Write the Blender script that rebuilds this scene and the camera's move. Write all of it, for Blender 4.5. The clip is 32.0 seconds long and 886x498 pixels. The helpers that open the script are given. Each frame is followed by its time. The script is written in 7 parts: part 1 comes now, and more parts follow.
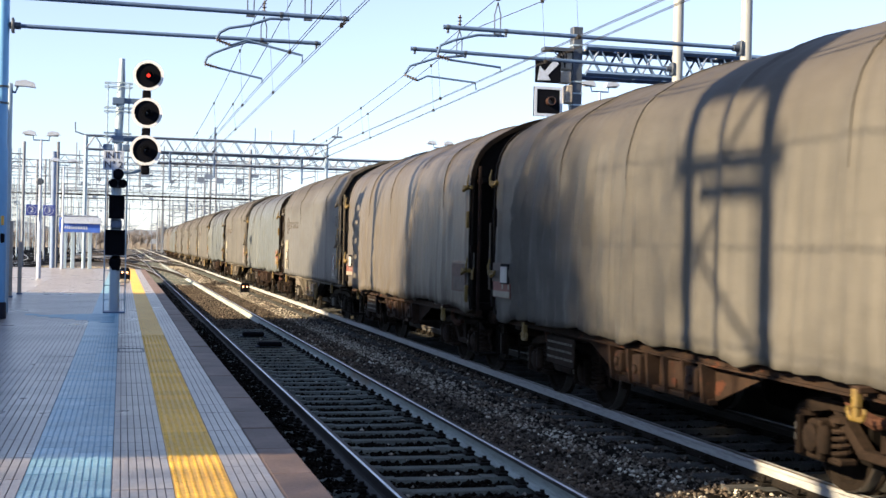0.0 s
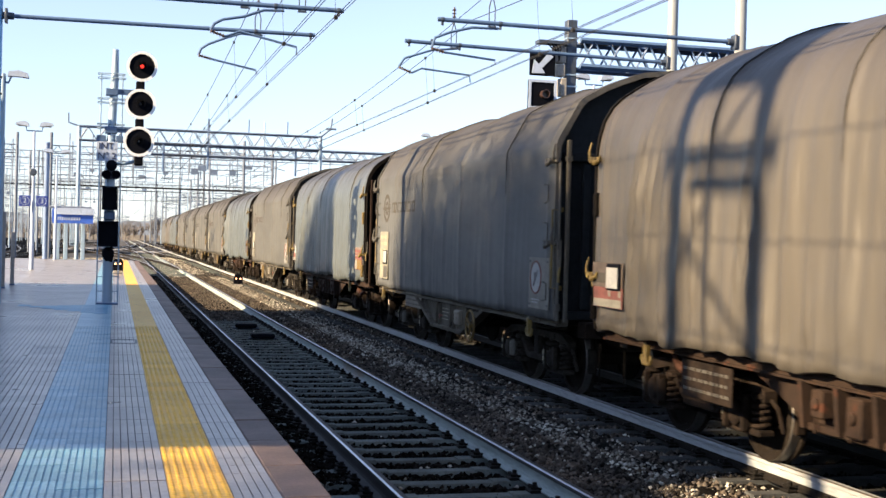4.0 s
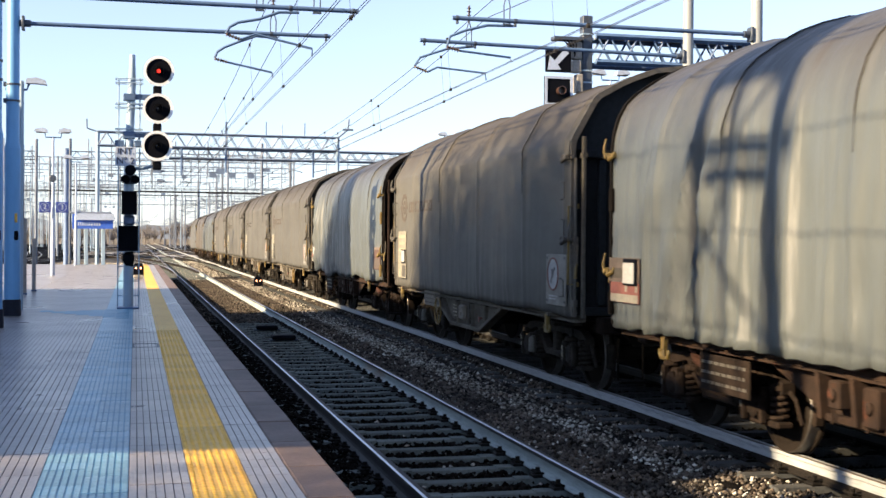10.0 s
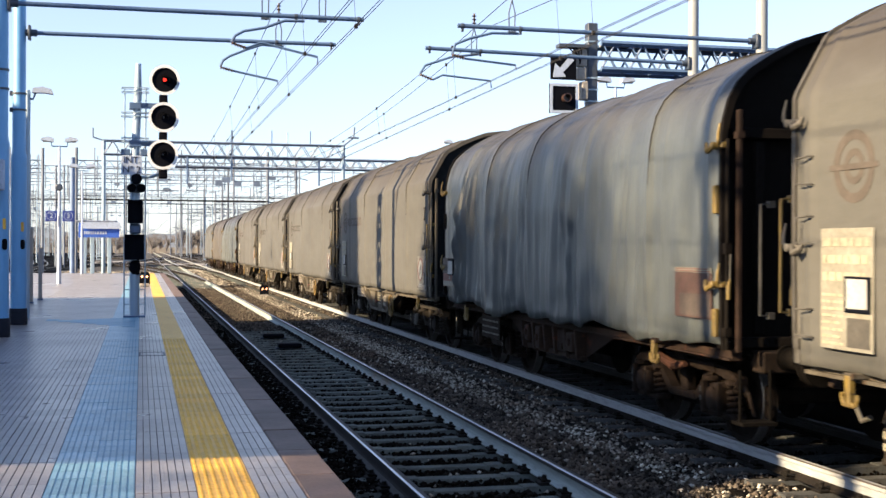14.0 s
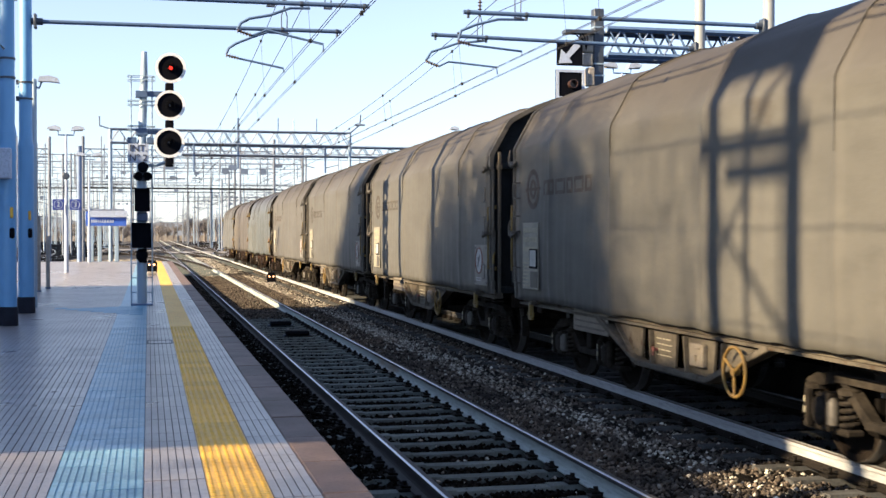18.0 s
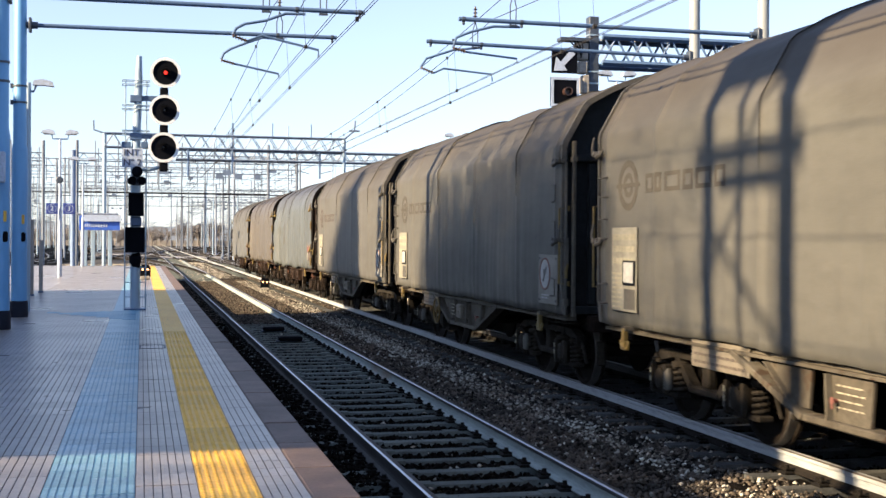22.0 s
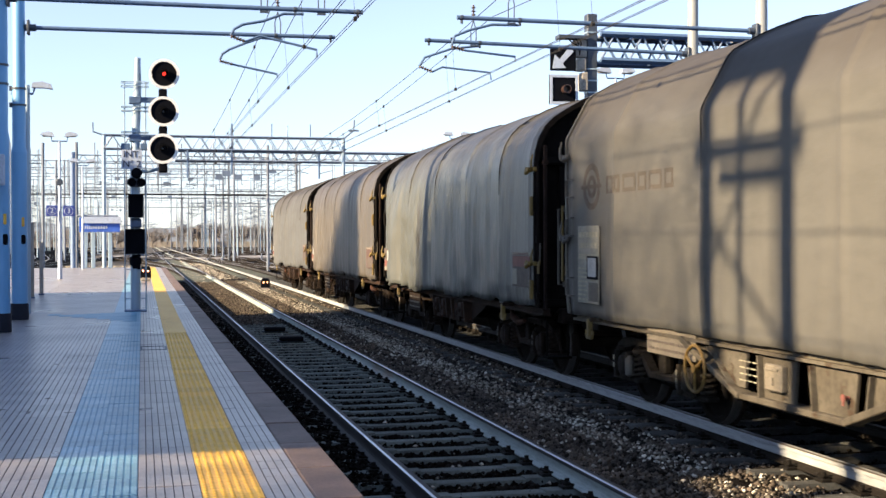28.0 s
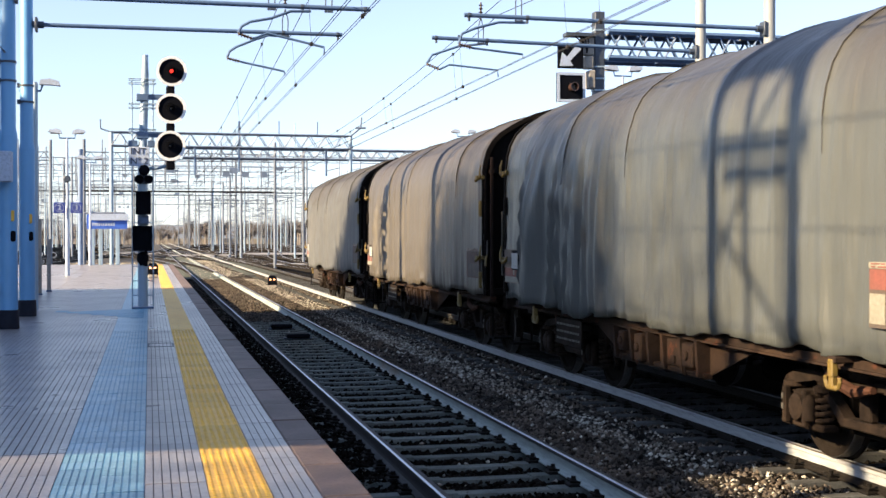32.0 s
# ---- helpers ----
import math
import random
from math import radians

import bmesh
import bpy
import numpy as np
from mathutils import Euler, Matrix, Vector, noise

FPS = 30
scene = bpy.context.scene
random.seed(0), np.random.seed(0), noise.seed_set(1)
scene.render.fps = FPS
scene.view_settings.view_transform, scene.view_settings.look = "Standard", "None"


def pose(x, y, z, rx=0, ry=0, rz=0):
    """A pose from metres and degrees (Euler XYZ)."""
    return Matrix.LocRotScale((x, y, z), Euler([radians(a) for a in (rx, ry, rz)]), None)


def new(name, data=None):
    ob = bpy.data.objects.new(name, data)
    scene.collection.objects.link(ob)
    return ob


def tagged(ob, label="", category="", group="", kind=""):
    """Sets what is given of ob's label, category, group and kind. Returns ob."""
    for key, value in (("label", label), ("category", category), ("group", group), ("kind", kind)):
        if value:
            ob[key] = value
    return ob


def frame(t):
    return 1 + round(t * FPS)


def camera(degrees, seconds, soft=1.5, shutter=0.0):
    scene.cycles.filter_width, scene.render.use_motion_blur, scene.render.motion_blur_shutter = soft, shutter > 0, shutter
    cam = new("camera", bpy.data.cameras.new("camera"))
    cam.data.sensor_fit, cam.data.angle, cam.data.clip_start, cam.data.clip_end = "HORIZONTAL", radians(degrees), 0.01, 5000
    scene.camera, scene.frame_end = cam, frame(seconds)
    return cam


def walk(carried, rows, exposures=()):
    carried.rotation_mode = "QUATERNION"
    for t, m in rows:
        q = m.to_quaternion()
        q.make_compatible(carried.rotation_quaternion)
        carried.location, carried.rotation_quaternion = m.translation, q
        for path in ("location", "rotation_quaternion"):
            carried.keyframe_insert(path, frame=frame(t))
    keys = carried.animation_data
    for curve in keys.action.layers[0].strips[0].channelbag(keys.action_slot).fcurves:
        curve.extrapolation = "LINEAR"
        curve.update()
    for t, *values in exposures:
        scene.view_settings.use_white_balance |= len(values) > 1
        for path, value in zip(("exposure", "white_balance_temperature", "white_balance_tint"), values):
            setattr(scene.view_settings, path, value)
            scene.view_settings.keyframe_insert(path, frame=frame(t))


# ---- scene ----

# ---- camera: one hand-held standpoint on the platform, eye 1.45 m above the paving ----
EYE = (0.0, 0.0, 2.0)
TURNS = [  # seconds, yaw, pitch, roll
    (0, -14.296, -0.017, -1.270),
    (0.5, -14.084, 0.059, -1.224),
    (1, -14.278, 0.192, -1.251),
    (1.5, -14.128, 0.218, -1.199),
    (2, -14.251, 0.101, -1.400),
    (2.5, -14.417, 0.060, -1.408),
    (3, -14.450, -0.061, -1.489),
    (3.5, -14.602, -0.345, -1.583),
    (5.5, -14.404, -0.146, -1.223),
    (6, -14.574, -0.006, -1.264),
    (6.5, -14.471, -0.182, -1.169),
    (7, -14.456, -0.173, -1.041),
    (7.5, -14.568, -0.095, -1.025),
    (8, -14.513, 0.018, -0.996),
    (8.5, -14.505, -0.104, -0.804),
    (9, -14.182, -0.106, -0.702),
    (9.5, -13.908, -0.410, -0.647),
    (10, -13.731, -0.422, -0.456),
    (10.5, -13.837, -0.321, -0.560),
    (11, -13.747, -0.358, -0.615),
    (11.5, -13.567, -0.318, -0.638),
    (12, -13.467, -0.153, -0.627),
    (12.5, -13.508, 0.135, -0.510),
    (13, -13.518, 0.037, -0.226),
    (13.5, -13.466, -0.075, -0.201),
    (14, -13.468, -0.075, -0.286),
    (14.5, -13.364, -0.163, -0.178),
    (16.5, -13.420, -0.312, 0.101),
    (17, -13.331, -0.334, 0.197),
    (17.5, -13.294, -0.502, 0.085),
    (18, -13.162, -0.672, -0.036),
    (18.5, -13.227, -0.667, -0.060),
    (19, -13.462, -0.732, -0.232),
    (19.5, -13.387, -0.808, -0.245),
    (20, -13.319, -0.495, -0.155),
    (20.5, -13.217, -0.522, -0.271),
    (21, -13.039, -0.387, -0.228),
    (21.5, -13.321, -0.339, -0.246),
    (22, -13.441, -0.372, -0.418),
    (22.5, -13.328, -0.122, -0.344),
    (23, -13.253, -0.489, -0.140),
    (23.5, -13.190, -0.587, -0.188),
    (24, -13.176, -0.677, -0.312),
    (24.5, -13.244, -0.805, -0.277),
    (25, -13.305, -0.726, -0.141),
    (25.5, -13.356, -0.713, 0.030),
    (27.5, -13.361, -0.381, 0.127),
    (28, -13.434, -0.430, 0.109),
    (28.5, -13.342, -0.525, -0.004),
    (29, -13.232, -0.550, 0.062),
    (29.5, -13.298, -0.523, 0.073),
    (30, -13.223, -0.420, 0.115),
    (30.5, -13.442, -0.299, 0.061),
    (31, -13.339, -0.394, -0.045),
    (31.5, -13.268, -0.413, 0.017),
    (32, -13.120, -0.540, -0.005),
]
cam = camera(38.74, 32.0, soft=1.5, shutter=0.35)
walk(cam, [(t, pose(*EYE, 90 + p, r, y)) for t, y, p, r in TURNS], exposures=[(0.0, 1.79, 5900, 12), (32.0, 1.79, 5900, 12)])

# ---- light: low winter sun from the left, clear sky ----
SUN_WAY = Vector((4.7, 1.2, -2.33)).normalized()
world = bpy.data.worlds.new("sky")
scene.world = world
world.use_nodes = True
wn = world.node_tree.nodes
wl = world.node_tree.links
sky = wn.new("ShaderNodeTexSky")
sky.sky_type = "NISHITA"
sky.sun_disc = False
sky.sun_elevation = math.asin(-SUN_WAY.z)
sky.sun_rotation = math.atan2(-SUN_WAY.x, -SUN_WAY.y)
sky.altitude = 50
sky.air_density = 1.0
sky.dust_density = 0.25
sky.ozone_density = 2.4
haze = wn.new("ShaderNodeHueSaturation")
haze.inputs["Saturation"].default_value = 0.64
wl.new(sky.outputs[0], haze.inputs["Color"])
cool = wn.new("ShaderNodeMix")
cool.data_type, cool.blend_type = "RGBA", "MULTIPLY"
cool.inputs[0].default_value = 1.0
cool.inputs[7].default_value = (0.985, 0.985, 1.03, 1)
wl.new(haze.outputs[0], cool.inputs[6])
wl.new(cool.outputs[2], wn["Background"].inputs[0])
wn["Background"].inputs[1].default_value = 0.0645
sun = new("sun", bpy.data.lights.new("sun", "SUN"))
sun.data.energy = 5.85
sun.data.angle = radians(0.52)
sun.data.color = (1.0, 0.715, 0.385)
sun.matrix_world = SUN_WAY.to_track_quat("-Z", "Y").to_matrix().to_4x4()


# ---- mesh tools ----
class Geo:
    """Collects vertices and faces of one mesh, with a material slot for each face."""

    def __init__(self):
        self.v, self.f, self.m = [], [], []
        self.slot = 0

    def add(self, verts, faces):
        n = len(self.v)
        self.v.extend([tuple(p) for p in verts])
        for f in faces:
            self.f.append(tuple(i + n for i in f))
            self.m.append(self.slot)

    def box(self, x0, x1, y0, y1, z0, z1, m=None, bev=0.0):
        if bev > 0:
            b = min(bev, (x1 - x0) * 0.45, (y1 - y0) * 0.45, (z1 - z0) * 0.45)
            vs, idx = [], {}
            for sx in (0, 1):
                for sy in (0, 1):
                    for sz in (0, 1):
                        c = ((x0, x1)[sx], (y0, y1)[sy], (z0, z1)[sz])
                        d = (b * (1 - 2 * sx), b * (1 - 2 * sy), b * (1 - 2 * sz))
                        for ax in range(3):
                            p = [c[i] + (0 if i == ax else d[i]) for i in range(3)]
                            idx[(sx, sy, sz, ax)] = len(vs)
                            vs.append(p)
            fs = []
            for ax in range(3):
                o, q = (ax + 1) % 3, (ax + 2) % 3
                for s in (0, 1):
                    loop = []
                    for a, c in ((0, 0), (1, 0), (1, 1), (0, 1)):
                        k = [0, 0, 0]
                        k[ax], k[o], k[q] = s, a, c
                        loop.append(idx[(*k, ax)])
                    fs.append(loop if s else loop[::-1])
                for a in (0, 1):
                    for c in (0, 1):
                        k0, k1 = [0, 0, 0], [0, 0, 0]
                        k0[ax], k1[ax] = 0, 1
                        k0[o] = k1[o] = a
                        k0[q] = k1[q] = c
                        loop = [idx[(*k0, o)], idx[(*k1, o)], idx[(*k1, q)], idx[(*k0, q)]]
                        fs.append(loop if a == c else loop[::-1])
            for sx in (0, 1):
                for sy in (0, 1):
                    for sz in (0, 1):
                        loop = [idx[(sx, sy, sz, i)] for i in range(3)]
                        fs.append(loop if (sx + sy + sz) % 2 else loop[::-1])
        else:
            vs = [(x, y, z) for x in (x0, x1) for y in (y0, y1) for z in (z0, z1)]
            fs = [(0, 1, 3, 2), (4, 6, 7, 5), (0, 4, 5, 1), (2, 3, 7, 6), (0, 2, 6, 4), (1, 5, 7, 3)]
        if m is not None:
            vs = [m @ Vector(p) for p in vs]
        self.add(vs, fs)
        return self

    def tube(self, pts, r, n=8, caps=True):
        pts = [Vector(p) for p in pts]
        rs = r if isinstance(r, (list, tuple)) else [r] * len(pts)
        vs, fs = [], []
        ref = None
        for i, p in enumerate(pts):
            a = pts[max(i - 1, 0)]
            b = pts[min(i + 1, len(pts) - 1)]
            d = (b - a).normalized()
            if ref is None:
                ref = Vector((0, 0, 1)) if abs(d.z) < 0.9 else Vector((1, 0, 0))
            u = (ref - d * ref.dot(d)).normalized()
            ref = u
            w = d.cross(u)
            for k in range(n):
                t = 2 * math.pi * k / n
                vs.append(p + (u * math.cos(t) + w * math.sin(t)) * rs[i])
        for i in range(len(pts) - 1):
            for k in range(n):
                k2 = (k + 1) % n
                fs.append((i * n + k, i * n + k2, (i + 1) * n + k2, (i + 1) * n + k))
        if caps:
            fs.append(tuple(range(n))[::-1])
            fs.append(tuple((len(pts) - 1) * n + k for k in range(n)))
        self.add(vs, fs)
        return self

    def ring(self, c, axis, r, t, n=24, k=6):
        """A torus of radius r and wire radius t about the axis."""
        ax = Vector(axis).normalized()
        u = ax.orthogonal().normalized()
        w = ax.cross(u)
        c = Vector(c)
        vs, fs = [], []
        for i in range(n):
            a = 2 * math.pi * i / n
            d = u * math.cos(a) + w * math.sin(a)
            for j in range(k):
                b = 2 * math.pi * j / k
                vs.append(c + d * (r + t * math.cos(b)) + ax * t * math.sin(b))
        for i in range(n):
            for j in range(k):
                i2, j2 = (i + 1) % n, (j + 1) % k
                fs.append((i * k + j, i2 * k + j, i2 * k + j2, i * k + j2))
        self.add(vs, fs)
        return self

    def lathe(self, c, axis, prof, n=24, caps=(True, True)):
        """A turned body: prof holds (distance along the axis, radius)."""
        ax = Vector(axis).normalized()
        u = ax.orthogonal().normalized()
        w = ax.cross(u)
        c = Vector(c)
        vs, fs = [], []
        for h, r in prof:
            for i in range(n):
                a = 2 * math.pi * i / n
                vs.append(c + ax * h + (u * math.cos(a) + w * math.sin(a)) * r)
        for j in range(len(prof) - 1):
            for i in range(n):
                i2 = (i + 1) % n
                fs.append((j * n + i, j * n + i2, (j + 1) * n + i2, (j + 1) * n + i))
        if caps[0]:
            fs.append(tuple(range(n))[::-1])
        if caps[1]:
            fs.append(tuple((len(prof) - 1) * n + i for i in range(n)))
        self.add(vs, fs)
        return self

    def prism(self, outline, a0, a1, axis="y"):
        """An outline in the plane across the axis, drawn out from a0 to a1."""
        n = len(outline)
        mk = {"y": lambda p, a: (p[0], a, p[1]), "x": lambda p, a: (a, p[0], p[1]), "z": lambda p, a: (p[0], p[1], a)}[axis]
        vs = [mk(p, a0) for p in outline] + [mk(p, a1) for p in outline]
        fs = [(i, (i + 1) % n, n + (i + 1) % n, n + i) for i in range(n)]
        fs += [tuple(range(n))[::-1], tuple(range(n, 2 * n))]
        self.add(vs, fs)
        return self

    def mesh(self, name, mats, smooth=False):
        me = bpy.data.meshes.new(name)
        me.from_pydata(self.v, [], self.f)
        for mt in mats if isinstance(mats, (list, tuple)) else [mats]:
            me.materials.append(mt)
        if any(self.m):
            me.polygons.foreach_set("material_index", self.m)
        bm = bmesh.new()
        bm.from_mesh(me)
        if len(bm.faces) < 60000:
            bmesh.ops.recalc_face_normals(bm, faces=bm.faces)
        bm.to_mesh(me)
        bm.free()
        if smooth:
            me.shade_smooth()
            me.set_sharp_from_angle(angle=radians(38))
        return me


MESHES = {}


def part(name, geo, material, parent=None, label="", smooth=False, key=None, at=None):
    """Links a Geo (or a ready mesh) as one object under its thing."""
    if key and key in MESHES:
        me = MESHES[key]
    else:
        g = geo() if callable(geo) else geo
        me = g if isinstance(g, bpy.types.Mesh) else g.mesh(name, material, smooth)
        if key:
            MESHES[key] = me
    ob = new(name, me)
    ob.parent = parent
    if at is not None:
        ob.matrix_local = at if isinstance(at, Matrix) else Matrix.Translation(at)
    if label:
        tagged(ob, label)
    return ob


def thing(name, label, category, group="", kind="", at=None):
    ob = new(name)
    ob.empty_display_size = 0.2
    if at is not None:
        ob.matrix_world = at if isinstance(at, Matrix) else Matrix.Translation(at)
    return tagged(ob, label, category, group, kind)


# ---- materials ----
def mat(name, col, rough=0.7, metal=0.0, col2=None, scale=3.0, fine=30.0, bump=0.15, dist=0.01, stretch=(1, 1, 1),
        spots=None, spot_scale=8.0, spot_at=0.62, glow=None, random_tint=0.0, island=False, spec=0.5, coat=0.0, grain=0.55, roof_dirt=None):
    m = bpy.data.materials.new(name)
    m.use_nodes = True
    nt = m.node_tree
    N, L = nt.nodes, nt.links
    b = N["Principled BSDF"]
    b.inputs["Roughness"].default_value = rough
    b.inputs["Metallic"].default_value = metal
    b.inputs["Specular IOR Level"].default_value = spec
    b.inputs["Coat Weight"].default_value = coat
    if glow:
        b.inputs["Base Color"].default_value = (*col, 1)
        b.inputs["Emission Color"].default_value = (*col, 1)
        b.inputs["Emission Strength"].default_value = glow
        return m
    tc = N.new("ShaderNodeTexCoord")
    oi = N.new("ShaderNodeObjectInfo")
    off = N.new("ShaderNodeVectorMath")
    off.operation = "MULTIPLY_ADD"
    cmb = N.new("ShaderNodeCombineXYZ")
    for i in range(3):
        L.new(oi.outputs["Random"], cmb.inputs[i])
    L.new(cmb.outputs[0], off.inputs[0])
    off.inputs[1].default_value = (37.0, 53.0, 19.0)
    mp = N.new("ShaderNodeMapping")
    mp.inputs["Scale"].default_value = stretch
    L.new(tc.outputs["Object"], mp.inputs[0])
    L.new(mp.outputs[0], off.inputs[2])

    def noi(sc, det=4.0):
        n = N.new("ShaderNodeTexNoise")
        n.inputs["Scale"].default_value = sc
        n.inputs["Detail"].default_value = det
        n.inputs["Roughness"].default_value = 0.6
        L.new(off.outputs[0], n.inputs["Vector"])
        return n

    def ramp(src, lo, hi):
        r = N.new("ShaderNodeMapRange")
        r.inputs["From Min"].default_value = lo
        r.inputs["From Max"].default_value = hi
        L.new(src, r.inputs["Value"])
        return r.outputs[0]

    def mix(fac, a, c, kind="MIX"):
        x = N.new("ShaderNodeMix")
        x.data_type = "RGBA"
        x.blend_type = kind
        if isinstance(fac, float):
            x.inputs[0].default_value = fac
        else:
            L.new(fac, x.inputs[0])
        for sock, v in ((x.inputs[6], a), (x.inputs[7], c)):
            if isinstance(v, tuple):
                sock.default_value = (*v, 1)
            else:
                L.new(v, sock)
        return x.outputs[2]

    c2 = col2 or tuple(c * 0.72 for c in col)
    big, small = noi(scale), noi(fine)
    c = mix(ramp(big.outputs["Fac"], 0.35, 0.68), col, c2)
    c = mix(ramp(small.outputs["Fac"], 0.45, 0.75), c, mix(grain, c, tuple(k * 0.45 for k in c2)))
    if spots:
        sp = noi(spot_scale, 6.0)
        c = mix(ramp(sp.outputs["Fac"], spot_at, spot_at + 0.06), c, spots)
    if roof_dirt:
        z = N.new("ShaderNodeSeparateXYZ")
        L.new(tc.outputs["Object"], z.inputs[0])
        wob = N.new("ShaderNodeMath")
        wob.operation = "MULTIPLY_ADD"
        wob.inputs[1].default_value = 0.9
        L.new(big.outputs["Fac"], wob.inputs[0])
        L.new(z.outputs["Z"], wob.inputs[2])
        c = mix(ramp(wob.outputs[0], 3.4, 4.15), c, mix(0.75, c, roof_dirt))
    if random_tint or island:
        src = oi.outputs["Random"]
        if island:
            gm = N.new("ShaderNodeNewGeometry")
            src = gm.outputs["Random Per Island"]
        hs = N.new("ShaderNodeHueSaturation")
        k = random_tint or 0.3
        r = N.new("ShaderNodeMapRange")
        r.inputs["To Min"].default_value = 1 - k
        r.inputs["To Max"].default_value = 1 + k
        L.new(src, r.inputs["Value"])
        L.new(r.outputs[0], hs.inputs["Value"])
        L.new(c, hs.inputs["Color"])
        c = hs.outputs[0]
    L.new(c, b.inputs["Base Color"])
    L.new(ramp(small.outputs["Fac"], 0.0, 1.0), b.inputs["Roughness"])
    rr = N.new("ShaderNodeMapRange")
    rr.inputs["To Min"].default_value = max(0.02, rough - 0.12)
    rr.inputs["To Max"].default_value = min(1.0, rough + 0.14)
    L.new(big.outputs["Fac"], rr.inputs["Value"])
    L.new(rr.outputs[0], b.inputs["Roughness"])
    if bump:
        bp = N.new("ShaderNodeBump")
        bp.inputs["Strength"].default_value = bump
        bp.inputs["Distance"].default_value = dist
        L.new(small.outputs["Fac"], bp.inputs["Height"])
        L.new(bp.outputs[0], b.inputs["Normal"])
    return m


# bed kept near black: the shade between the sleepers is in its colour
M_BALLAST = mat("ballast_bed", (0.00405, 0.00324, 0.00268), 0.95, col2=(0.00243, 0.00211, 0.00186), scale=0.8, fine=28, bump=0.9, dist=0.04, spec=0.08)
M_EARTH = mat("yard_ground", (0.0353, 0.0294, 0.0223), 0.95, col2=(0.0188, 0.0164, 0.0141), scale=0.12, fine=6, bump=0.6, dist=0.05, spec=0.1)
M_STONE = mat("ballast_stone", (0.1, 0.083, 0.068), 0.9, col2=(0.036, 0.034, 0.031), scale=1.1, fine=60, bump=0.3, island=True, random_tint=0.95, spec=0.08)
M_STONE_B = mat("ballast_stone_pale", (0.4, 0.4, 0.36), 0.9, col2=(0.17, 0.14, 0.11), scale=1.3, fine=60, bump=0.3, island=True, random_tint=0.9, spec=0.25)
M_SLEEPER = mat("sleeper_concrete", (0.142, 0.166, 0.159), 0.9, col2=(0.08, 0.092, 0.089), scale=3, fine=40, bump=0.3, random_tint=0.2, spec=0.2)
# darker sleeper copy that carries the shade under the train
M_SLEEPER_D = mat("sleeper_shaded", (0.085, 0.092, 0.095), 0.9, col2=(0.045, 0.046, 0.046), scale=3, fine=40, bump=0.3, random_tint=0.2, spec=0.2)
M_RAIL_TOP = mat("rail_polished", (0.75, 0.78, 0.82), 0.42, 1.0, scale=2, fine=40, bump=0.03, stretch=(1, 0.05, 1))
M_RAIL_DULL = mat("rail_dull", (0.07, 0.06, 0.052), 0.5, 0.0, scale=2, fine=40, bump=0.03, stretch=(1, 0.05, 1))
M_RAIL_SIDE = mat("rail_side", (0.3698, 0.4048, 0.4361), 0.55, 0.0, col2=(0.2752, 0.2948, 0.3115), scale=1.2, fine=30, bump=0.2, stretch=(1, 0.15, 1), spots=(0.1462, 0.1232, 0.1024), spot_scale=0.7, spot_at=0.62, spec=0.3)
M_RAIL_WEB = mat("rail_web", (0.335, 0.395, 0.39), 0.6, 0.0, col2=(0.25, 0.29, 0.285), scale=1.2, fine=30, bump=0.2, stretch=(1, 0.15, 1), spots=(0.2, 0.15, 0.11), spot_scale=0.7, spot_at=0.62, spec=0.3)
# darker copy of the rail side, shade painted in for the faces out of the light
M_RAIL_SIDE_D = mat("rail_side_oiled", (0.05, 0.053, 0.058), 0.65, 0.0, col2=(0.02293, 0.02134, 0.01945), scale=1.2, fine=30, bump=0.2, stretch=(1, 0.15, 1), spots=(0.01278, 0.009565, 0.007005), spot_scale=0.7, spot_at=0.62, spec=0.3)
# dark stone copy, with the shade of the track gaps put into the colour
M_STONE_D = mat("ballast_stone_shaded", (0.012, 0.0105, 0.009), 0.9, col2=(0.005, 0.0045, 0.0042), scale=1.1, fine=60, bump=0.3, island=True, random_tint=0.9, spec=0.02)
M_RAIL_FOOT = mat("rail_foot", (0.016, 0.014, 0.0125), 0.9, scale=3, fine=30, bump=0.2, spec=0.1)
M_CLIP = mat("clip_steel", (0.012, 0.011, 0.01), 0.7, 0.3, spec=0.15)
M_TILE = mat("paving_mauve", (0.268, 0.25, 0.25), 0.3, col2=(0.213, 0.2, 0.205), scale=0.7, fine=18, bump=0.08, random_tint=0.1)
M_TILE_BLUE = mat("paving_blue", (0.075, 0.26, 0.41), 0.4, col2=(0.06, 0.215, 0.36), scale=1.4, fine=25, bump=0.08, random_tint=0.13)
M_TILE_WORN = mat("paving_blue_worn", (0.2, 0.375, 0.485), 0.34, col2=(0.145, 0.31, 0.43), scale=1.4, fine=25, bump=0.08, random_tint=0.1)
M_TILE_YEL = mat("paving_yellow", (0.76, 0.47, 0.045), 0.5, col2=(0.68, 0.4, 0.065), scale=1.0, fine=25, bump=0.1, random_tint=0.1)
M_GRIME = mat("joint_grime", (0.12, 0.115, 0.13), 0.9, scale=3, fine=30)
M_EDGE = mat("edge_stone", (0.159, 0.116, 0.102), 0.6, col2=(0.116, 0.0888, 0.0795), scale=2, fine=40, bump=0.15, random_tint=0.18, spec=0.35)
M_WALL = mat("platform_wall", (0.0595, 0.0525, 0.049), 0.9, scale=2, fine=20, bump=0.3, spec=0.1)
M_POLE = mat("pole_paint", (0.2835, 0.385, 0.504), 0.38, 0.1, col2=(0.2415, 0.34, 0.459), scale=0.8, fine=14, bump=0.04, stretch=(1, 1, 0.3), grain=0.12)
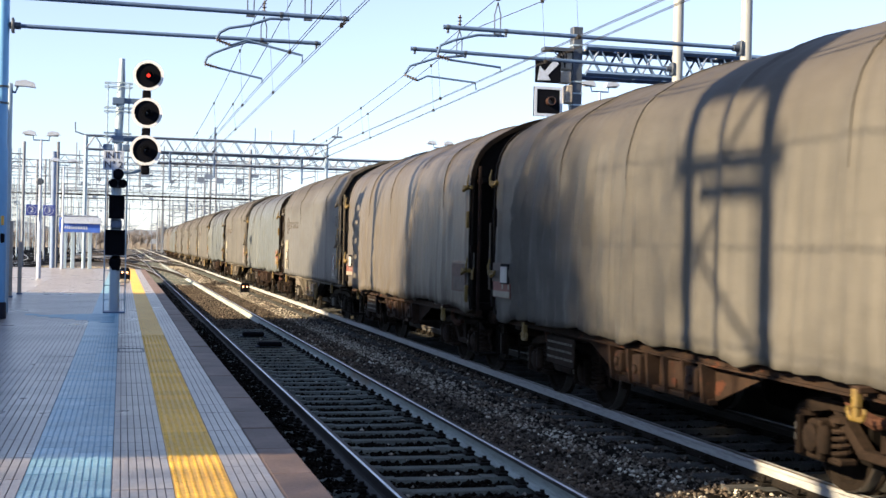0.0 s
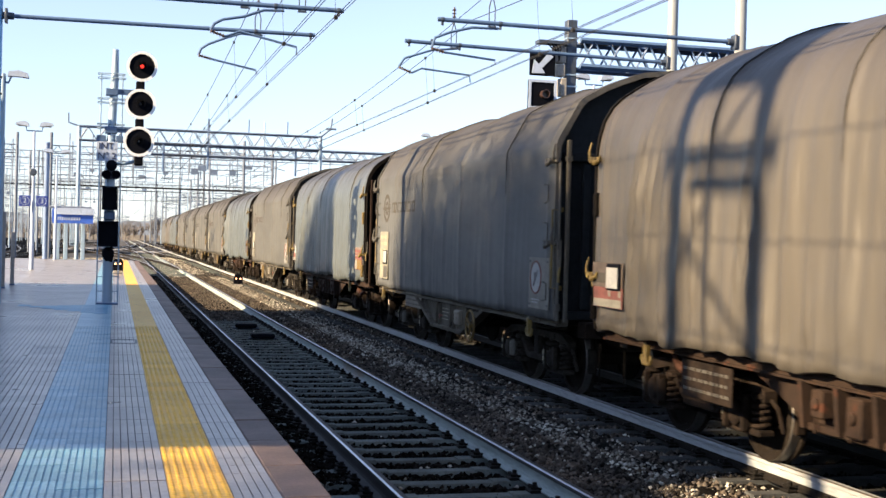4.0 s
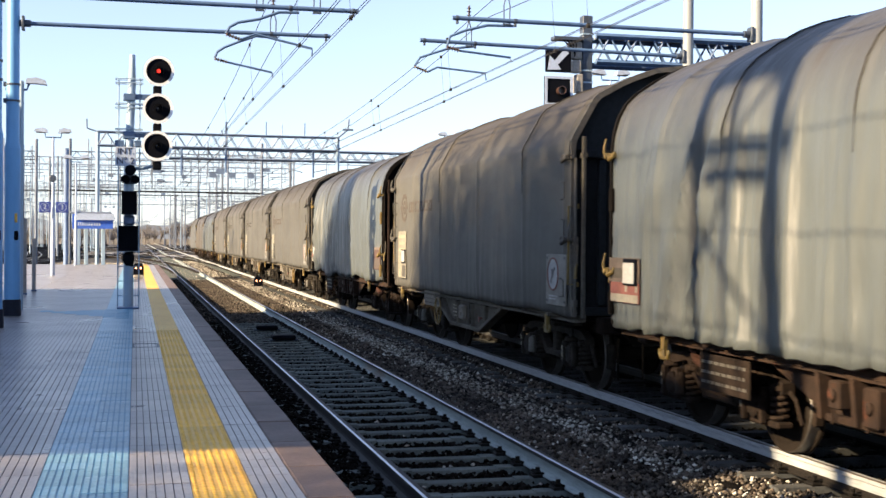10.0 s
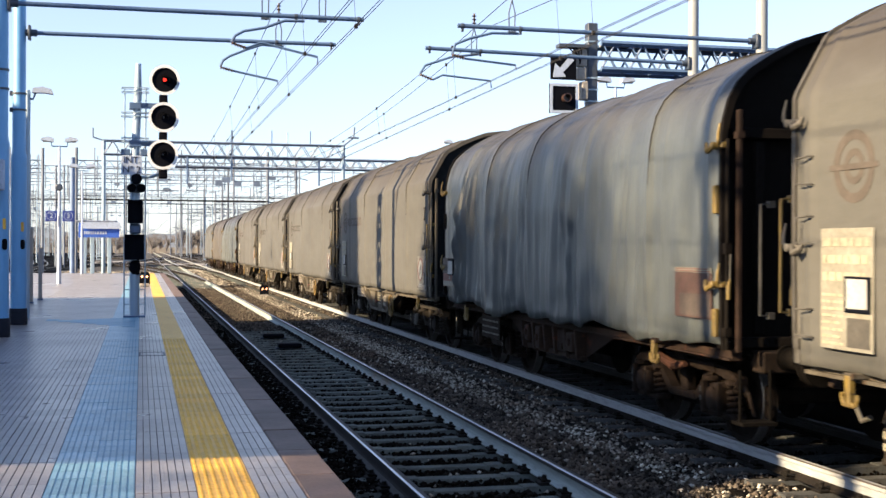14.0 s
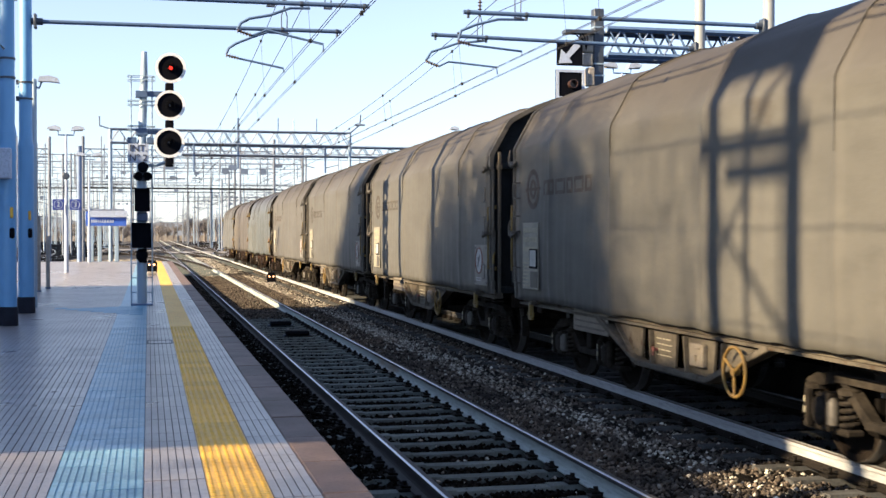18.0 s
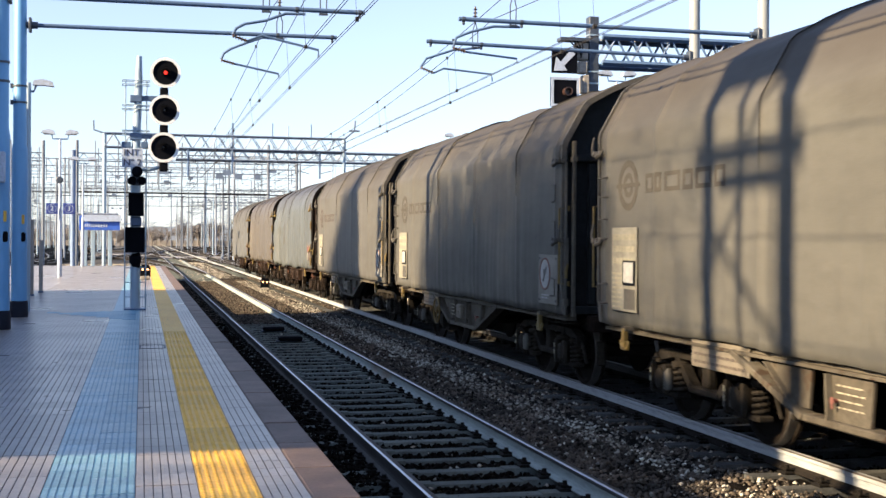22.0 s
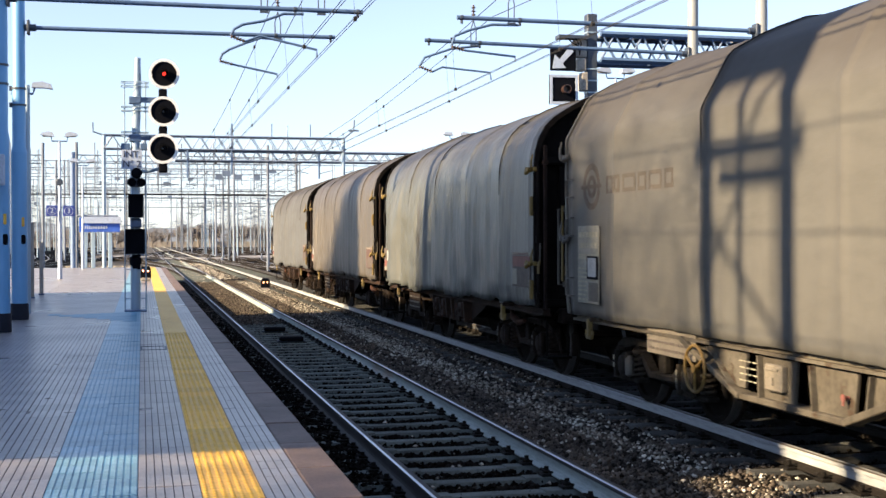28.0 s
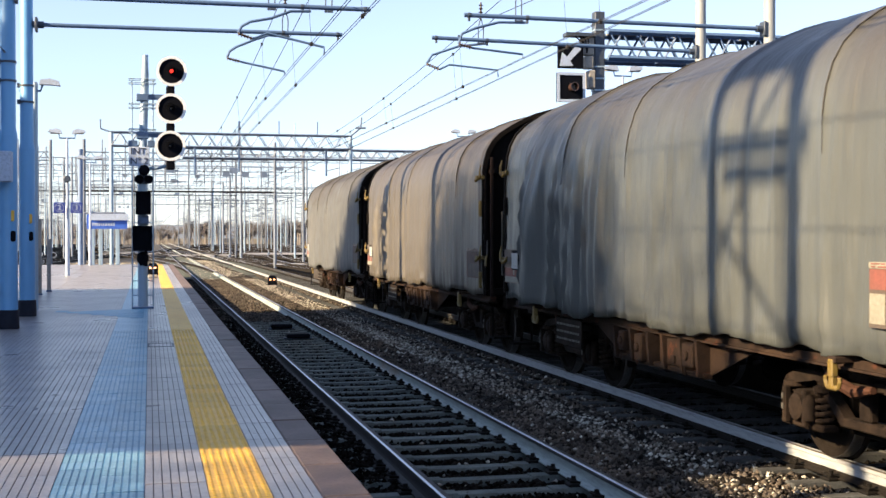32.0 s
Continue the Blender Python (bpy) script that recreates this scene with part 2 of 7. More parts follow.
M_MAST_G = mat("mast_grey", (0.24, 0.27, 0.3), 0.5, 0.0, col2=(0.2, 0.225, 0.25), scale=0.8, fine=14, bump=0.04, stretch=(1, 1, 0.3), grain=0.15)
M_MAST = mat("mast_paint", (0.145, 0.36, 0.66), 0.38, 0.0, col2=(0.12, 0.31, 0.59), scale=0.8, fine=14, bump=0.04, stretch=(1, 1, 0.3), grain=0.12)
M_STEEL = mat("galvanised_steel", (0.075, 0.135, 0.26), 0.45, 0.0, col2=(0.06, 0.105, 0.205), scale=2.5, fine=22, bump=0.06, grain=0.25)
M_TRUSS = mat("truss_paint", (0.13, 0.18, 0.28), 0.5, 0.0, col2=(0.1, 0.135, 0.2), scale=1.5, fine=12, bump=0.03, grain=0.25)
M_STEEL_D = mat("dark_steel", (0.05, 0.07, 0.11), 0.5, 0.1, scale=3, fine=24, bump=0.06)
M_COLLAR = mat("tarred_collar", (0.012, 0.016, 0.03), 0.7, scale=4, fine=30, bump=0.1, spec=0.2)
M_WIRE = mat("wire", (0.025, 0.026, 0.03), 0.7, 0.0, bump=0, spec=0.2)
M_INSUL = mat("insulator", (0.05, 0.03, 0.028), 0.3, bump=0)
M_BLACK = mat("black_paint", (0.0034, 0.0045, 0.0085), 0.7, scale=3, fine=30, bump=0.03, spec=0.06)
M_WHITE = mat("white_paint", (0.4, 0.49, 0.66), 0.5, col2=(0.34, 0.41, 0.55), scale=3, fine=30, bump=0.03)
M_ENAMEL = mat("white_enamel", (0.78, 0.82, 0.88), 0.4, col2=(0.7, 0.74, 0.8), scale=3, fine=30, bump=0.02)
M_YARD = mat("weathered_grey_steel", (0.15, 0.185, 0.25), 0.6, col2=(0.1, 0.122, 0.165), scale=0.5, fine=6, bump=0, random_tint=0.35)
M_RED_GLOW = mat("red_lamp", (0.9, 0.03, 0.015), glow=0.7)
M_WARM_GLOW = mat("marker_lamp", (1.0, 0.4, 0.16), glow=1.5)
M_LENS = mat("dark_lens", (0.012, 0.012, 0.014), 0.12, bump=0)
M_BLUE = mat("sign_blue", (0.04, 0.12, 0.56), 0.5, scale=3, fine=30, bump=0.02)
M_NAVY = mat("sign_navy", (0.018, 0.045, 0.29), 0.5, scale=3, fine=30, bump=0.02)
M_CONC = mat("pale_concrete", (0.31, 0.298, 0.281), 0.85, scale=1.0, fine=14, bump=0.15)

# ---- ground, tracks, platform ----
PLAT_Z, PLAT_END, PLAT_X = 0.55, 69.0, 1.22
TRACKS = {"track_1": 2.98, "track_2": 6.635}
RAISED = 0.07  # the freight track lies a little higher than the platform track


def sheet(name, x0, x1, y0, y1, z, material, label, category, nx=1, ny=1, rough=0.0):
    g = Geo()
    xs = [x0 + (x1 - x0) * i / nx for i in range(nx + 1)]
    ys = [y0 + (y1 - y0) * j / ny for j in range(ny + 1)]
    vs = [(x, y, z + rough * noise.noise(Vector((x * 0.9, y * 0.9, 1)))) for y in ys for x in xs]
    fs = [(j * (nx + 1) + i, j * (nx + 1) + i + 1, (j + 1) * (nx + 1) + i + 1, (j + 1) * (nx + 1) + i) for j in range(ny) for i in range(nx)]
    g.add(vs, fs)
    return tagged(part(name, g, material), label, category, kind="structure")


sheet("ground", -1500, 1500, -300, 3000, -0.62, M_EARTH, "dry brown earth of the railway yard reaching the horizon", "ground")


def bed(x):
    """Height of the ballast across the two tracks: sunk between the rails, heaped between the tracks."""
    for c, up in zip(TRACKS.values(), (0.0, RAISED)):
        if abs(x - c) < 0.72:
            return -0.27 + up
        if abs(x - c) < 0.84:
            return -0.23 + up
    return -0.195 if 3.8 < x < 5.1 or x < 1.5 else -0.23 + (RAISED if x > 5.1 else 0.0)


g = Geo()
bxs = [1.0 + 0.09 * i for i in range(84)]
bys = [-12 + 0.25 * j for j in range(489)]
g.add([(x, y, bed(x) + 0.03 * noise.noise(Vector((x * 1.3, y * 1.3, 1))) + 0.02 * noise.noise(Vector((x * 6, y * 6, 2)))) for y in bys for x in bxs],
      [(j * 84 + i, j * 84 + i + 1, (j + 1) * 84 + i + 1, (j + 1) * 84 + i) for j in range(488) for i in range(83)])
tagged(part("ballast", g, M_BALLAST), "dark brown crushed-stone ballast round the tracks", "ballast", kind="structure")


def rail_profile():
    return [(-0.075, -0.172), (0.075, -0.172), (0.075, -0.16), (0.02, -0.14), (0.012, -0.115), (0.012, -0.05), (0.036, -0.038), (0.036, -0.006),
            (0.028, 0.0), (0.015, 0.001), (-0.015, 0.001), (-0.028, 0.0), (-0.036, -0.006), (-0.036, -0.038), (-0.012, -0.05), (-0.012, -0.115), (-0.02, -0.14), (-0.075, -0.16)]


def rail_geo(y0, y1):
    g = Geo()
    g.prism(rail_profile(), y0, y1)
    n = len(rail_profile())
    g.m = [1 if i in (10, 11) else 2 if i in (0, 1, 2, 3, 15, 16, 17) else 3 if i in (5, 6, 7, 8, 9, 12, 13) else 0 for i in range(n)] + [0, 0]
    return g


def sleeper_geo():
    g = Geo()
    w, h = 0.115, 0.2
    for x0, x1, z in ((-1.25, -0.42, 0.0), (-0.42, 0.42, -0.012), (0.42, 1.25, 0.0)):
        g.prism([(-w, z - h), (w, z - h), (w - 0.035, z), (-w + 0.035, z)], x0, x1, "x")
    return g


def clip_geo():
    g = Geo()
    g.box(-0.05, 0.05, -0.06, 0.06, 0, 0.022, bev=0.006)
    g.lathe((0, 0, 0.02), (0, 0, 1), [(0, 0.028), (0.02, 0.028), (0.022, 0.018), (0.05, 0.018)], 8)
    g.tube([(-0.035, -0.045, 0.03), (0.03, -0.05, 0.045), (0.045, 0, 0.05), (0.03, 0.05, 0.045), (-0.035, 0.045, 0.03)], 0.009, 5)
    return g


def track(name, x, label, y0=-12.0, y1=420.0, near=72.0):
    th = thing(name, label, "railway track", kind="structure", at=(x, 0, RAISED if name == "track_2" else 0))
    for s in (-1, 1):
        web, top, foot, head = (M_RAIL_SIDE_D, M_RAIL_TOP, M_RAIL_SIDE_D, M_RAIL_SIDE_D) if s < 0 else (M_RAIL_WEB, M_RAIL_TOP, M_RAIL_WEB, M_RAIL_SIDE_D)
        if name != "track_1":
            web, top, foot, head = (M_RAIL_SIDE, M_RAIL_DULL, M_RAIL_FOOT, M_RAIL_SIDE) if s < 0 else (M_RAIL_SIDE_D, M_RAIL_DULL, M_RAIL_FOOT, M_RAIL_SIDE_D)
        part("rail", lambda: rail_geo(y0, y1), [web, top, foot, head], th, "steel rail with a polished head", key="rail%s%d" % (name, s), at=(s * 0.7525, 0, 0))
    far = Geo()
    y, i = y0 + 0.3, 0
    while y < 140:
        if 4.5 < y < near:
            sl = part("sleeper", sleeper_geo, M_SLEEPER if name == "track_1" else M_SLEEPER_D, th, key="sleeper" + name, at=(random.uniform(-0.01, 0.01), y, -0.185))
            if y < 34:
                for s in (-1, 1):
                    for o in (-0.11, 0.11):
                        part("rail_clip", clip_geo, M_CLIP, sl, key="clip",
                             at=pose(s * 0.7525 + o, 0, 0, 0, 0, 0 if o > 0 else 180) @ Matrix.Scale(1.25, 4))
        else:
            far.prism([(y - 0.13, -0.38), (y + 0.13, -0.38), (y + 0.105, -0.19), (y - 0.105, -0.19)], -1.25, 1.25, "x")
        y += 0.6
        i += 1
    tagged(part("far_sleepers", far, M_SLEEPER, th), kind="stuff")
    return th


track("track_1", TRACKS["track_1"], "straight ballasted track with concrete sleepers beside the platform")
track("track_2", TRACKS["track_2"], "straight ballasted track under the freight train")


def stones(name, areas, material, label, size, seed):
    rng = np.random.default_rng(seed)
    base = np.array([(1, 0, 0), (-1, 0, 0), (0, 1, 0), (0, -1, 0), (0, 0, 1), (0, 0, -1)], float)
    tri = np.array([(0, 2, 4), (2, 1, 4), (1, 3, 4), (3, 0, 4), (2, 0, 5), (1, 2, 5), (3, 1, 5), (0, 3, 5)])
    vs, fs, n = [], [], 0
    for x0, x1, y0, y1, per, z in areas:
        k = int((x1 - x0) * (y1 - y0) * per)
        c = np.stack([rng.uniform(x0, x1, k), rng.uniform(y0, y1, k), z + rng.uniform(-0.03, 0.02, k)], 1)
        s = size * rng.uniform(0.55, 1.35, (k, 1, 1)) * np.array([1, 1, 0.75])
        v = base[None] * rng.uniform(0.6, 1.15, (k, 6, 3)) + rng.uniform(-0.28, 0.28, (k, 6, 3))
        a = rng.uniform(0, 6.28, k)
        ca, sa = np.cos(a)[:, None], np.sin(a)[:, None]
        v = np.stack([v[..., 0] * ca - v[..., 1] * sa, v[..., 0] * sa + v[..., 1] * ca, v[..., 2]], -1) * s + c[:, None]
        vs.append(v.reshape(-1, 3))
        fs.append((tri[None] + (np.arange(k) * 6 + n)[:, None, None]).reshape(-1, 3))
        n += k * 6
    v, f = np.concatenate(vs), np.concatenate(fs)
    me = bpy.data.meshes.new(name)
    me.vertices.add(len(v))
    me.vertices.foreach_set("co", v.ravel())
    me.loops.add(f.size)
    me.loops.foreach_set("vertex_index", f.ravel())
    me.polygons.add(len(f))
    me.polygons.foreach_set("loop_start", np.arange(0, f.size, 3))
    me.update(calc_edges=True)
    me.validate()
    me.materials.append(material)
    return tagged(new(name, me), label, "ballast", kind="stuff")


stones("ballast_stones", [(3.83, 5.2, 6.5, 16, 1350, -0.19), (5.2, 5.77, 6.5, 16, 750, -0.16), (3.83, 5.2, 16, 30, 700, -0.19), (5.2, 5.77, 16, 30, 420, -0.158), (5.6, 5.785, 17, 70, 480, -0.085), (3.85, 5.75, 30, 70, 260, -0.175), (3.85, 5.75, 70, 110, 60, -0.175), (2.3, 3.66, 33, 66, 330, -0.19), (1.3, 2.16, 33, 66, 200, -0.18)], M_STONE, "brown crushed ballast stones", 0.031, 5)
stones("oiled_ballast_stones", [(2.3, 3.66, 6.5, 18, 950, -0.24), (1.25, 2.16, 6.5, 11, 620, -0.232), (1.25, 2.16, 11, 24, 620, -0.19), (2.35, 3.65, 18, 64, 420, -0.238), (5.98, 7.2, 6.5, 20, 330, -0.19), (1.3, 2.16, 24, 66, 320, -0.185)], M_STONE_D, "ballast stones coloured dark for the shade they lie in", 0.031, 7)
stones("throat_stones", [(-8, 1.9, 70, 130, 16, -0.58), (3.8, 5.8, 70, 120, 40, -0.19), (2.3, 3.66, 64, 120, 40, -0.24), (7.5, 12, 66, 130, 16, -0.58)], M_STONE_B, "pale gravel in the station throat", 0.06, 8)
stones("pale_ballast_stones", [(4.75, 5.25, 6.5, 11, 150, -0.17), (4.75, 5.25, 11, 16, 330, -0.165), (5.25, 5.74, 6.5, 16, 70, -0.14), (4.7, 5.25, 16, 34, 360, -0.165), (5.25, 5.74, 16, 34, 80, -0.14), (5.6, 5.785, 17, 70, 60, -0.075), (4.7, 5.7, 34, 66, 200, -0.165), (3.83, 4.75, 6.5, 34, 30, -0.172), (2.3, 3.66, 6.5, 60, 9, -0.225)], M_STONE_B, "pale grey crushed ballast stones", 0.026, 6)


def ribbed(w, l, ribs, gap=0.13, hi=0.004, joint=0.0012):
    """A paving tile with ribs along y, over a recessed dirty base."""
    g = Geo()
    g.slot = 1
    g.box(0, w, 0, l, -0.04, -hi)
    g.slot = 0
    p = w / ribs
    for i in range(ribs):
        g.box(i * p + p * gap / 2 + (joint if i == 0 else 0), (i + 1) * p - p * gap / 2, joint, l - joint, -hi - 0.002, 0)
    return g


def studded(w, l, n, joint=0.0012):
    g = Geo()
    g.box(joint, w - joint, joint, l - joint, -0.04, -0.002)
    p = w / n
    for i in range(n):
        for j in range(int(round(l / p))):
            cx, cy = (i + 0.5) * p, (j + 0.5) * p
            g.lathe((cx, cy, -0.003), (0, 0, 1), [(0, p * 0.36), (0.005, p * 0.24)], 6)
    return g


platform = thing("platform", "island platform paved with ribbed mauve, blue and yellow tiles", "platform", kind="structure")
PLAT_L = -7.6
g = Geo()
g.box(PLAT_L, PLAT_X - 0.03, -14, PLAT_END, -0.5, PLAT_Z - 0.042)
part("core", g, M_WALL, platform, "dark concrete platform body")
BANDS = [  # x0, width, tile length, ribs, material, columns
    (0.672, 0.268, 0.268, 5, M_TILE, 1),
    (0.328, 0.344, 0.344, 8, M_TILE_YEL, 1),
    (-0.03, 0.358, 0.358, 7, M_TILE, 1),
    (-0.55, 0.26, 0.26, 6, M_TILE_BLUE, 2),
    (-2.55, 0.4, 0.4, 7, M_TILE, 5),
]
for x0, w, l, ribs, mt, cols in BANDS:
    n = int(round((20.0 - 4.0) / l)) if cols < 5 else int(round((17.0 - 4.0) / l))
    for c in range(cols):
        for j in range(n):
            part("tile", (lambda: studded(w, l, 7)) if mt is M_TILE_YEL else (lambda: ribbed(w, l, ribs, 0.3 if mt is M_TILE_BLUE else 0.13)), [M_TILE_WORN if mt is M_TILE_BLUE else mt, M_TILE_BLUE if mt is M_TILE_BLUE else M_GRIME], platform, key="tile%s%s" % (mt.name, w),
                 at=(x0 + c * w, 4.0 + j * l, PLAT_Z + random.uniform(-0.0012, 0.0012)))
    y0 = 4.0 + n * l
    g = Geo()
    for a, b in ((-14.0, 4.0), (y0, PLAT_END)):
        g.slot = 1
        g.box(x0, x0 + w * cols, a, b, PLAT_Z - 0.04, PLAT_Z - 0.004)
        g.slot = 0
        p = w / ribs
        for i in range(ribs * cols):
            q = a
            while q < b - 0.01:
                e = min(q + l * 4, b)
                w_ = 0.02 if mt is M_TILE_YEL else 0.065
                g.box(x0 + i * p + p * w_, x0 + (i + 1) * p - p * w_, q + 0.004, e, PLAT_Z - 0.008, PLAT_Z)
                q = e
    tagged(part("far_tiles", g, [M_TILE_WORN if mt is M_TILE_BLUE else mt, M_TILE_BLUE if mt is M_TILE_BLUE else M_GRIME], platform), kind="stuff")
g = Geo()
for i in range(12):
    for j in range(40):
        g.box(PLAT_L + 0.3 + i * 0.396, PLAT_L + 0.3 + (i + 1) * 0.396 - 0.006, -14 + j * 2.075, -14 + (j + 1) * 2.075 - 0.006, PLAT_Z - 0.04, PLAT_Z - 0.001)
tagged(part("outer_paving", g, M_TILE, platform), kind="stuff")


def edge_stone():
    g = Geo()
    g.box(0, PLAT_X - 0.944, 0.004, 0.996, -0.16, 0, bev=0.012)
    return g


for j in range(83):
    part("edge_stone", edge_stone, M_EDGE, platform, key="edge_stone", at=(0.944, -14 + j, PLAT_Z + random.uniform(-0.003, 0.003)))
g = Geo()
g.box(PLAT_L, PLAT_L + 0.3, -14, PLAT_END, PLAT_Z - 0.16, PLAT_Z, bev=0.01)
part("rear_edge", g, M_EDGE, platform)
# tactile branch across the platform at the signal, access cover
g = Geo()
for i in range(7):
    for j in range(max(1, 6 - i)):
        g.box(-0.1 - 0.24 * i - 0.235, -0.1 - 0.24 * i, 23.2 + 0.35 * i + j * 0.5, 23.2 + 0.35 * i + j * 0.5 + 0.49, PLAT_Z, PLAT_Z + 0.004)
part("tactile_branch", g, M_TILE_BLUE, platform, "blue tactile paving branch")
g = Geo()
for a, b, c, d in ((-0.03, 0.32, 17.05, 17.08), (-0.03, 0.32, 17.62, 17.65), (-0.03, 0.0, 17.05, 17.65), (0.29, 0.32, 17.05, 17.65)):
    g.box(a, b, c, d, PLAT_Z, PLAT_Z + 0.004)
part("cover_frame", g, M_STEEL_D, platform, "steel frame of an access cover")


# ---- masts, brackets and wires over the tracks ----
def catenary_mast(x, y, top, r=0.142):
    th = thing("catenary_mast", "tall pale blue steel tube mast carrying overhead line brackets", "mast", "overhead line masts", at=(x, y, 0))
    z0 = PLAT_Z if x < 1 else -0.3
    g = Geo()
    g.tube([(0, 0, z0), (0, 0, 3.6)], r, 20)
    g.tube([(0, 0, 3.6), (0, 0, 3.72), (0, 0, top)], [r, r * 0.84, r * 0.74], 20)
    part("tube", g, M_MAST if x < 1 else M_MAST_G, th, smooth=True)
    g = Geo()
    g.lathe((0, 0, z0), (0, 0, 1), [(0, r + 0.02), (0.28, r + 0.018), (0.3, r + 0.004)], 20)
    part("base_collar", g, M_COLLAR, th, "dark collar at the foot", smooth=True)
    for z in (4.45, 4.75):
        g = Geo()
        g.lathe((0, 0, z), (0, 0, 1), [(0, r * 0.84 + 0.012), (0.035, r * 0.84 + 0.012)], 18)
        g.box(-r - 0.02, -r + 0.06, -0.05, 0.05, z - 0.02, z + 0.06)
        part("band", g, M_STEEL_D, th, "dark clamp band")
    return th


def boom(th, x0, x1, z, s=1, slope=0.0):
    """A tubular bracket from the mast at x0 to its free end at x1, in the mast's space."""
    g = Geo()
    g.tube([(x0, 0, z), (x1, 0, z + slope)], 0.039, 12)
    part("bracket_tube", g, M_STEEL, th, "blue-grey horizontal bracket tube", smooth=True)
    g = Geo()
    g.tube([(x0 - 0.06 * s, 0, z), (x0 + 0.16 * s, 0, z)], 0.065, 12)
    g.box(min(x0, x0 + 0.05 * s), max(x0, x0 + 0.05 * s), -0.1, 0.1, z - 0.13, z + 0.13, bev=0.01)
    part("bracket_socket", g, M_STEEL_D, th, smooth=True)
    for k in (0.8, 0.985):
        x = x0 + (x1 - x0) * k
        part("clamp", lambda: Geo().lathe((-0.03, 0, 0), (1, 0, 0), [(0, 0.042), (0.012, 0.046), (0.048, 0.046), (0.06, 0.042)], 12).box(-0.02, 0.02, -0.02, 0.02, -0.1, -0.045, bev=0.004), M_STEEL_D, th, key="boomclamp", at=(x, 0, z + slope * k))


def hanger(th, x, z, up):
    g = Geo()
    for s in (-1, 1):
        g.tube([(x + s * 0.05, 0, z - 0.06), (x + s * 0.055, 0, z + up * 0.55), (x, 0, z + up)], 0.011, 6)
    g.box(x - 0.07, x + 0.07, -0.03, 0.03, z - 0.075, z - 0.045)
    part("hanger", g, M_STEEL_D, th)
    g = Geo()
    for k in range(4):
        g.lathe((x, 0, z + up + 0.02 + k * 0.07), (0, 0, 1), [(0, 0.02), (0.015, 0.05), (0.03, 0.02), (0.07, 0.018)], 10)
    part("hanger_insulator", g, M_INSUL, th, "brown ribbed insulator", smooth=True)


def steady(th, pts, ins, arm, r=0.024):
    """A curved registration tube, an insulator and the light steady arm that ends at the wire."""
    g = Geo()
    g.tube([(x, 0, z) for x, z in pts], r, 8)
    part("registration_tube", g, M_STEEL, th, smooth=True)
    a, b = Vector((ins[0][0], 0, ins[0][1])), Vector((ins[1][0], 0, ins[1][1]))
    d = b - a
    g = Geo()
    n = 5
    for k in range(n):
        g.lathe(a + d * k / n, d, [(0, 0.016), (d.length / n * 0.4, 0.042), (d.length / n * 0.6, 0.018), (d.length / n, 0.016)], 10)
    part("insulator", g, M_INSUL, th, "brown ribbed insulator", smooth=True)
    g = Geo()
    g.tube([(x, 0, z) for x, z in arm], r * 0.85, 8)
    part("steady_arm", g, M_STEEL, th, smooth=True)


def mast_tag(th):
    part("yellow_tag", lambda: Geo().box(0.05, 0.1, -0.14, -0.1, 2.25, 2.42, bev=0.01), M_TILE_YEL, th, "yellow tag strip", key="ytag")
    part("black_tag", lambda: Geo().box(0.04, 0.12, -0.15, -0.09, 1.93, 2.1, bev=0.02), M_BLACK, th, "small black box", key="btag")


m1 = catenary_mast(-2.17, 20.98, 10.5)
mast_tag(m1)
boom(m1, 0.1, 5.8, 5.83)
steady(m1, [(4.8, 5.76), (4.47, 5.75), (4.14, 5.62), (3.8, 5.55), (3.66, 5.47), (3.6, 5.36)], [(3.6, 5.35), (3.84, 5.27)],
       [(3.84, 5.27), (4.08, 5.37), (5.02, 5.17), (5.02, 5.04)])
hanger(m1, 4.15, 5.83, 0.5)
hanger(m1, 5.1, 5.83, 0.5)
m2 = catenary_mast(-2.18, 24.2, 10.5)
mast_tag(m2)
boom(m2, 0.15, 5.82, 5.89, slope=0.02)
steady(m2, [(4.8, 5.83), (4.4, 5.85), (4.1, 5.74), (3.8, 5.61), (3.67, 5.52), (3.62, 5.4)], [(3.62, 5.39), (3.87, 5.33)],
       [(3.87, 5.33), (4.7, 5.17), (4.71, 5.09)])
hanger(m2, 4.72, 5.91, 0.45)
m3 = catenary_mast(10.99, 21.0, 10.5, 0.13)
boom(m3, -0.1, -5.72, 5.78, -1, 0.03)
steady(m3, [(-4.63, 5.72), (-5.1, 5.71), (-5.5, 5.6), (-5.76, 5.49), (-5.82, 5.31)], [(-5.82, 5.31), (-5.59, 5.25)],
       [(-5.59, 5.25), (-4.68, 5.17), (-4.68, 5.1)])
hanger(m3, -4.75, 5.8, 0.5)
m4 = catenary_mast(11.11, 24.2, 10.5, 0.135)
boom(m4, -0.1, -5.69, 5.83, -1, 0.09)
steady(m4, [(-4.6, 5.84), (-5.15, 5.77), (-5.69, 5.58), (-5.8, 5.41)], [(-5.8, 5.4), (-5.54, 5.3)],
       [(-5.54, 5.3), (-5.34, 5.4), (-4.36, 5.32), (-4.34, 5.18)])
hanger(m4, -4.7, 5.9, 0.45)


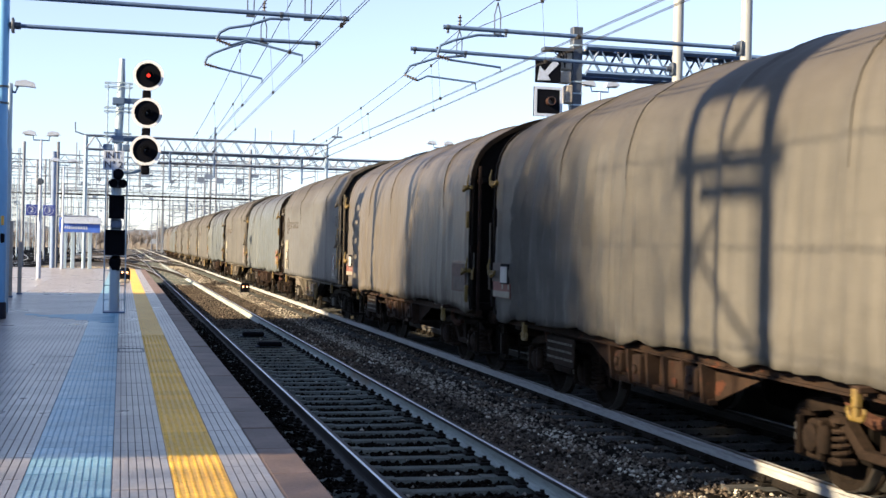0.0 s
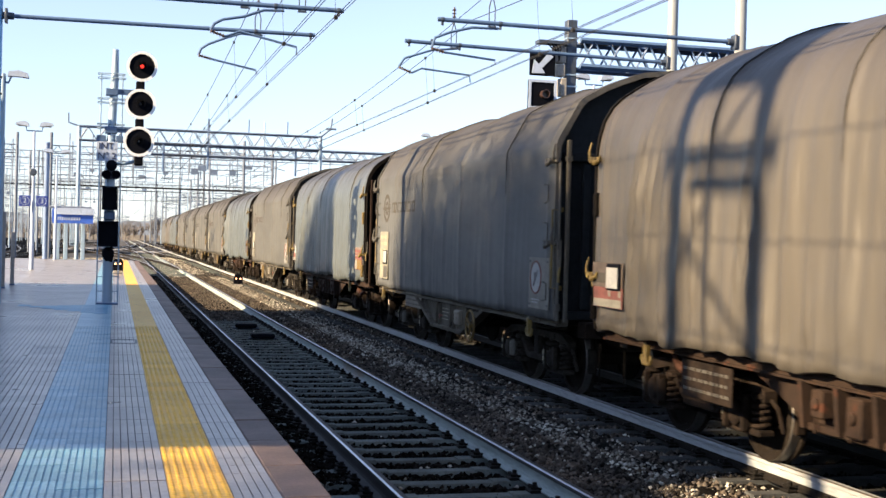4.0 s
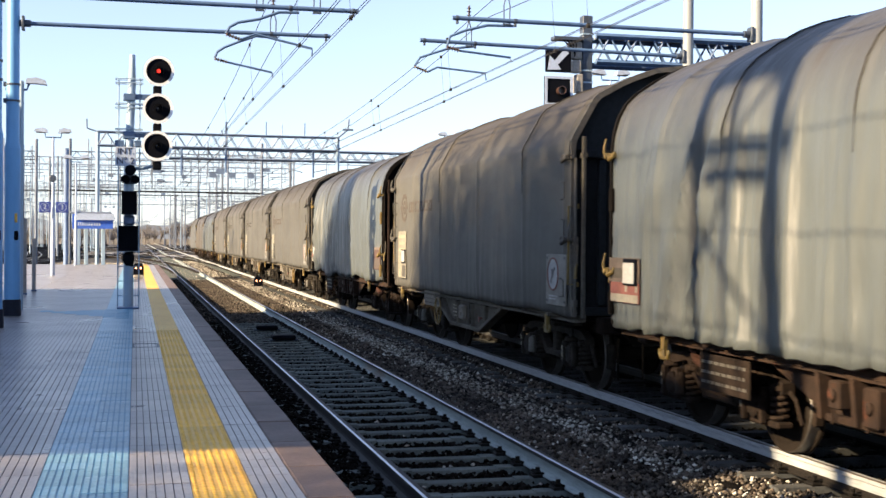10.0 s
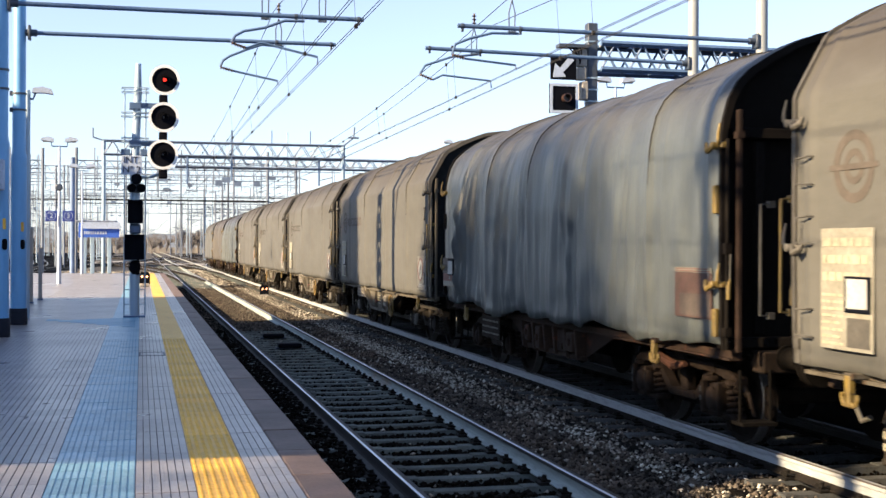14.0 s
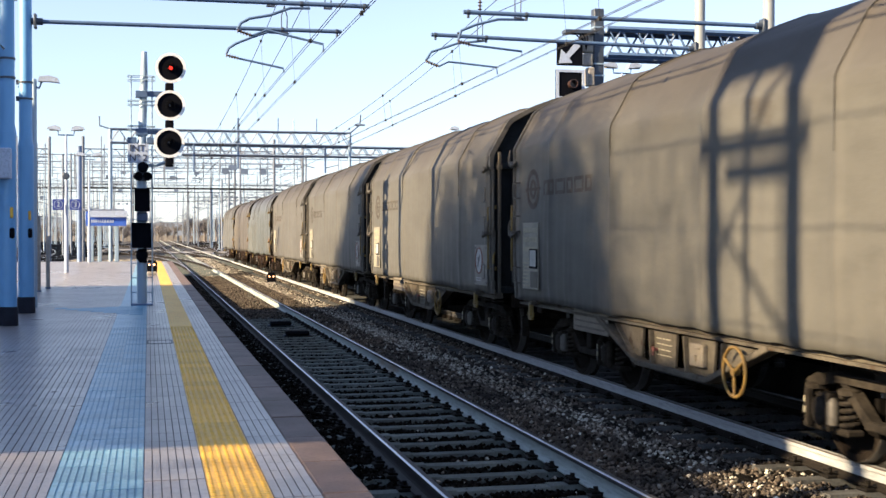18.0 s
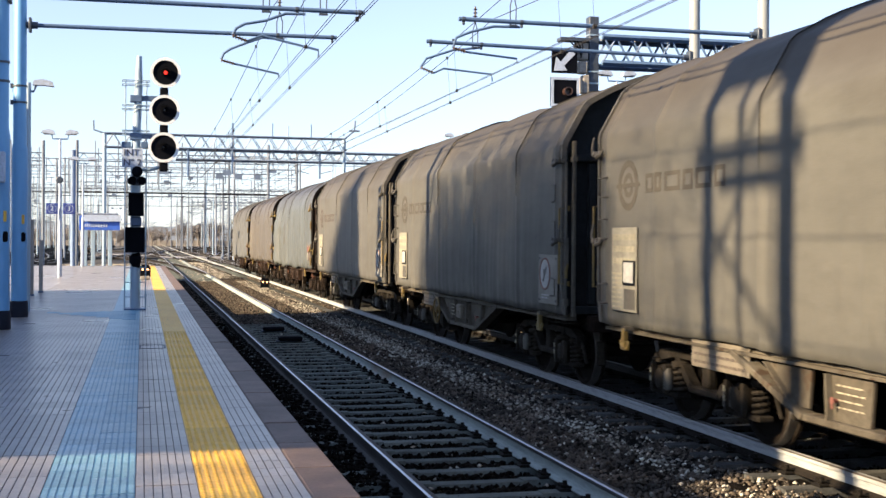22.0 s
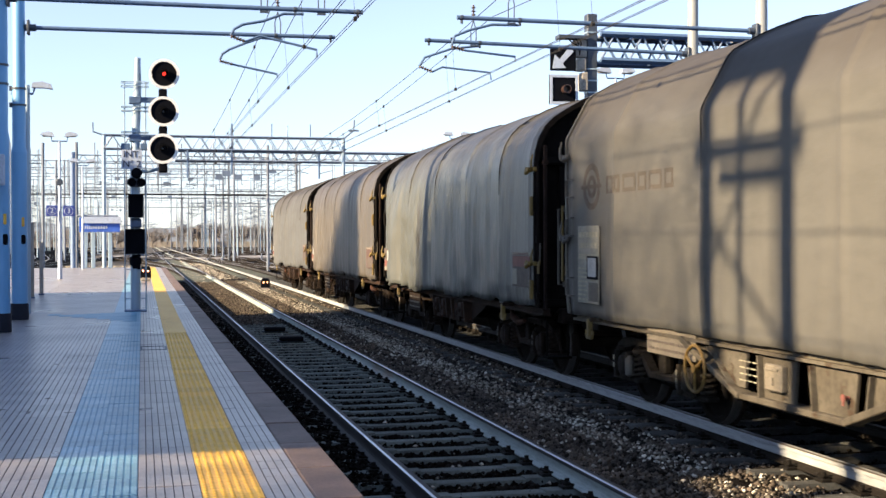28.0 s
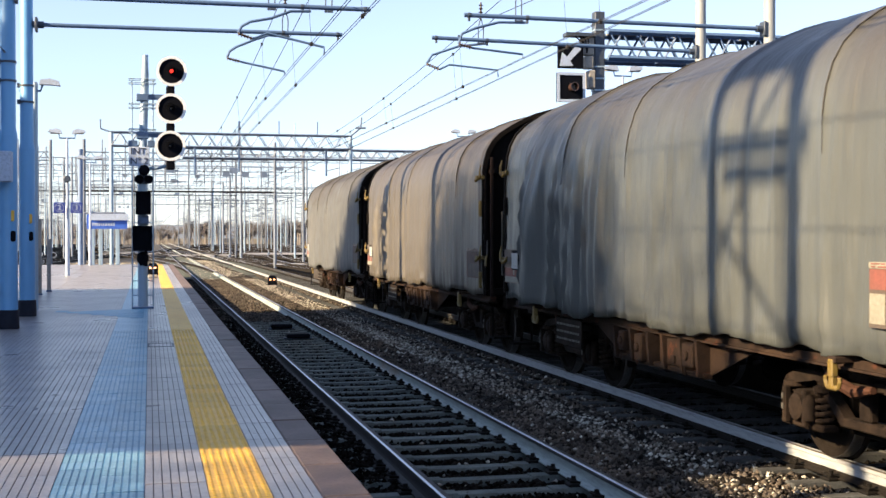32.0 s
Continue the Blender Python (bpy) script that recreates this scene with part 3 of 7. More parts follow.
def overhead_line(x0, x1, y0, y1, zc, zm, label, knots):
    """Contact wire and sagging messenger with droppers; knots are the supports along y."""
    th = thing("overhead_line", label, "overhead wire", "overhead lines")
    fx = lambda y: x0 + (x1 - x0) * (y - y0) / (y1 - y0)
    g = Geo()
    for o in (-0.022, 0.022):
        g = Geo()
        g.tube([(fx(y) + o, y, zc) for y in (y0, y1)], 0.0055, 5)
        part("contact_wire", g, M_WIRE, th)
    pts = []
    for a, b in zip(knots, knots[1:]):
        n = 12
        for i in range(n + (b == knots[-1])):
            t = i / n
            y = a + (b - a) * t
            pts.append((fx(y) - 0.08, y, zm - 4 * t * (1 - t) * 0.00035 * (b - a) ** 2 * 0.9))
    g = Geo()
    g.tube(pts, 0.0075, 5)
    part("messenger_wire", g, M_WIRE, th)
    for p in pts[1::2]:
        g = Geo()
        g.tube([p, (p[0] + 0.08, p[1], zc)], 0.003, 4)
        for q in (p, (p[0] + 0.08, p[1], zc)):
            g.box(q[0] - 0.022, q[0] + 0.022, q[1] - 0.03, q[1] + 0.03, q[2] - 0.03, q[2] + 0.03)
        part("dropper", g, M_WIRE, th)


overhead_line(2.89, 2.83, -25, 72, 5.04, 6.32, "thin overhead wires above the platform track", [-25, 21, 72])
overhead_line(2.57, 2.48, -25, 72, 5.08, 6.5, "thin overhead wires above the platform track", [-25, 24.2, 72])
overhead_line(6.42, 6.2, -25, 72, 5.1, 6.38, "thin overhead wires above the freight track", [-25, 21, 72])
overhead_line(6.5, 7.2, -25, 72, 5.18, 6.42, "thin overhead wires above the freight track", [-25, 24.2, 72])
overhead_line(2.98, 2.98, 72, 400, 5.1, 6.4, "thin overhead wires far along the platform track", [72, 125, 180, 240, 300, 400])
overhead_line(6.63, 6.63, 72, 400, 5.1, 6.4, "thin overhead wires far along the freight track", [72, 125, 180, 240, 300, 400])


# ---- platform signal ----
def round_head(th, x, z, lit):
    g = Geo()
    g.lathe((x, -0.22, z), (0, 1, 0), [(0, 0.29), (0.012, 0.3), (0.02, 0.305), (0.03, 0.3)], 40)
    rim = Geo()
    vs, fs, n = [], [], 40
    for r, y in ((0.305, -0.24), (0.25, -0.24), (0.25, -0.205), (0.305, -0.205)):
        for i in range(n):
            a = 2 * math.pi * i / n
            vs.append((x + r * math.cos(a), y, z + r * math.sin(a)))
    for j in range(4):
        for i in range(n):
            fs.append((j * n + i, j * n + (i + 1) % n, ((j + 1) % 4) * n + (i + 1) % n, ((j + 1) % 4) * n + i))
    rim.add(vs, fs)
    head = part("signal_head", g, M_BLACK, th, "black round signal target", smooth=True)
    part("white_rim", rim, M_ENAMEL, head, "white rim")
    g = Geo()
    g.lathe((x, -0.2, z), (0, 1, 0), [(0, 0.15), (0.3, 0.13), (0.34, 0.06)], 24)
    part("lamp_housing", g, M_BLACK, head, smooth=True)
    hood = Geo()
    vs, fs = [], []
    n = 16
    for y in (-0.235, -0.33):
        for rr in (0.1, 0.092):
            for i in range(n + 1):
                a = math.radians(-35) + math.radians(250) * i / n
                vs.append((x + rr * math.cos(a), y, z + rr * math.sin(a)))
    m = n + 1
    for i in range(n):
        fs += [(i, i + 1, 2 * m + i + 1, 2 * m + i), (m + i, m + i + 1, 3 * m + i + 1, 3 * m + i), (2 * m + i, 2 * m + i + 1, 3 * m + i + 1, 3 * m + i)]
    hood.add(vs, fs)
    part("hood", hood, M_BLACK, head, smooth=True)
    g = Geo()
    g.lathe((x, -0.245, z), (0, 1, 0), [(0, 0.012), (0.008, 0.034), (0.012, 0.038)], 20)
    part("lens", g, M_RED_GLOW if lit else M_LENS, head, "glowing red lens" if lit else "dark unlit lens", smooth=True)


sig = thing("railway_signal", "three-aspect signal on a grey post showing red", "signal", at=(-0.13, 26.5, 0))
g = Geo()
g.tube([(0, 0, PLAT_Z), (0, 0, 3.7)], 0.1, 18)
g.tube([(0, 0, 3.7), (0, 0, 3.75), (0.05, 0, 5.1), (0.06, 0, 5.72)], [0.1, 0.085, 0.08, 0.055], 18)
part("post", g, M_POLE, sig, smooth=True)
for z, lit in ((5.38, True), (4.62, False), (3.86, False)):
    round_head(sig, 0.55 + (z - 3.86) * 0.02, z, lit)
for z in (5.0, 4.24, 3.48):
    g = Geo()
    g.box(0.47, 0.64, -0.2, 0.05, z - 0.1, z + 0.08, bev=0.02)
    part("joint_box", g, M_BLACK, sig)
for z in (4.87, 4.1):
    g = Geo()
    g.box(-0.12, 0.12, -0.11, 0.11, z - 0.09, z + 0.05, bev=0.01)
    g.box(0.1, 0.55, -0.03, 0.03, z - 0.06, z + 0.05)
    part("bracket", g, M_STEEL, sig)
g = Geo()
g.tube([(0.05, 0, 3.4), (0.3, -0.02, 3.41), (0.5, -0.05, 3.47)], 0.035, 8)
part("cable_arm", g, M_POLE, sig, smooth=True)
for x in (-0.21, 0.21):
    g = Geo()
    g.tube([(x, 0.16, PLAT_Z), (x, 0.16, 5.25)], 0.014, 6)
    part("ladder_rail", g, M_POLE, sig)
for k in range(9):
    z = 0.8 + k * 0.3
    g = Geo()
    g.tube([(-0.21, 0.16, z), (0.21, 0.16, z)], 0.01, 5)
    part("rung", g, M_POLE, sig)
for z in (5.22, 4.72, 4.2):
    g = Geo()
    for dz in (0, -0.08):
        g.tube([(-0.27, 0.16, z + dz), (-0.27, -0.1, z + dz), (0.27, -0.1, z + dz), (0.27, 0.16, z + dz), (-0.27, 0.16, z + dz)], 0.011, 5)
    part("safety_hoop", g, M_POLE, sig)
g = Geo()
g.box(-0.27, 0.14, -0.2, -0.19, 3.44, 3.83, bev=0.004)
plate = part("number_plate", g, M_WHITE, sig, "white enamel plate with dark lettering")


def words(text, size, x, y, z, material, parent, depth=0.004, bold=0.0):
    cu = bpy.data.curves.new("lettering", "FONT")
    cu.body, cu.size, cu.align_x, cu.align_y, cu.extrude, cu.offset = text, size, "CENTER", "CENTER", depth, bold
    tmp = new("lettering", cu)
    dg = bpy.context.evaluated_depsgraph_get()
    me = bpy.data.meshes.new_from_object(tmp.evaluated_get(dg))
    bpy.data.objects.remove(tmp)
    me.materials.clear()
    me.materials.append(material)
    ob = new("lettering", me)
    ob.parent = parent
    ob.matrix_local = pose(x, y, z, 90, 0, 0)
    return ob


M_INK = mat("dark_ink", (0.02, 0.025, 0.05), 0.6, bump=0)
words("INT.", 0.185, -0.065, -0.204, 3.735, M_INK, plate)
words("N° 2", 0.185, -0.065, -0.204, 3.54, M_INK, plate)
g = Geo()
g.box(-0.28, -0.1, -0.08, 0.1, 3.84, 3.97, bev=0.01)
part("terminal_box", g, M_STEEL, sig)
g = Geo()
g.box(0.1, 0.24, -0.08, 0.1, 3.84, 3.97, bev=0.01)
part("terminal_box", g, M_STEEL, sig)
g = Geo()
g.lathe((0.03, -0.12, 3.36), (0, -1, 0), [(0, 0.11), (0.08, 0.11), (0.1, 0.08)], 20)
part("upper_lamp", g, M_BLACK, sig, smooth=True)
for dx in (-0.09, 0.1):
    g = Geo()
    g.lathe((0.02 + dx, -0.1, 3.17), (0, -1, 0), [(0, 0.075), (0.12, 0.092), (0.12, 0.078), (0.06, 0.068)], 18)
    part("marker_lamp", g, M_BLACK, sig, smooth=True)
g = Geo()
g.box(-0.06, 0.09, -0.1, -0.02, 3.08, 3.3)
part("lamp_backing", g, M_STEEL_D, sig)
for x0, x1, z0, z1 in ((-0.14, 0.16, 2.46, 2.93), (-0.2, 0.19, 1.72, 2.23)):
    g = Geo()
    g.box(x0, x1, -0.22, -0.1, z0, z1, bev=0.012)
    pn = part("route_indicator", g, M_BLACK, sig, "black rectangular route indicator box")
    g = Geo()
    for a, b, c, d in ((x0, x1, z1 - 0.03, z1), (x0, x1, z0, z0 + 0.03), (x0, x0 + 0.03, z0, z1), (x1 - 0.03, x1, z0, z1)):
        g.box(a, b, -0.3, -0.222, c, d)
    part("rim", g, M_BLACK, pn)
g = Geo()
g.box(-0.1, 0.12, -0.14, 0.0, 2.25, 2.44, bev=0.02)
g.lathe((0.03, -0.12, 2.33), (0, -1, 0), [(0, 0.06), (0.1, 0.06)], 14)
part("cable_box", g, M_STEEL, sig)
g = Geo()
g.lathe((0.0, -0.08, 1.52), (0, 0, 1), [(-0.1, 0.05), (0, 0.12), (0.12, 0.12), (0.18, 0.06)], 16)
g.box(-0.05, 0.1, -0.1, 0.02, 1.4, 1.72, bev=0.02)
part("cable_entry", g, M_BLACK, sig, smooth=True)
g = Geo()
g.box(-0.22, 0.22, -0.25, 0.25, PLAT_Z, PLAT_Z + 0.03, bev=0.008)
part("base_plate", g, M_STEEL, sig)


def dwarf_signal(x, y, z, group="dwarf signals"):
    th = thing("dwarf_signal", "small black ground signal with two warm lit lamps", "signal", group, at=(x, y, z))
    g = Geo()
    g.box(-0.17, 0.17, -0.12, 0.12, 0, 0.12, bev=0.02)
    part("foot", g, M_CONC, th)
    g = Geo()
    g.prism([(-0.19, 0.1), (0.19, 0.1), (0.19, 0.42), (0.12, 0.53), (-0.12, 0.53), (-0.19, 0.42)], -0.1, 0.1)
    part("case", g, M_BLACK, th)
    for dx in (-0.085, 0.085):
        g = Geo()
        g.lathe((dx, -0.1, 0.36), (0, -1, 0), [(0, 0.036), (0.012, 0.032), (0.02, 0.01)], 14)
        part("lamp", g, M_WARM_GLOW, th, "glowing lamp", smooth=True)
    g = Geo()
    g.lathe((0, -0.1, 0.22), (0, -1, 0), [(0, 0.045), (0.012, 0.04)], 14)
    part("lower_lamp", g, M_LENS, th)


dwarf_signal(5.2, 55, -0.2)
dwarf_signal(0.12, 46, PLAT_Z)

# platform beyond the freight track
pl2 = thing("far_platform", "low concrete platform beyond the freight track", "platform", kind="structure")
g = Geo()
g.box(8.4, 12.6, -14, 66, -0.6, PLAT_Z - 0.12)
part("core", g, M_WALL, pl2)
g = Geo()
for j in range(80):
    g.box(8.34, 8.7, -14 + j, -14 + j + 0.994, PLAT_Z - 0.12, PLAT_Z)
tagged(part("edge_stones", g, M_CONC, pl2), kind="stuff")
g = Geo()
g.box(8.702, 12.6, -14, 66, PLAT_Z - 0.12, PLAT_Z - 0.01)
part("paving", g, M_TILE, pl2)


def balise(x, y):
    th = thing("track_balise", "black box fixed between the rails", "balise", "track boxes", at=(x, y, -0.185))
    g = Geo()
    g.box(-0.25, 0.25, -0.16, 0.16, 0.03, 0.12, bev=0.02)
    part("case", g, M_BLACK, th)
    g = Geo()
    g.box(-0.3, 0.3, -0.05, 0.05, 0, 0.035, bev=0.006)
    part("mounting_bar", g, M_STEEL_D, th)


balise(3.1, 27.0)
balise(3.05, 30.0)

th = thing("cable_duct", "dark concrete cable duct at the foot of the platform wall", "cable duct", kind="structure")
for j in range(60):
    part("duct_cover", lambda: Geo().box(1.24, 1.52, 0.004, 0.996, -0.28, -0.12, bev=0.01), M_WALL, th, key="duct", at=(0, 5 + j, random.uniform(-0.008, 0.008)))

# ---- the freight train: tarpaulin-hooded coil wagons ----
PITCH, HALF = 12.02, 5.34
TRAVEL = [(0.0, 0.0), (3.0, 12.1), (6.0, 24.25), (9.0, 36.15), (13.0, 52.05), (16.0, 64.0), (19.0, 75.8), (23.0, 91.55), (25.0, 99.4),
          (25.5, 101.33), (26.5, 105.2), (27.5, 108.9), (28.0, 110.5), (29.0, 113.5), (30.0, 116.0), (31.0, 117.95), (32.0, 119.45)]
HEAD = 17.89  # where the first gap stands at the start

M_FRAME_A = mat("underframe_grey", (0.098, 0.09, 0.073), 0.8, col2=(0.05, 0.044, 0.035), scale=1.6, fine=18, bump=0.2, spots=(0.04203, 0.02918, 0.01949), spot_scale=5, spot_at=0.6, spec=0.2)
M_FRAME_B = mat("underframe_rust", (0.029, 0.0168, 0.0107), 0.85, col2=(0.015, 0.0098, 0.0078), scale=1.6, fine=18, bump=0.25, spots=(0.05416, 0.0204, 0.0114), spot_scale=4, spot_at=0.6, spec=0.2)
M_BOGIE_A = mat("bogie_dust", (0.03, 0.02625, 0.02175), 0.9, col2=(0.00975, 0.008625, 0.0075), scale=3, fine=24, bump=0.3, spec=0.15)
M_BOGIE_B = mat("bogie_rust", (0.022, 0.01485, 0.011), 0.9, col2=(0.00605, 0.00429, 0.00352), scale=3, fine=24, bump=0.3, spec=0.15)
M_LEVER = mat("lever_rust", (0.055, 0.025, 0.016), 0.8, col2=(0.035, 0.017, 0.012), scale=6, fine=30, bump=0.2, spec=0.15)
# steel under the wagons, its deep shade put into the colour
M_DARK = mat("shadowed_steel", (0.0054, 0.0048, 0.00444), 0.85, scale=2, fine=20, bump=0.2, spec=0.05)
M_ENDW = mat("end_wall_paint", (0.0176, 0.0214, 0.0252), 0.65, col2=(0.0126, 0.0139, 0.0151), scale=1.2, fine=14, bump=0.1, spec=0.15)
# near black: the shade in the gaps between wagons is in this colour
M_ENDB = mat("end_wall_shaded", (0.0072, 0.006048, 0.005445), 0.75, scale=1.2, fine=14, bump=0.1, spec=0.08)
M_WHEEL = mat("wheel_steel", (0.014, 0.011, 0.009), 0.9, 0.0, scale=4, fine=20, bump=0.15, spec=0.1)
M_TREAD = mat("wheel_tread", (0.2, 0.19, 0.18), 0.5, 0.8, bump=0.02)
M_YELLOW = mat("yellow_paint", (0.15, 0.105, 0.02), 0.55, col2=(0.1, 0.072, 0.022), scale=6, fine=40, bump=0.05)
M_GREY = mat("latch_grey", (0.0832, 0.07995, 0.07215), 0.6, 0.2, scale=5, fine=30, bump=0.1)
M_PLATE = mat("plate_white", (0.225, 0.222, 0.19), 0.6, col2=(0.165, 0.162, 0.135), scale=4, fine=30, bump=0.03)
# greyer plate colour for the warning boards
M_WARN = mat("plate_grey", (0.18, 0.178, 0.165), 0.6, col2=(0.14, 0.135, 0.12), scale=4, fine=30, bump=0.03)
M_CARD = mat("paper_card", (0.37, 0.385, 0.39), 0.6, bump=0.02)
M_REDP = mat("label_red", (0.17, 0.056, 0.045), 0.65, col2=(0.12, 0.05, 0.042), scale=8, fine=40)
M_BOARD = mat("board_tan", (0.1663, 0.1499, 0.1201), 0.7, col2=(0.1228, 0.1106, 0.08911), scale=4, fine=30, bump=0.03)
M_OCHRE = mat("worn_yellow", (0.156, 0.09982, 0.01733), 0.6, col2=(0.1081, 0.0693, 0.02171), scale=6, fine=30, bump=0.05)
M_INKP = mat("label_ink", (0.10, 0.10, 0.11), 0.7, bump=0)
M_LOGO_D = mat("emblem_dark", (0.05375, 0.04938, 0.04313), 0.85, scale=9, fine=40, bump=0.05)
M_LOGO_R = mat("emblem_red", (0.07, 0.06, 0.053), 0.85, scale=9, fine=40, bump=0.05)
M_PRINT = mat("worn_print", (0.31, 0.295, 0.225), 0.7, col2=(0.25, 0.24, 0.18), scale=6, fine=30, bump=0.02)
M_RUSTL = mat("label_brown", (0.085, 0.047, 0.04), 0.7, col2=(0.06, 0.038, 0.032), scale=8, fine=40, bump=0.03)
M_POST_A = mat("post_olive", (0.085, 0.08, 0.066), 0.65, col2=(0.055, 0.05, 0.043), scale=3, fine=30, bump=0.08, spec=0.2)
M_POST_B = mat("post_rust", (0.0204, 0.012, 0.0093), 0.8, col2=(0.0108, 0.0072, 0.006), scale=3, fine=30, bump=0.1, spec=0.15)
# dark grey of the thin strips over the hoops
M_SEAM = mat("seam_dark", (0.052, 0.051, 0.049), 0.85, bump=0.05, spec=0.15)
M_FADED = mat("faded_label", (0.085, 0.068, 0.058), 0.7, col2=(0.06, 0.05, 0.045), scale=8, fine=40, bump=0.03)


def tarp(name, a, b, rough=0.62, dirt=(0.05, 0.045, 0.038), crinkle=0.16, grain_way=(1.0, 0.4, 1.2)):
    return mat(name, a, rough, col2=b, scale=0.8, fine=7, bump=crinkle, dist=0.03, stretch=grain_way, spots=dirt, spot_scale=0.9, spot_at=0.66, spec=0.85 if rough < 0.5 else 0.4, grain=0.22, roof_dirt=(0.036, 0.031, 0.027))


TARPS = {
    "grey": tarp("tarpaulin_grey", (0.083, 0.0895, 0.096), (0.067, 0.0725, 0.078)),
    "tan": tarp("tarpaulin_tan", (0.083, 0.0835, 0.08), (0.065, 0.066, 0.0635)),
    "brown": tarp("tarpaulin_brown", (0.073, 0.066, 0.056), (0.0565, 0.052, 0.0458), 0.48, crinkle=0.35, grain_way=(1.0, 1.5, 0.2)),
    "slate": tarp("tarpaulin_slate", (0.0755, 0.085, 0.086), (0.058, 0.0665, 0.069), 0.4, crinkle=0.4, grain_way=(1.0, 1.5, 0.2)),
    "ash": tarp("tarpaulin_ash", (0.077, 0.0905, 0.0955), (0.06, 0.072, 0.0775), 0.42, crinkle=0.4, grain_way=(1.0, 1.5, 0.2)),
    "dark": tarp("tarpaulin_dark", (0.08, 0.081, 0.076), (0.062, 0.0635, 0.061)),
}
SIDES = {  # half sections of the hood from the sill to the ridge: folded plates (A) and bent hoops (B)
    "A": [(1.455, 1.08), (1.475, 1.35), (1.485, 1.8), (1.485, 3.0), (1.485, 3.2), (1.465, 3.26), (1.21, 3.72), (1.15, 3.78), (0.88, 3.93), (0.7, 4.01), (0.4, 4.12), (0.0, 4.17)],
    "B": [(1.455, 1.08), (1.475, 1.35), (1.485, 1.8), (1.485, 2.9), (1.478, 3.05), (1.46, 3.18), (1.41, 3.36), (1.32, 3.52), (1.2, 3.64), (1.0, 3.77), (0.78, 3.89), (0.55, 3.98), (0.3, 4.05), (0.0, 4.08)],
}
SEAMS = {"A": [-3.4, 1.45], "B": [-3.7, 0.4, 2.5]}
HOOPS = {"A": [-5.1, -3.4, -1.0, 1.45, 3.7, 5.1], "B": [-5.1, -3.7, -1.7, 0.4, 2.5, 3.9, 5.1]}


def section(kind):
    """The whole section from the left sill over the ridge to the right sill, in steps of at most 0.13 m."""
    side = SIDES[kind]
    fine = [side[0]]
    for p, q in zip(side, side[1:]):
        n = max(1, math.ceil(math.hypot(q[0] - p[0], q[1] - p[1]) / 0.13))
        fine += [(p[0] + (q[0] - p[0]) * i / n, p[1] + (q[1] - p[1]) * i / n) for i in range(1, n + 1)]
    return [(-x, z) for x, z in fine] + [(x, z) for x, z in fine[-2::-1]]


PROFILES = {k: section(k) for k in SIDES}


def hood_geo(kind, seed, glossy=False):
    ny = 230
    profile = PROFILES[kind]
    g = Geo()
    vs, fs = [], []
    n = len(profile)
    amp = (2.6 if glossy else 1.9) if kind == "B" else 0.24
    normals = []
    for i in range(n):
        a, b = profile[max(i - 1, 0)], profile[min(i + 1, n - 1)]
        t = Vector((b[0] - a[0], 0, b[1] - a[1])).normalized()
        normals.append(Vector((-t.z, 0, t.x)))
    for j in range(ny + 1):
        y = -HALF + 2 * HALF * j / ny
        near = min(abs(y - h) for h in HOOPS[kind])
        end = 0.15 + 0.85 * max(0.0, min(1.0, (HALF - 0.75 - abs(y)) / 0.6))
        slack = 0.28 + 0.6 / (1 + math.exp(-(y - 0.9) / 0.5)) + 0.5 * max(0.0, noise.noise(Vector((y * 0.42, seed * 3, 11)))) if kind == "B" else 1.0
        gather = 1 + 1.3 * math.exp(-((y - 4.2) / 1.0) ** 2)
        sway = 0.18 * noise.noise(Vector((y * 0.5, 0, seed)))
        hem = 0.11 * noise.noise(Vector((y * 0.7, seed, 2))) + 0.06 * noise.noise(Vector((y * 2.3, seed, 4)))
        for i, (x, z) in enumerate(profile):
            nrm = normals[i]
            low = max(0.1, min(1.0, (3.4 - z) / (0.9 if kind == "B" else 1.7)))
            d = 0.02 * math.exp(-(near / 0.05) ** 2) - 0.016 * min(1, near / 0.6)
            bend = y + sway * z
            fold = 0.45 - 1.1 * abs(noise.noise(Vector((bend * 1.9 + seed * 7, z * 0.14 + (0.5 if x > 0 else 0.0), seed)))) + 0.3 - 0.7 * abs(noise.noise(Vector((bend * 4.6 + z * 0.2, z * 0.18, seed + 3))))
            diag = noise.noise(Vector((y * 1.3 + z * 1.9, z * 1.0, seed + 9))) * 0.18
            crease = 1 - abs(noise.noise(Vector((bend * 3.1 + z * 0.3 + seed, z * 0.12, seed + 21)))) * 1.6
            sag = math.exp(-(z - 1.08) / 0.32)
            pucker = noise.noise(Vector((y * 5.5 + z * 3.0, z * 4.0, seed + 33))) + 0.6 * noise.noise(Vector((y * 1.1 - z * 2.0, z * 7.5, seed + 41)))
            d += amp * slack * gather * 0.034 * low * max(0.0, crease) ** 4 * end
            d += amp * slack * (0.055 * low * fold + 0.035 * low * diag) * end + amp * 0.006 * noise.noise(Vector((y * 3, z * 2, x + seed))) * end
            d += (0.036 if kind == "B" else 0.017) * sag * pucker
            zz = z + sag * (hem if kind == "B" else 0.25 * hem)
            vs.append((x + nrm.x * d, y, zz + nrm.z * d))
    for j in range(ny):
        for i in range(n - 1):
            fs.append((j * n + i, j * n + i + 1, (j + 1) * n + i + 1, (j + 1) * n + i))
    m = len(vs)
    for j in range(ny + 1):
        for i, e in ((0, 1), (n - 1, -1)):
            x, y, z = vs[j * n + i]
            vs.append((x + e * 0.03, y, z - 0.012))
            vs.append((x + e * 0.06, y, z + 0.05))
    for j in range(ny):
        for k, i in ((0, 0), (2, n - 1)):
            a, b = m + j * 4 + k, m + (j + 1) * 4 + k
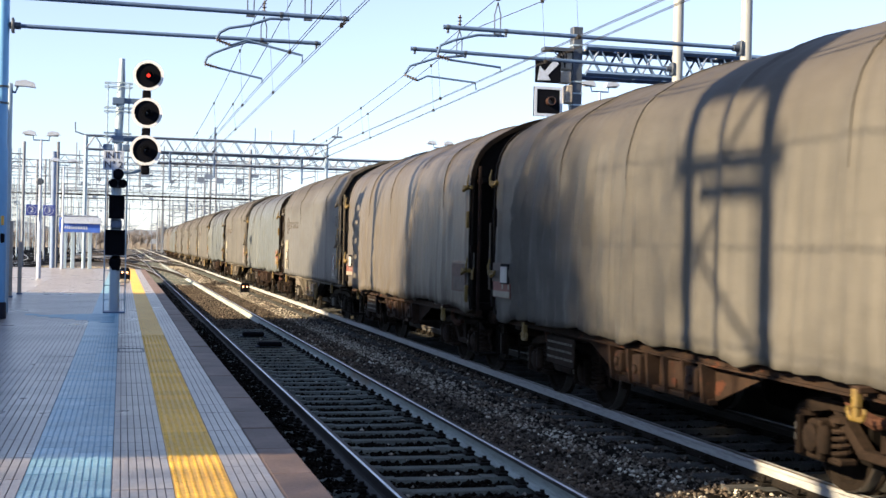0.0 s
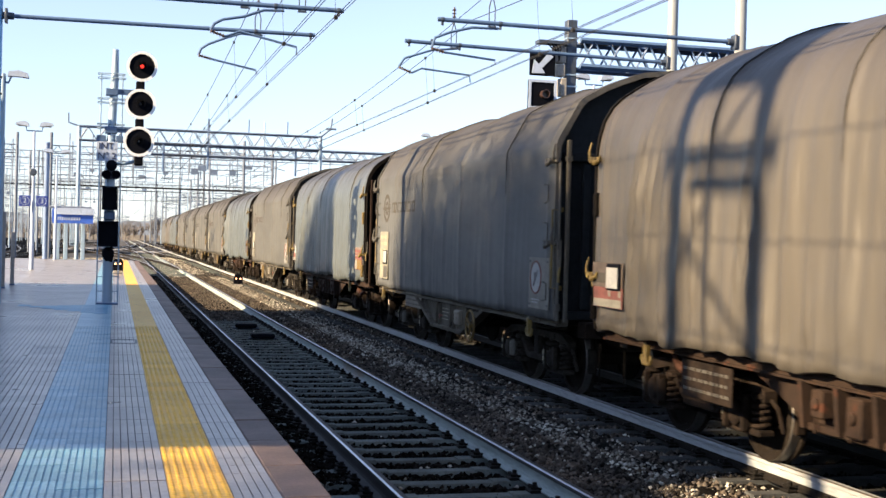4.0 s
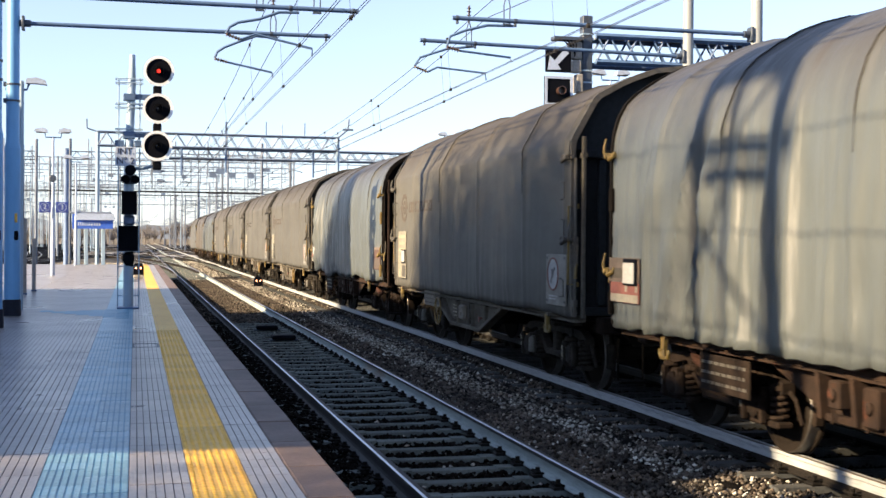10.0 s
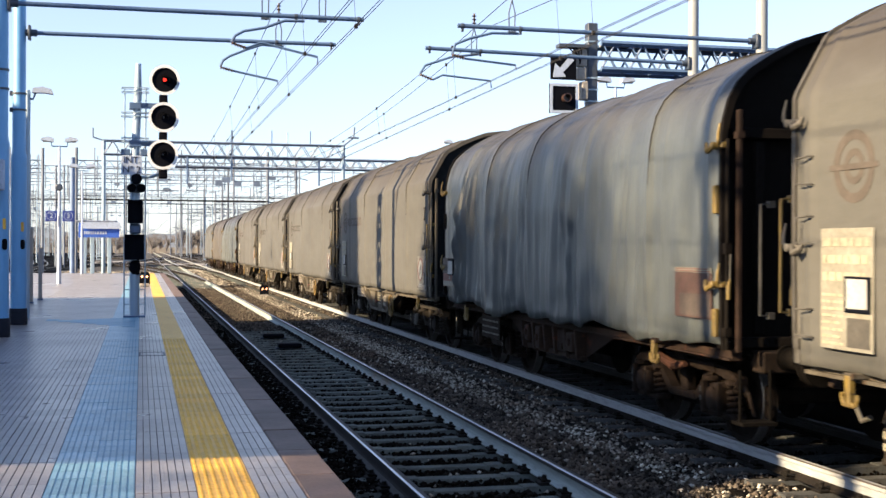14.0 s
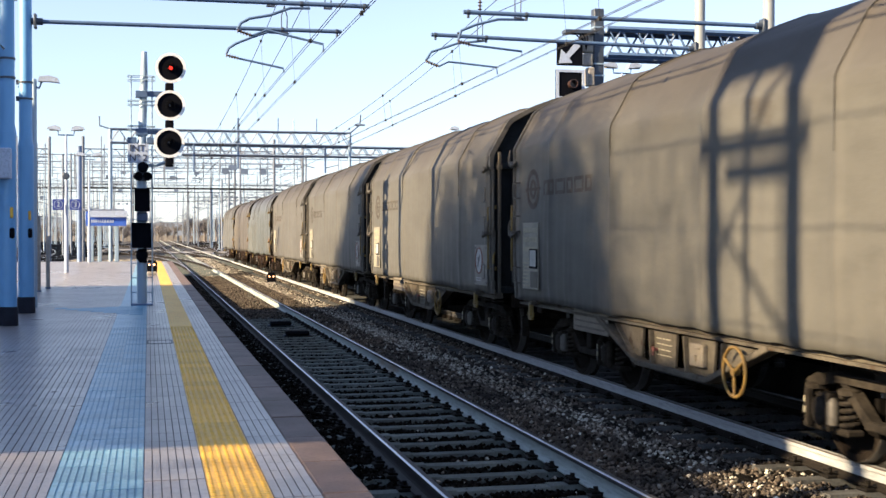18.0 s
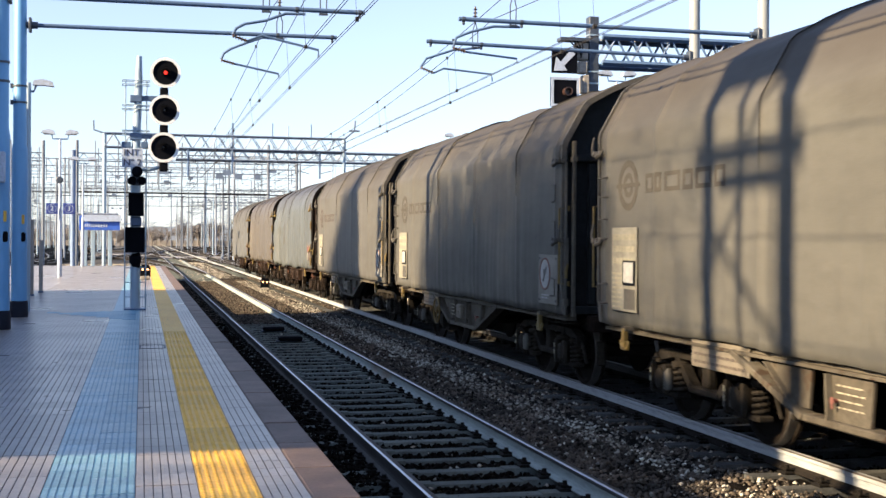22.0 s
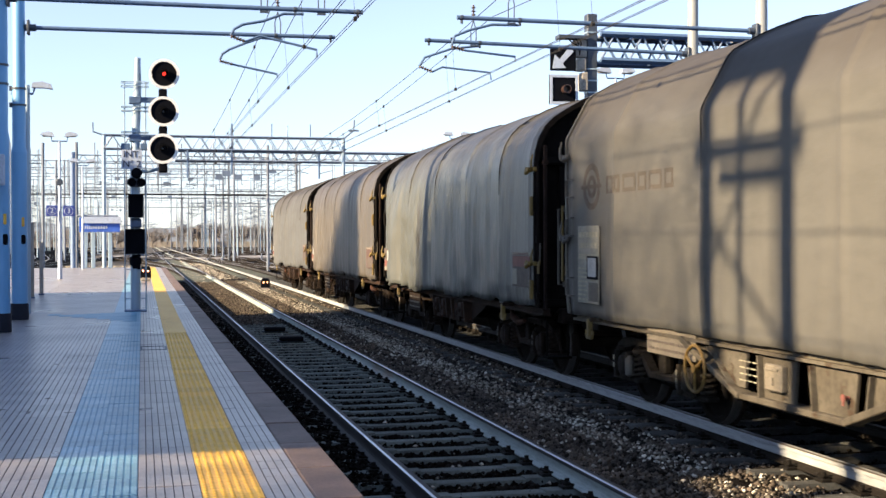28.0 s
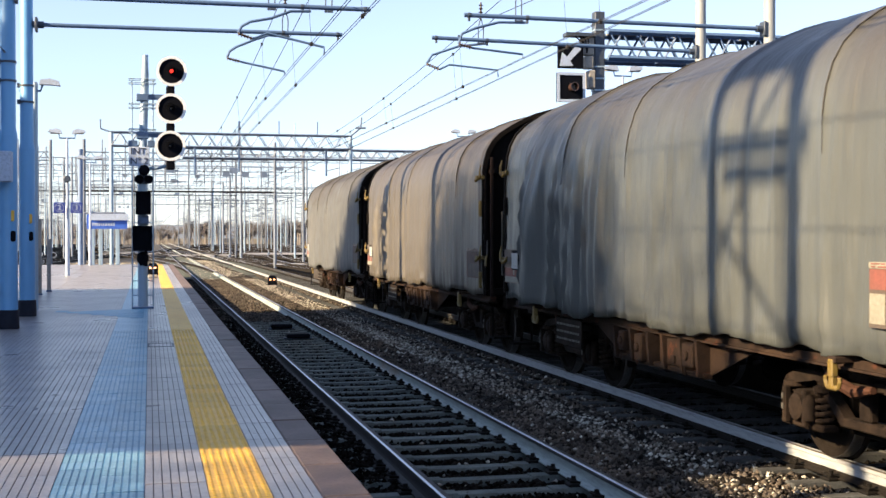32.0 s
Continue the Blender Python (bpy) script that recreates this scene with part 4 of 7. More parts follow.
            fs += [(j * n + i, (j + 1) * n + i, b, a), (a, b, b + 1, a + 1)]
    g.add(vs, fs)
    g.rows, g.cols = ny, n
    return g


def surface(g, y, z):
    """The x of the hood's left side at y and z."""
    a = (y + HALF) / (2 * HALF) * g.rows
    j = max(0, min(g.rows - 1, int(a)))

    def across(row):
        col = [g.v[row * g.cols + i] for i in range(g.cols // 2)]
        for p, q in zip(col, col[1:]):
            if q[2] >= z:
                f = max(0.0, (z - p[2]) / max(1e-6, q[2] - p[2]))
                return p[0] + (q[0] - p[0]) * f
        return col[-1][0]
    x0, x1 = across(j), across(j + 1)
    return x0 + (x1 - x0) * (a - j)


def seam_geo(g, y0):
    """A narrow dark welt over the hood where a hoop presses through, from high on one side to the other."""
    j = round((y0 + HALF) / (2 * HALF) * g.rows)
    row = [i for i in range(g.cols) if g.v[j * g.cols + i][2] > 2.55]
    out = Geo()
    pts = []
    for i in row:
        x, y, z = g.v[j * g.cols + i]
        pts.append((x * 1.003, y, z + 0.004))
    out.tube(pts, [0.0075 if 2 < k < len(pts) - 3 else 0.003 for k in range(len(pts))], 6)
    return out


def inset(kind, d):
    return [(x * (1 - d / 1.5), z - d * max(0, (z - 2.5) / 1.6)) for x, z in PROFILES[kind]]


def hoop_geo(kind, w=0.05):
    """The steel end hoop that the tarpaulin closes against."""
    g = Geo()
    o, q = PROFILES[kind], inset(kind, 0.045)
    n = len(o)
    o2 = [(x * 1.012, z + (0.015 if z > 3 else 0)) for x, z in o]
    vs = [(x, y, z) for y in (0, w) for x, z in o2] + [(x, y, z) for y in (0, w) for x, z in q]
    fs = []
    for i in range(n - 1):
        fs += [(i, i + 1, n + i + 1, n + i), (2 * n + i, 2 * n + i + 1, 3 * n + i + 1, 3 * n + i), (i, i + 1, 2 * n + i + 1, 2 * n + i), (n + i, n + i + 1, 3 * n + i + 1, 3 * n + i)]
    g.add(vs, fs)
    return g


def end_wall_geo(kind):
    g = Geo()
    g.prism(inset(kind, 0.04), 0, 0.06)
    return g


def latch_geo():
    """A pivoted tarpaulin catch: base, cranked arm, tongue and pin."""
    g = Geo()
    g.box(-0.03, 0.03, -0.09, 0.1, -0.035, 0.025, bev=0.012)
    g.tube([(-0.03, 0.06, -0.02), (-0.055, 0.09, 0.03), (-0.055, 0.09, 0.09), (-0.035, 0.085, 0.19)], [0.018, 0.019, 0.016, 0.01], 8)
    g.tube([(-0.04, -0.02, 0.0), (-0.07, -0.1, -0.05), (-0.05, -0.17, -0.02), (-0.04, -0.19, 0.03)], [0.024, 0.03, 0.024, 0.014], 8)
    g.lathe((-0.03, 0.0, -0.01), (-1, 0, 0), [(0, 0.035), (0.05, 0.035), (0.06, 0.025)], 12)
    return g


def handle_geo():
    g = Geo()
    g.tube([(0, -0.09, -0.11), (-0.045, -0.08, -0.11), (-0.05, 0.09, -0.1), (-0.05, 0.09, 0.1), (-0.045, -0.08, 0.11), (0, -0.09, 0.11)], 0.009, 6)
    return g


def lever_geo():
    g = Geo()
    g.tube([(0, 0, 1.95), (0, 0.01, 1.72)], 0.012, 7)
    g.slot = 1
    g.tube([(0, 0.01, 1.72), (-0.03, -0.02, 1.66), (-0.03, -0.02, 1.54)], [0.012, 0.02, 0.02], 8)
    return g


def hook_geo():
    """Yellow rope hook under the sill."""
    g = Geo()
    g.box(-0.03, 0.03, -0.035, 0.035, 0.02, 0.16, bev=0.01)
    g.box(-0.022, 0.022, -0.08, 0.08, -0.08, -0.04, bev=0.012)
    g.box(-0.025, 0.025, -0.03, 0.03, -0.06, 0.05, bev=0.01)
    for s in (-1, 1):
        g.tube([(0, s * 0.08, -0.06), (0, s * 0.105, -0.01), (0, s * 0.1, 0.025)], 0.018, 6)
    return g


def bars(g, x, y0, y1, z0, z1, rows, fill=0.45, seed=1):
    """Unreadable lines of print as thin raised bars on a plate facing -x."""
    rnd = random.Random(seed)
    h = (z1 - z0) / rows
    for r in range(rows):
        y = y1
        while y > y0 + 0.03:
            w = min(rnd.uniform(0.04, 0.13), y - y0)
            g.box(x - 0.003, x, y - w, y, z0 + r * h + h * (1 - fill) / 2, z0 + (r + 1) * h - h * (1 - fill) / 2)
            y -= w + 0.025
    return g


def plate_a_geo():
    g = Geo()
    g.box(-0.012, 0, -0.36, 0.36, -0.46, 0.46, bev=0.004)
    return g


def bogie(parent, y, kind):
    mt = M_BOGIE_A if kind == "A" else M_BOGIE_B
    bg = part("bogie", lambda: Geo().box(-0.75, 0.75, -0.16, 0.16, 0.42, 0.72, bev=0.02).box(-0.35, 0.35, -1.05, 1.05, 0.55, 0.66, bev=0.02), mt, parent, "two-axle freight bogie", key="bolster" + kind, at=(0, y, RAISED))
    for s in (-1, 1):
        def side():
            g = Geo()
            g.prism([(-0.8, 0.7), (0.8, 0.7), (0.8, 0.78), (-0.8, 0.78)], -0.07, 0.07, "x")
            for k in (-1, 1):
                g.prism([(k * 0.82, 0.76), (k * 0.66, 0.72), (k * 0.2, 0.38), (k * 0.34, 0.36)], -0.05, 0.05, "x")
                g.prism([(k * 0.74, 0.7), (k * 0.76, 0.79), (k * 1.08, 0.76), (k * 1.27, 0.68), (k * 1.27, 0.58), (k * 1.2, 0.58), (k * 1.1, 0.64)], -0.06, 0.06, "x")
            g.box(-0.06, 0.06, -0.33, 0.33, 0.36, 0.44, bev=0.015)
            g.box(-0.04, 0.04, -0.09, 0.09, 0.44, 0.7, bev=0.015)
            g.box(-0.1, 0.02, -0.16, 0.16, 0.76, 0.88, bev=0.02)
            return g
        fr = part("side_frame", side, mt, bg, key="side" + kind, at=(s * 1.0, 0, 0))
        for e in (-0.9, 0.9):
            def box_geo():
                g = Geo()
                g.box(-0.1, 0.1, -0.1, 0.13, 0.3, 0.6, bev=0.03)
                g.lathe((-0.1, 0, 0.455), (-1, 0, 0), [(0, 0.115), (0.04, 0.115), (0.055, 0.085), (0.06, 0.02)], 16)
                g.box(-0.08, 0.08, -0.36, 0.36, 0.27, 0.33, bev=0.015)
                g.box(-0.16, -0.1, -0.2, -0.14, 0.3, 0.62, bev=0.01)
                g.box(-0.16, -0.1, 0.14, 0.2, 0.3, 0.62, bev=0.01)
                return g
            part("axle_box", box_geo, mt, bg, key="axlebox" + kind, at=pose(s * 1.02, e, 0, 0, 0, 0 if s < 0 else 180))
            part("damper", lambda: Geo().lathe((0, 0, 0.34), (0, 0, 1), [(0, 0.03), (0.02, 0.055), (0.2, 0.055), (0.24, 0.03)], 12), M_GREY if kind == "A" else mt, bg, smooth=True, key="damper" + kind, at=(s * 1.13, e - (0.19 if e > 0 else -0.19), 0))
            for dz in (-0.037, 0.053):
                part("wear_plate", lambda: Geo().box(-0.008, 0, -0.014, 0.014, -0.027, 0.027), M_PRINT if kind == "A" else M_GREY, bg, "pale painted mark", key="marks" + kind, at=pose(s * 1.185, e + 0.17, 0.48 + dz, 0, 0, 0 if s < 0 else 180))
            for o in (-0.26, 0.26):
                def spring():
                    g = Geo()
                    pts = [(0.072 * math.cos(a * 0.65), 0.072 * math.sin(a * 0.65), 0.33 + 0.27 * a / 44) for a in range(45)]
                    g.tube(pts, 0.021, 6)
                    g.lathe((0, 0, 0.59), (0, 0, 1), [(0, 0.05), (0.02, 0.1), (0.06, 0.1), (0.075, 0.06)], 14)
                    g.tube([(0, 0, 0.33), (0, 0, 0.6)], 0.035, 8)
                    return g
                part("spring", spring, mt, bg, key="spring" + kind, at=(s * 1.02, e + o, 0))
        for e in (-0.42, 0.42, -1.36, 1.36):
            part("brake_block", lambda: Geo().box(-0.05, 0.05, -0.03, 0.03, 0.3, 0.62, bev=0.015).tube([(0, 0, 0.6), (0, 0.02, 0.86)], 0.018, 6), mt, bg, key="bblock" + kind, at=(s * 0.76, e, 0))
        part("guard_bar", lambda: Geo().tube([(0, -1.3, 0.6), (-0.05, -1.5, 0.55), (-0.02, -1.55, 0.35)], 0.022, 6), mt, bg, smooth=True, key="guard" + kind, at=pose(s * 1.0, 0, 0, 0, 0, 0 if s < 0 else 180))
        if kind == "B":
            part("brake_lever", lambda: Geo().tube([(0, 0.35, 0.93), (-0.02, 0.0, 0.95), (0, -0.3, 0.93)], [0.03, 0.045, 0.03], 8).tube([(0, 0.38, 0.86), (-0.03, 0.2, 0.76), (-0.03, -0.1, 0.7), (-0.02, -0.35, 0.74)], [0.035, 0.05, 0.055, 0.03], 8), M_LEVER, bg, "rust-red brake lever", True, key="blever", at=pose(s * 1.16, 0, 0, 0, 0, 0 if s < 0 else 180))
        part("pipe", lambda: Geo().tube([(0, -1.3, 0.86), (-0.06, -0.6, 0.84), (-0.06, 0.3, 0.88), (0, 1.3, 0.9)], 0.016, 6), mt, bg, smooth=True, key="pipe" + kind, at=(s * 1.1, 0, 0))
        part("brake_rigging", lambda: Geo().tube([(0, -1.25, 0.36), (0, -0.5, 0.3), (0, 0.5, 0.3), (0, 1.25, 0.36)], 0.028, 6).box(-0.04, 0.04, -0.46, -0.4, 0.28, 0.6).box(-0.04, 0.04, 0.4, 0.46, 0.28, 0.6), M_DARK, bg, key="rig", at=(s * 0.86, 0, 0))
    sets = []
    for e in (-0.9, 0.9):
        def wheelset():
            g = Geo()
            g.tube([(-1.0, 0, 0), (1.0, 0, 0)], 0.085, 12)
            for s in (-1, 1):
                g.slot = 0
                g.lathe((s * 0.69, 0, 0), (s, 0, 0), [(0, 0.49), (0.028, 0.485), (0.04, 0.462)], 36)
                g.lathe((s * 0.73, 0, 0), (s, 0, 0), [(0.098, 0.45), (0.097, 0.39), (0.06, 0.37), (0.05, 0.15), (0.1, 0.14), (0.1, 0.05)], 36, (False, True))
                g.slot = 1
                g.lathe((s * 0.73, 0, 0), (s, 0, 0), [(0, 0.462), (0.09, 0.458), (0.098, 0.45)], 36, (True, False))
                g.slot = 0
                for k in range(3):
                    a = k * 2.094
                    g.box(s * 0.795 - 0.01, s * 0.795 + 0.01, 0.22 * math.cos(a) - 0.03, 0.22 * math.cos(a) + 0.03, 0.22 * math.sin(a) - 0.03, 0.22 * math.sin(a) + 0.03)
            return g
        sets.append(part("wheelset", wheelset, [M_WHEEL, M_TREAD], bg, "axle with two steel wheels", True, key="wheelset", at=(0, e, 0.46)))
    return sets


def ring_geo(r0, r1, n=36):
    g = Geo()
    vs, fs = [], []
    for x in (0, -0.004):
        for r in (r0, r1):
            for i in range(n):
                a = 2 * math.pi * i / n
                vs.append((x, r * math.cos(a), r * math.sin(a)))
    for i in range(n):
        k = (i + 1) % n
        fs += [(2 * n + i, 2 * n + k, 3 * n + k, 3 * n + i), (n + i, n + k, 3 * n + k, 3 * n + i), (i, k, 2 * n + k, 2 * n + i)]
    g.add(vs, fs)
    return g


def block_geo(w, h=0.2, t=0.045):
    """A hollow block standing in for one sign of the mark."""
    g = Geo()
    o, q = [(0, 0), (-w, 0), (-w, h), (0, h)], [(-t, t), (-w + t, t), (-w + t, h - t), (-t, h - t)]
    vs = [(x, y, z - 0.1) for x in (0, -0.004) for y, z in o + q]
    fs = []
    for i in range(4):
        k = (i + 1) % 4
        fs += [(8 + i, 8 + k, 12 + k, 12 + i), (i, k, 8 + k, 8 + i), (4 + i, 4 + k, 12 + k, 12 + i)]
    g.add(vs, fs)
    return g


def emblem(parent, material, hood):
    """Round emblem and a row of plain blocks, standing in for the owner's mark, lying on the tarpaulin."""
    def laid(g, y0):
        g.v = [(surface(hood, y + y0, z + 2.62) - (0.003 if x < 0 else -0.01), y + y0, z + 2.62) for x, y, z in g.v]
        return g
    em = part("emblem", laid(ring_geo(0.2, 0.275), 4.5), material, parent, "faded round emblem with a row of plain blocks")
    part("inner_ring", laid(ring_geo(0.08, 0.135), 4.5), material, em)
    part("bar", laid(Geo().box(-0.0045, 0, -0.33, 0.33, -0.022, 0.022), 4.5), material, em)
    y = 4.0
    for w in (0.22, 0.14, 0.36, 0.22, 0.34, 0.22):
        part("block", laid(block_geo(w), y), material, em)
        y -= w + 0.07


def under_a(th, wheel_at):
    fr = M_FRAME_A
    flip = 1 if wheel_at < 0 else -1
    for s in (-1, 1):
        def girder():
            g = Geo()
            g.prism([(-5.3, 1.0), (5.3, 1.0), (5.3, 1.09), (-5.3, 1.09)], -0.05, 0.05, "x")
            g.box(-0.1, 0.06, -0.95, 0.85, 0.56, 0.62, bev=0.01)
            g.box(-0.1, -0.02, -5.3, 5.3, 1.0, 1.03)
            return g
        gd = part("side_girder", girder, fr, th, "dusty grey fish-belly side girder", key="girderA", at=pose(s * 1.32, 0, 0, 0, 0, 0 if s < 0 else 180))
        # dark sheet added behind the panels for the shade in their open gaps
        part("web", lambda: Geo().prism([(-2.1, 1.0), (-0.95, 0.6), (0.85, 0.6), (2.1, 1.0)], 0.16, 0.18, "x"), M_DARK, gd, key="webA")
        for pts in ([(-2.15, 0.98), (-1.27, 0.98), (-1.22, 0.7), (-1.35, 0.7)], [(-1.02, 0.98), (-0.4, 0.98), (-0.45, 0.62), (-0.97, 0.62)], [(-0.11, 0.98), (0.48, 0.98), (0.45, 0.62), (-0.07, 0.62)], [(0.78, 0.98), (1.5, 0.98), (0.98, 0.66), (0.82, 0.66)]):
            part("panel", lambda: Geo().prism(pts, -0.045, -0.02, "x"), fr, gd, key="panelA%g" % pts[0][0])
            part("rib", lambda: Geo().prism([(pts[1][0], pts[1][1]), (pts[1][0] + 0.025, pts[1][1]), (pts[2][0] + 0.025, pts[2][1]), (pts[2][0], pts[2][1])], -0.1, 0.06, "x"), fr, gd, key="ribA%g" % pts[1][0])
        for y in (-1.53, 1.46):
            part("brace", lambda: Geo().box(-0.12, 0.03, -0.66, 0.66, -0.03, 0.03, bev=0.008), fr, gd, key="braceA", at=pose(0, y, 0.8, 18.6 if y > 0 else -18.6, 0, 0))
    for y, w in ((0.2 if flip < 0 else -0.7, 0.3),):
        part("equipment_box", lambda: Geo().box(-0.07, 0.0, -w / 2, w / 2, 0.7, 0.93, bev=0.015).box(-0.085, -0.07, -0.03, 0.03, 0.76, 0.82).box(-0.085, -0.07, -w / 2 + 0.04, w / 2 - 0.04, 0.88, 0.9), M_BOARD, th, key="boxA%g" % w, at=(-1.36, y, 0))
    tagged(part("data_print", lambda: bars(Geo(), 0, -0.2, 0.2, 0.7, 0.93, 4, 0.22, 4), M_PRINT, th, key="dprint", at=(-1.366, -0.72 * flip if flip < 0 else 0.2, 0)), kind="stuff")
    part("red_tap", lambda: Geo().lathe((0, 0, 0), (-1, 0, 0), [(0, 0.016), (0.04, 0.016), (0.045, 0.03), (0.055, 0.03)], 10).box(-0.055, -0.045, -0.012, 0.012, -0.06, 0.03), M_REDP, th, "red valve handle", key="tapA", at=(-1.37, 0.38 if flip > 0 else -0.9, 0.78))
    bd = part("inscription_board", lambda: Geo().box(-0.02, 0, -0.6, 0.6, -0.13, 0.14, bev=0.005), M_BOARD, th, "tan board with lines of print", key="ibA", at=(-1.38, 2.4, 0.93))
    tagged(part("print", lambda: bars(Geo(), -0.021, -0.54, 0.54, -0.11, 0.11, 3, 0.35, 7), M_FADED, bd, key="ibprint"), kind="stuff")

    def wheel():
        g = Geo()
        g.ring((0, 0, 0), (1, 0, 0), 0.225, 0.016, 28, 7)
        for k in range(3):
            a = 0.5 + k * 2.094
            g.tube([(0, 0, 0), (0, 0.22 * math.cos(a), 0.22 * math.sin(a))], 0.014, 6)
        g.lathe((-0.02, 0, 0), (1, 0, 0), [(0, 0.04), (0.07, 0.03)], 10)
        return g
    part("handbrake_wheel", wheel, M_OCHRE, th, "worn yellow handbrake wheel", True, key="hwheel%d" % (wheel_at > 0), at=(-1.46, wheel_at, 0.75))


def under_b(th):
    fr = M_FRAME_B
    for s in (-1, 1):
        def girder():
            g = Geo()
            g.prism([(-5.3, 0.98), (5.3, 0.98), (5.3, 1.06), (-5.3, 1.06)], -0.05, 0.05, "x")
            g.box(-0.08, 0.06, -5.3, 5.3, 0.97, 0.99)
            g.prism([(-2.2, 0.98), (-1.2, 0.64), (1.2, 0.64), (2.2, 0.98)], 0.03, 0.05, "x")
            g.box(-0.05, 0.05, -1.2, 1.2, 0.6, 0.66, bev=0.01)
            return g
        gd = part("side_girder", girder, fr, th, "rust-brown fish-belly side girder", key="girderB", at=pose(s * 1.30, 0, 0, 0, 0, 0 if s < 0 else 180))
        for y in (-1.15, -0.75, -0.3, 0.1, 0.6, 1.1):
            part("stiffener", lambda: Geo().prism([(-0.09, 0.62), (0.03, 0.62), (0.03, 0.98), (-0.12, 0.98)], -0.03, 0.03), fr, gd, key="stiffB", at=(0, y, 0))
    part("equipment_box", lambda: Geo().box(-0.14, 0.1, -0.26, 0.26, 0.67, 0.95, bev=0.015).box(-0.16, -0.14, -0.05, 0.05, 0.7, 0.78), fr, th, key="boxB", at=(-1.22, -0.5, 0))
    for y, w, h in ((0.35, 0.2, 0.3), (-0.95, 0.26, 0.24), (0.85, 0.16, 0.22)):
        part("valve_box", lambda: Geo().box(-0.06, 0.05, -w / 2, w / 2, 0.94 - h, 0.94, bev=0.015).lathe((-0.06, 0, 0.94 - h / 2), (-1, 0, 0), [(0, 0.05), (0.02, 0.05), (0.03, 0.03)], 12).tube([(-0.03, w / 2 - 0.03, 0.94 - h), (-0.03, w / 2 - 0.02, 0.6)], 0.012, 6), M_FRAME_B, th, "rusty valve box", key="valveB%g" % w, at=(-1.36, y, 0))
    bd = part("inscription_board", lambda: Geo().box(-0.02, 0, -0.5, 0.5, -0.17, 0.17, bev=0.005), M_BOGIE_B, th, "brown board with pale print", key="ibB", at=(-1.38, 2.75, 0.78))
    tagged(part("print", lambda: bars(Geo(), -0.021, -0.45, 0.45, -0.14, 0.14, 3, 0.3, 9), M_GREY, bd, key="ibprintB"), kind="stuff")
    for y in (-0.1, -2.1, 2.1):
        part("air_reservoir", lambda: Geo().lathe((0, -0.45, 0.55), (0, 1, 0), [(0, 0.08), (0.05, 0.16), (0.85, 0.16), (0.9, 0.08)], 14), M_DARK, th, smooth=True, key="res", at=(0.2, y, 0))


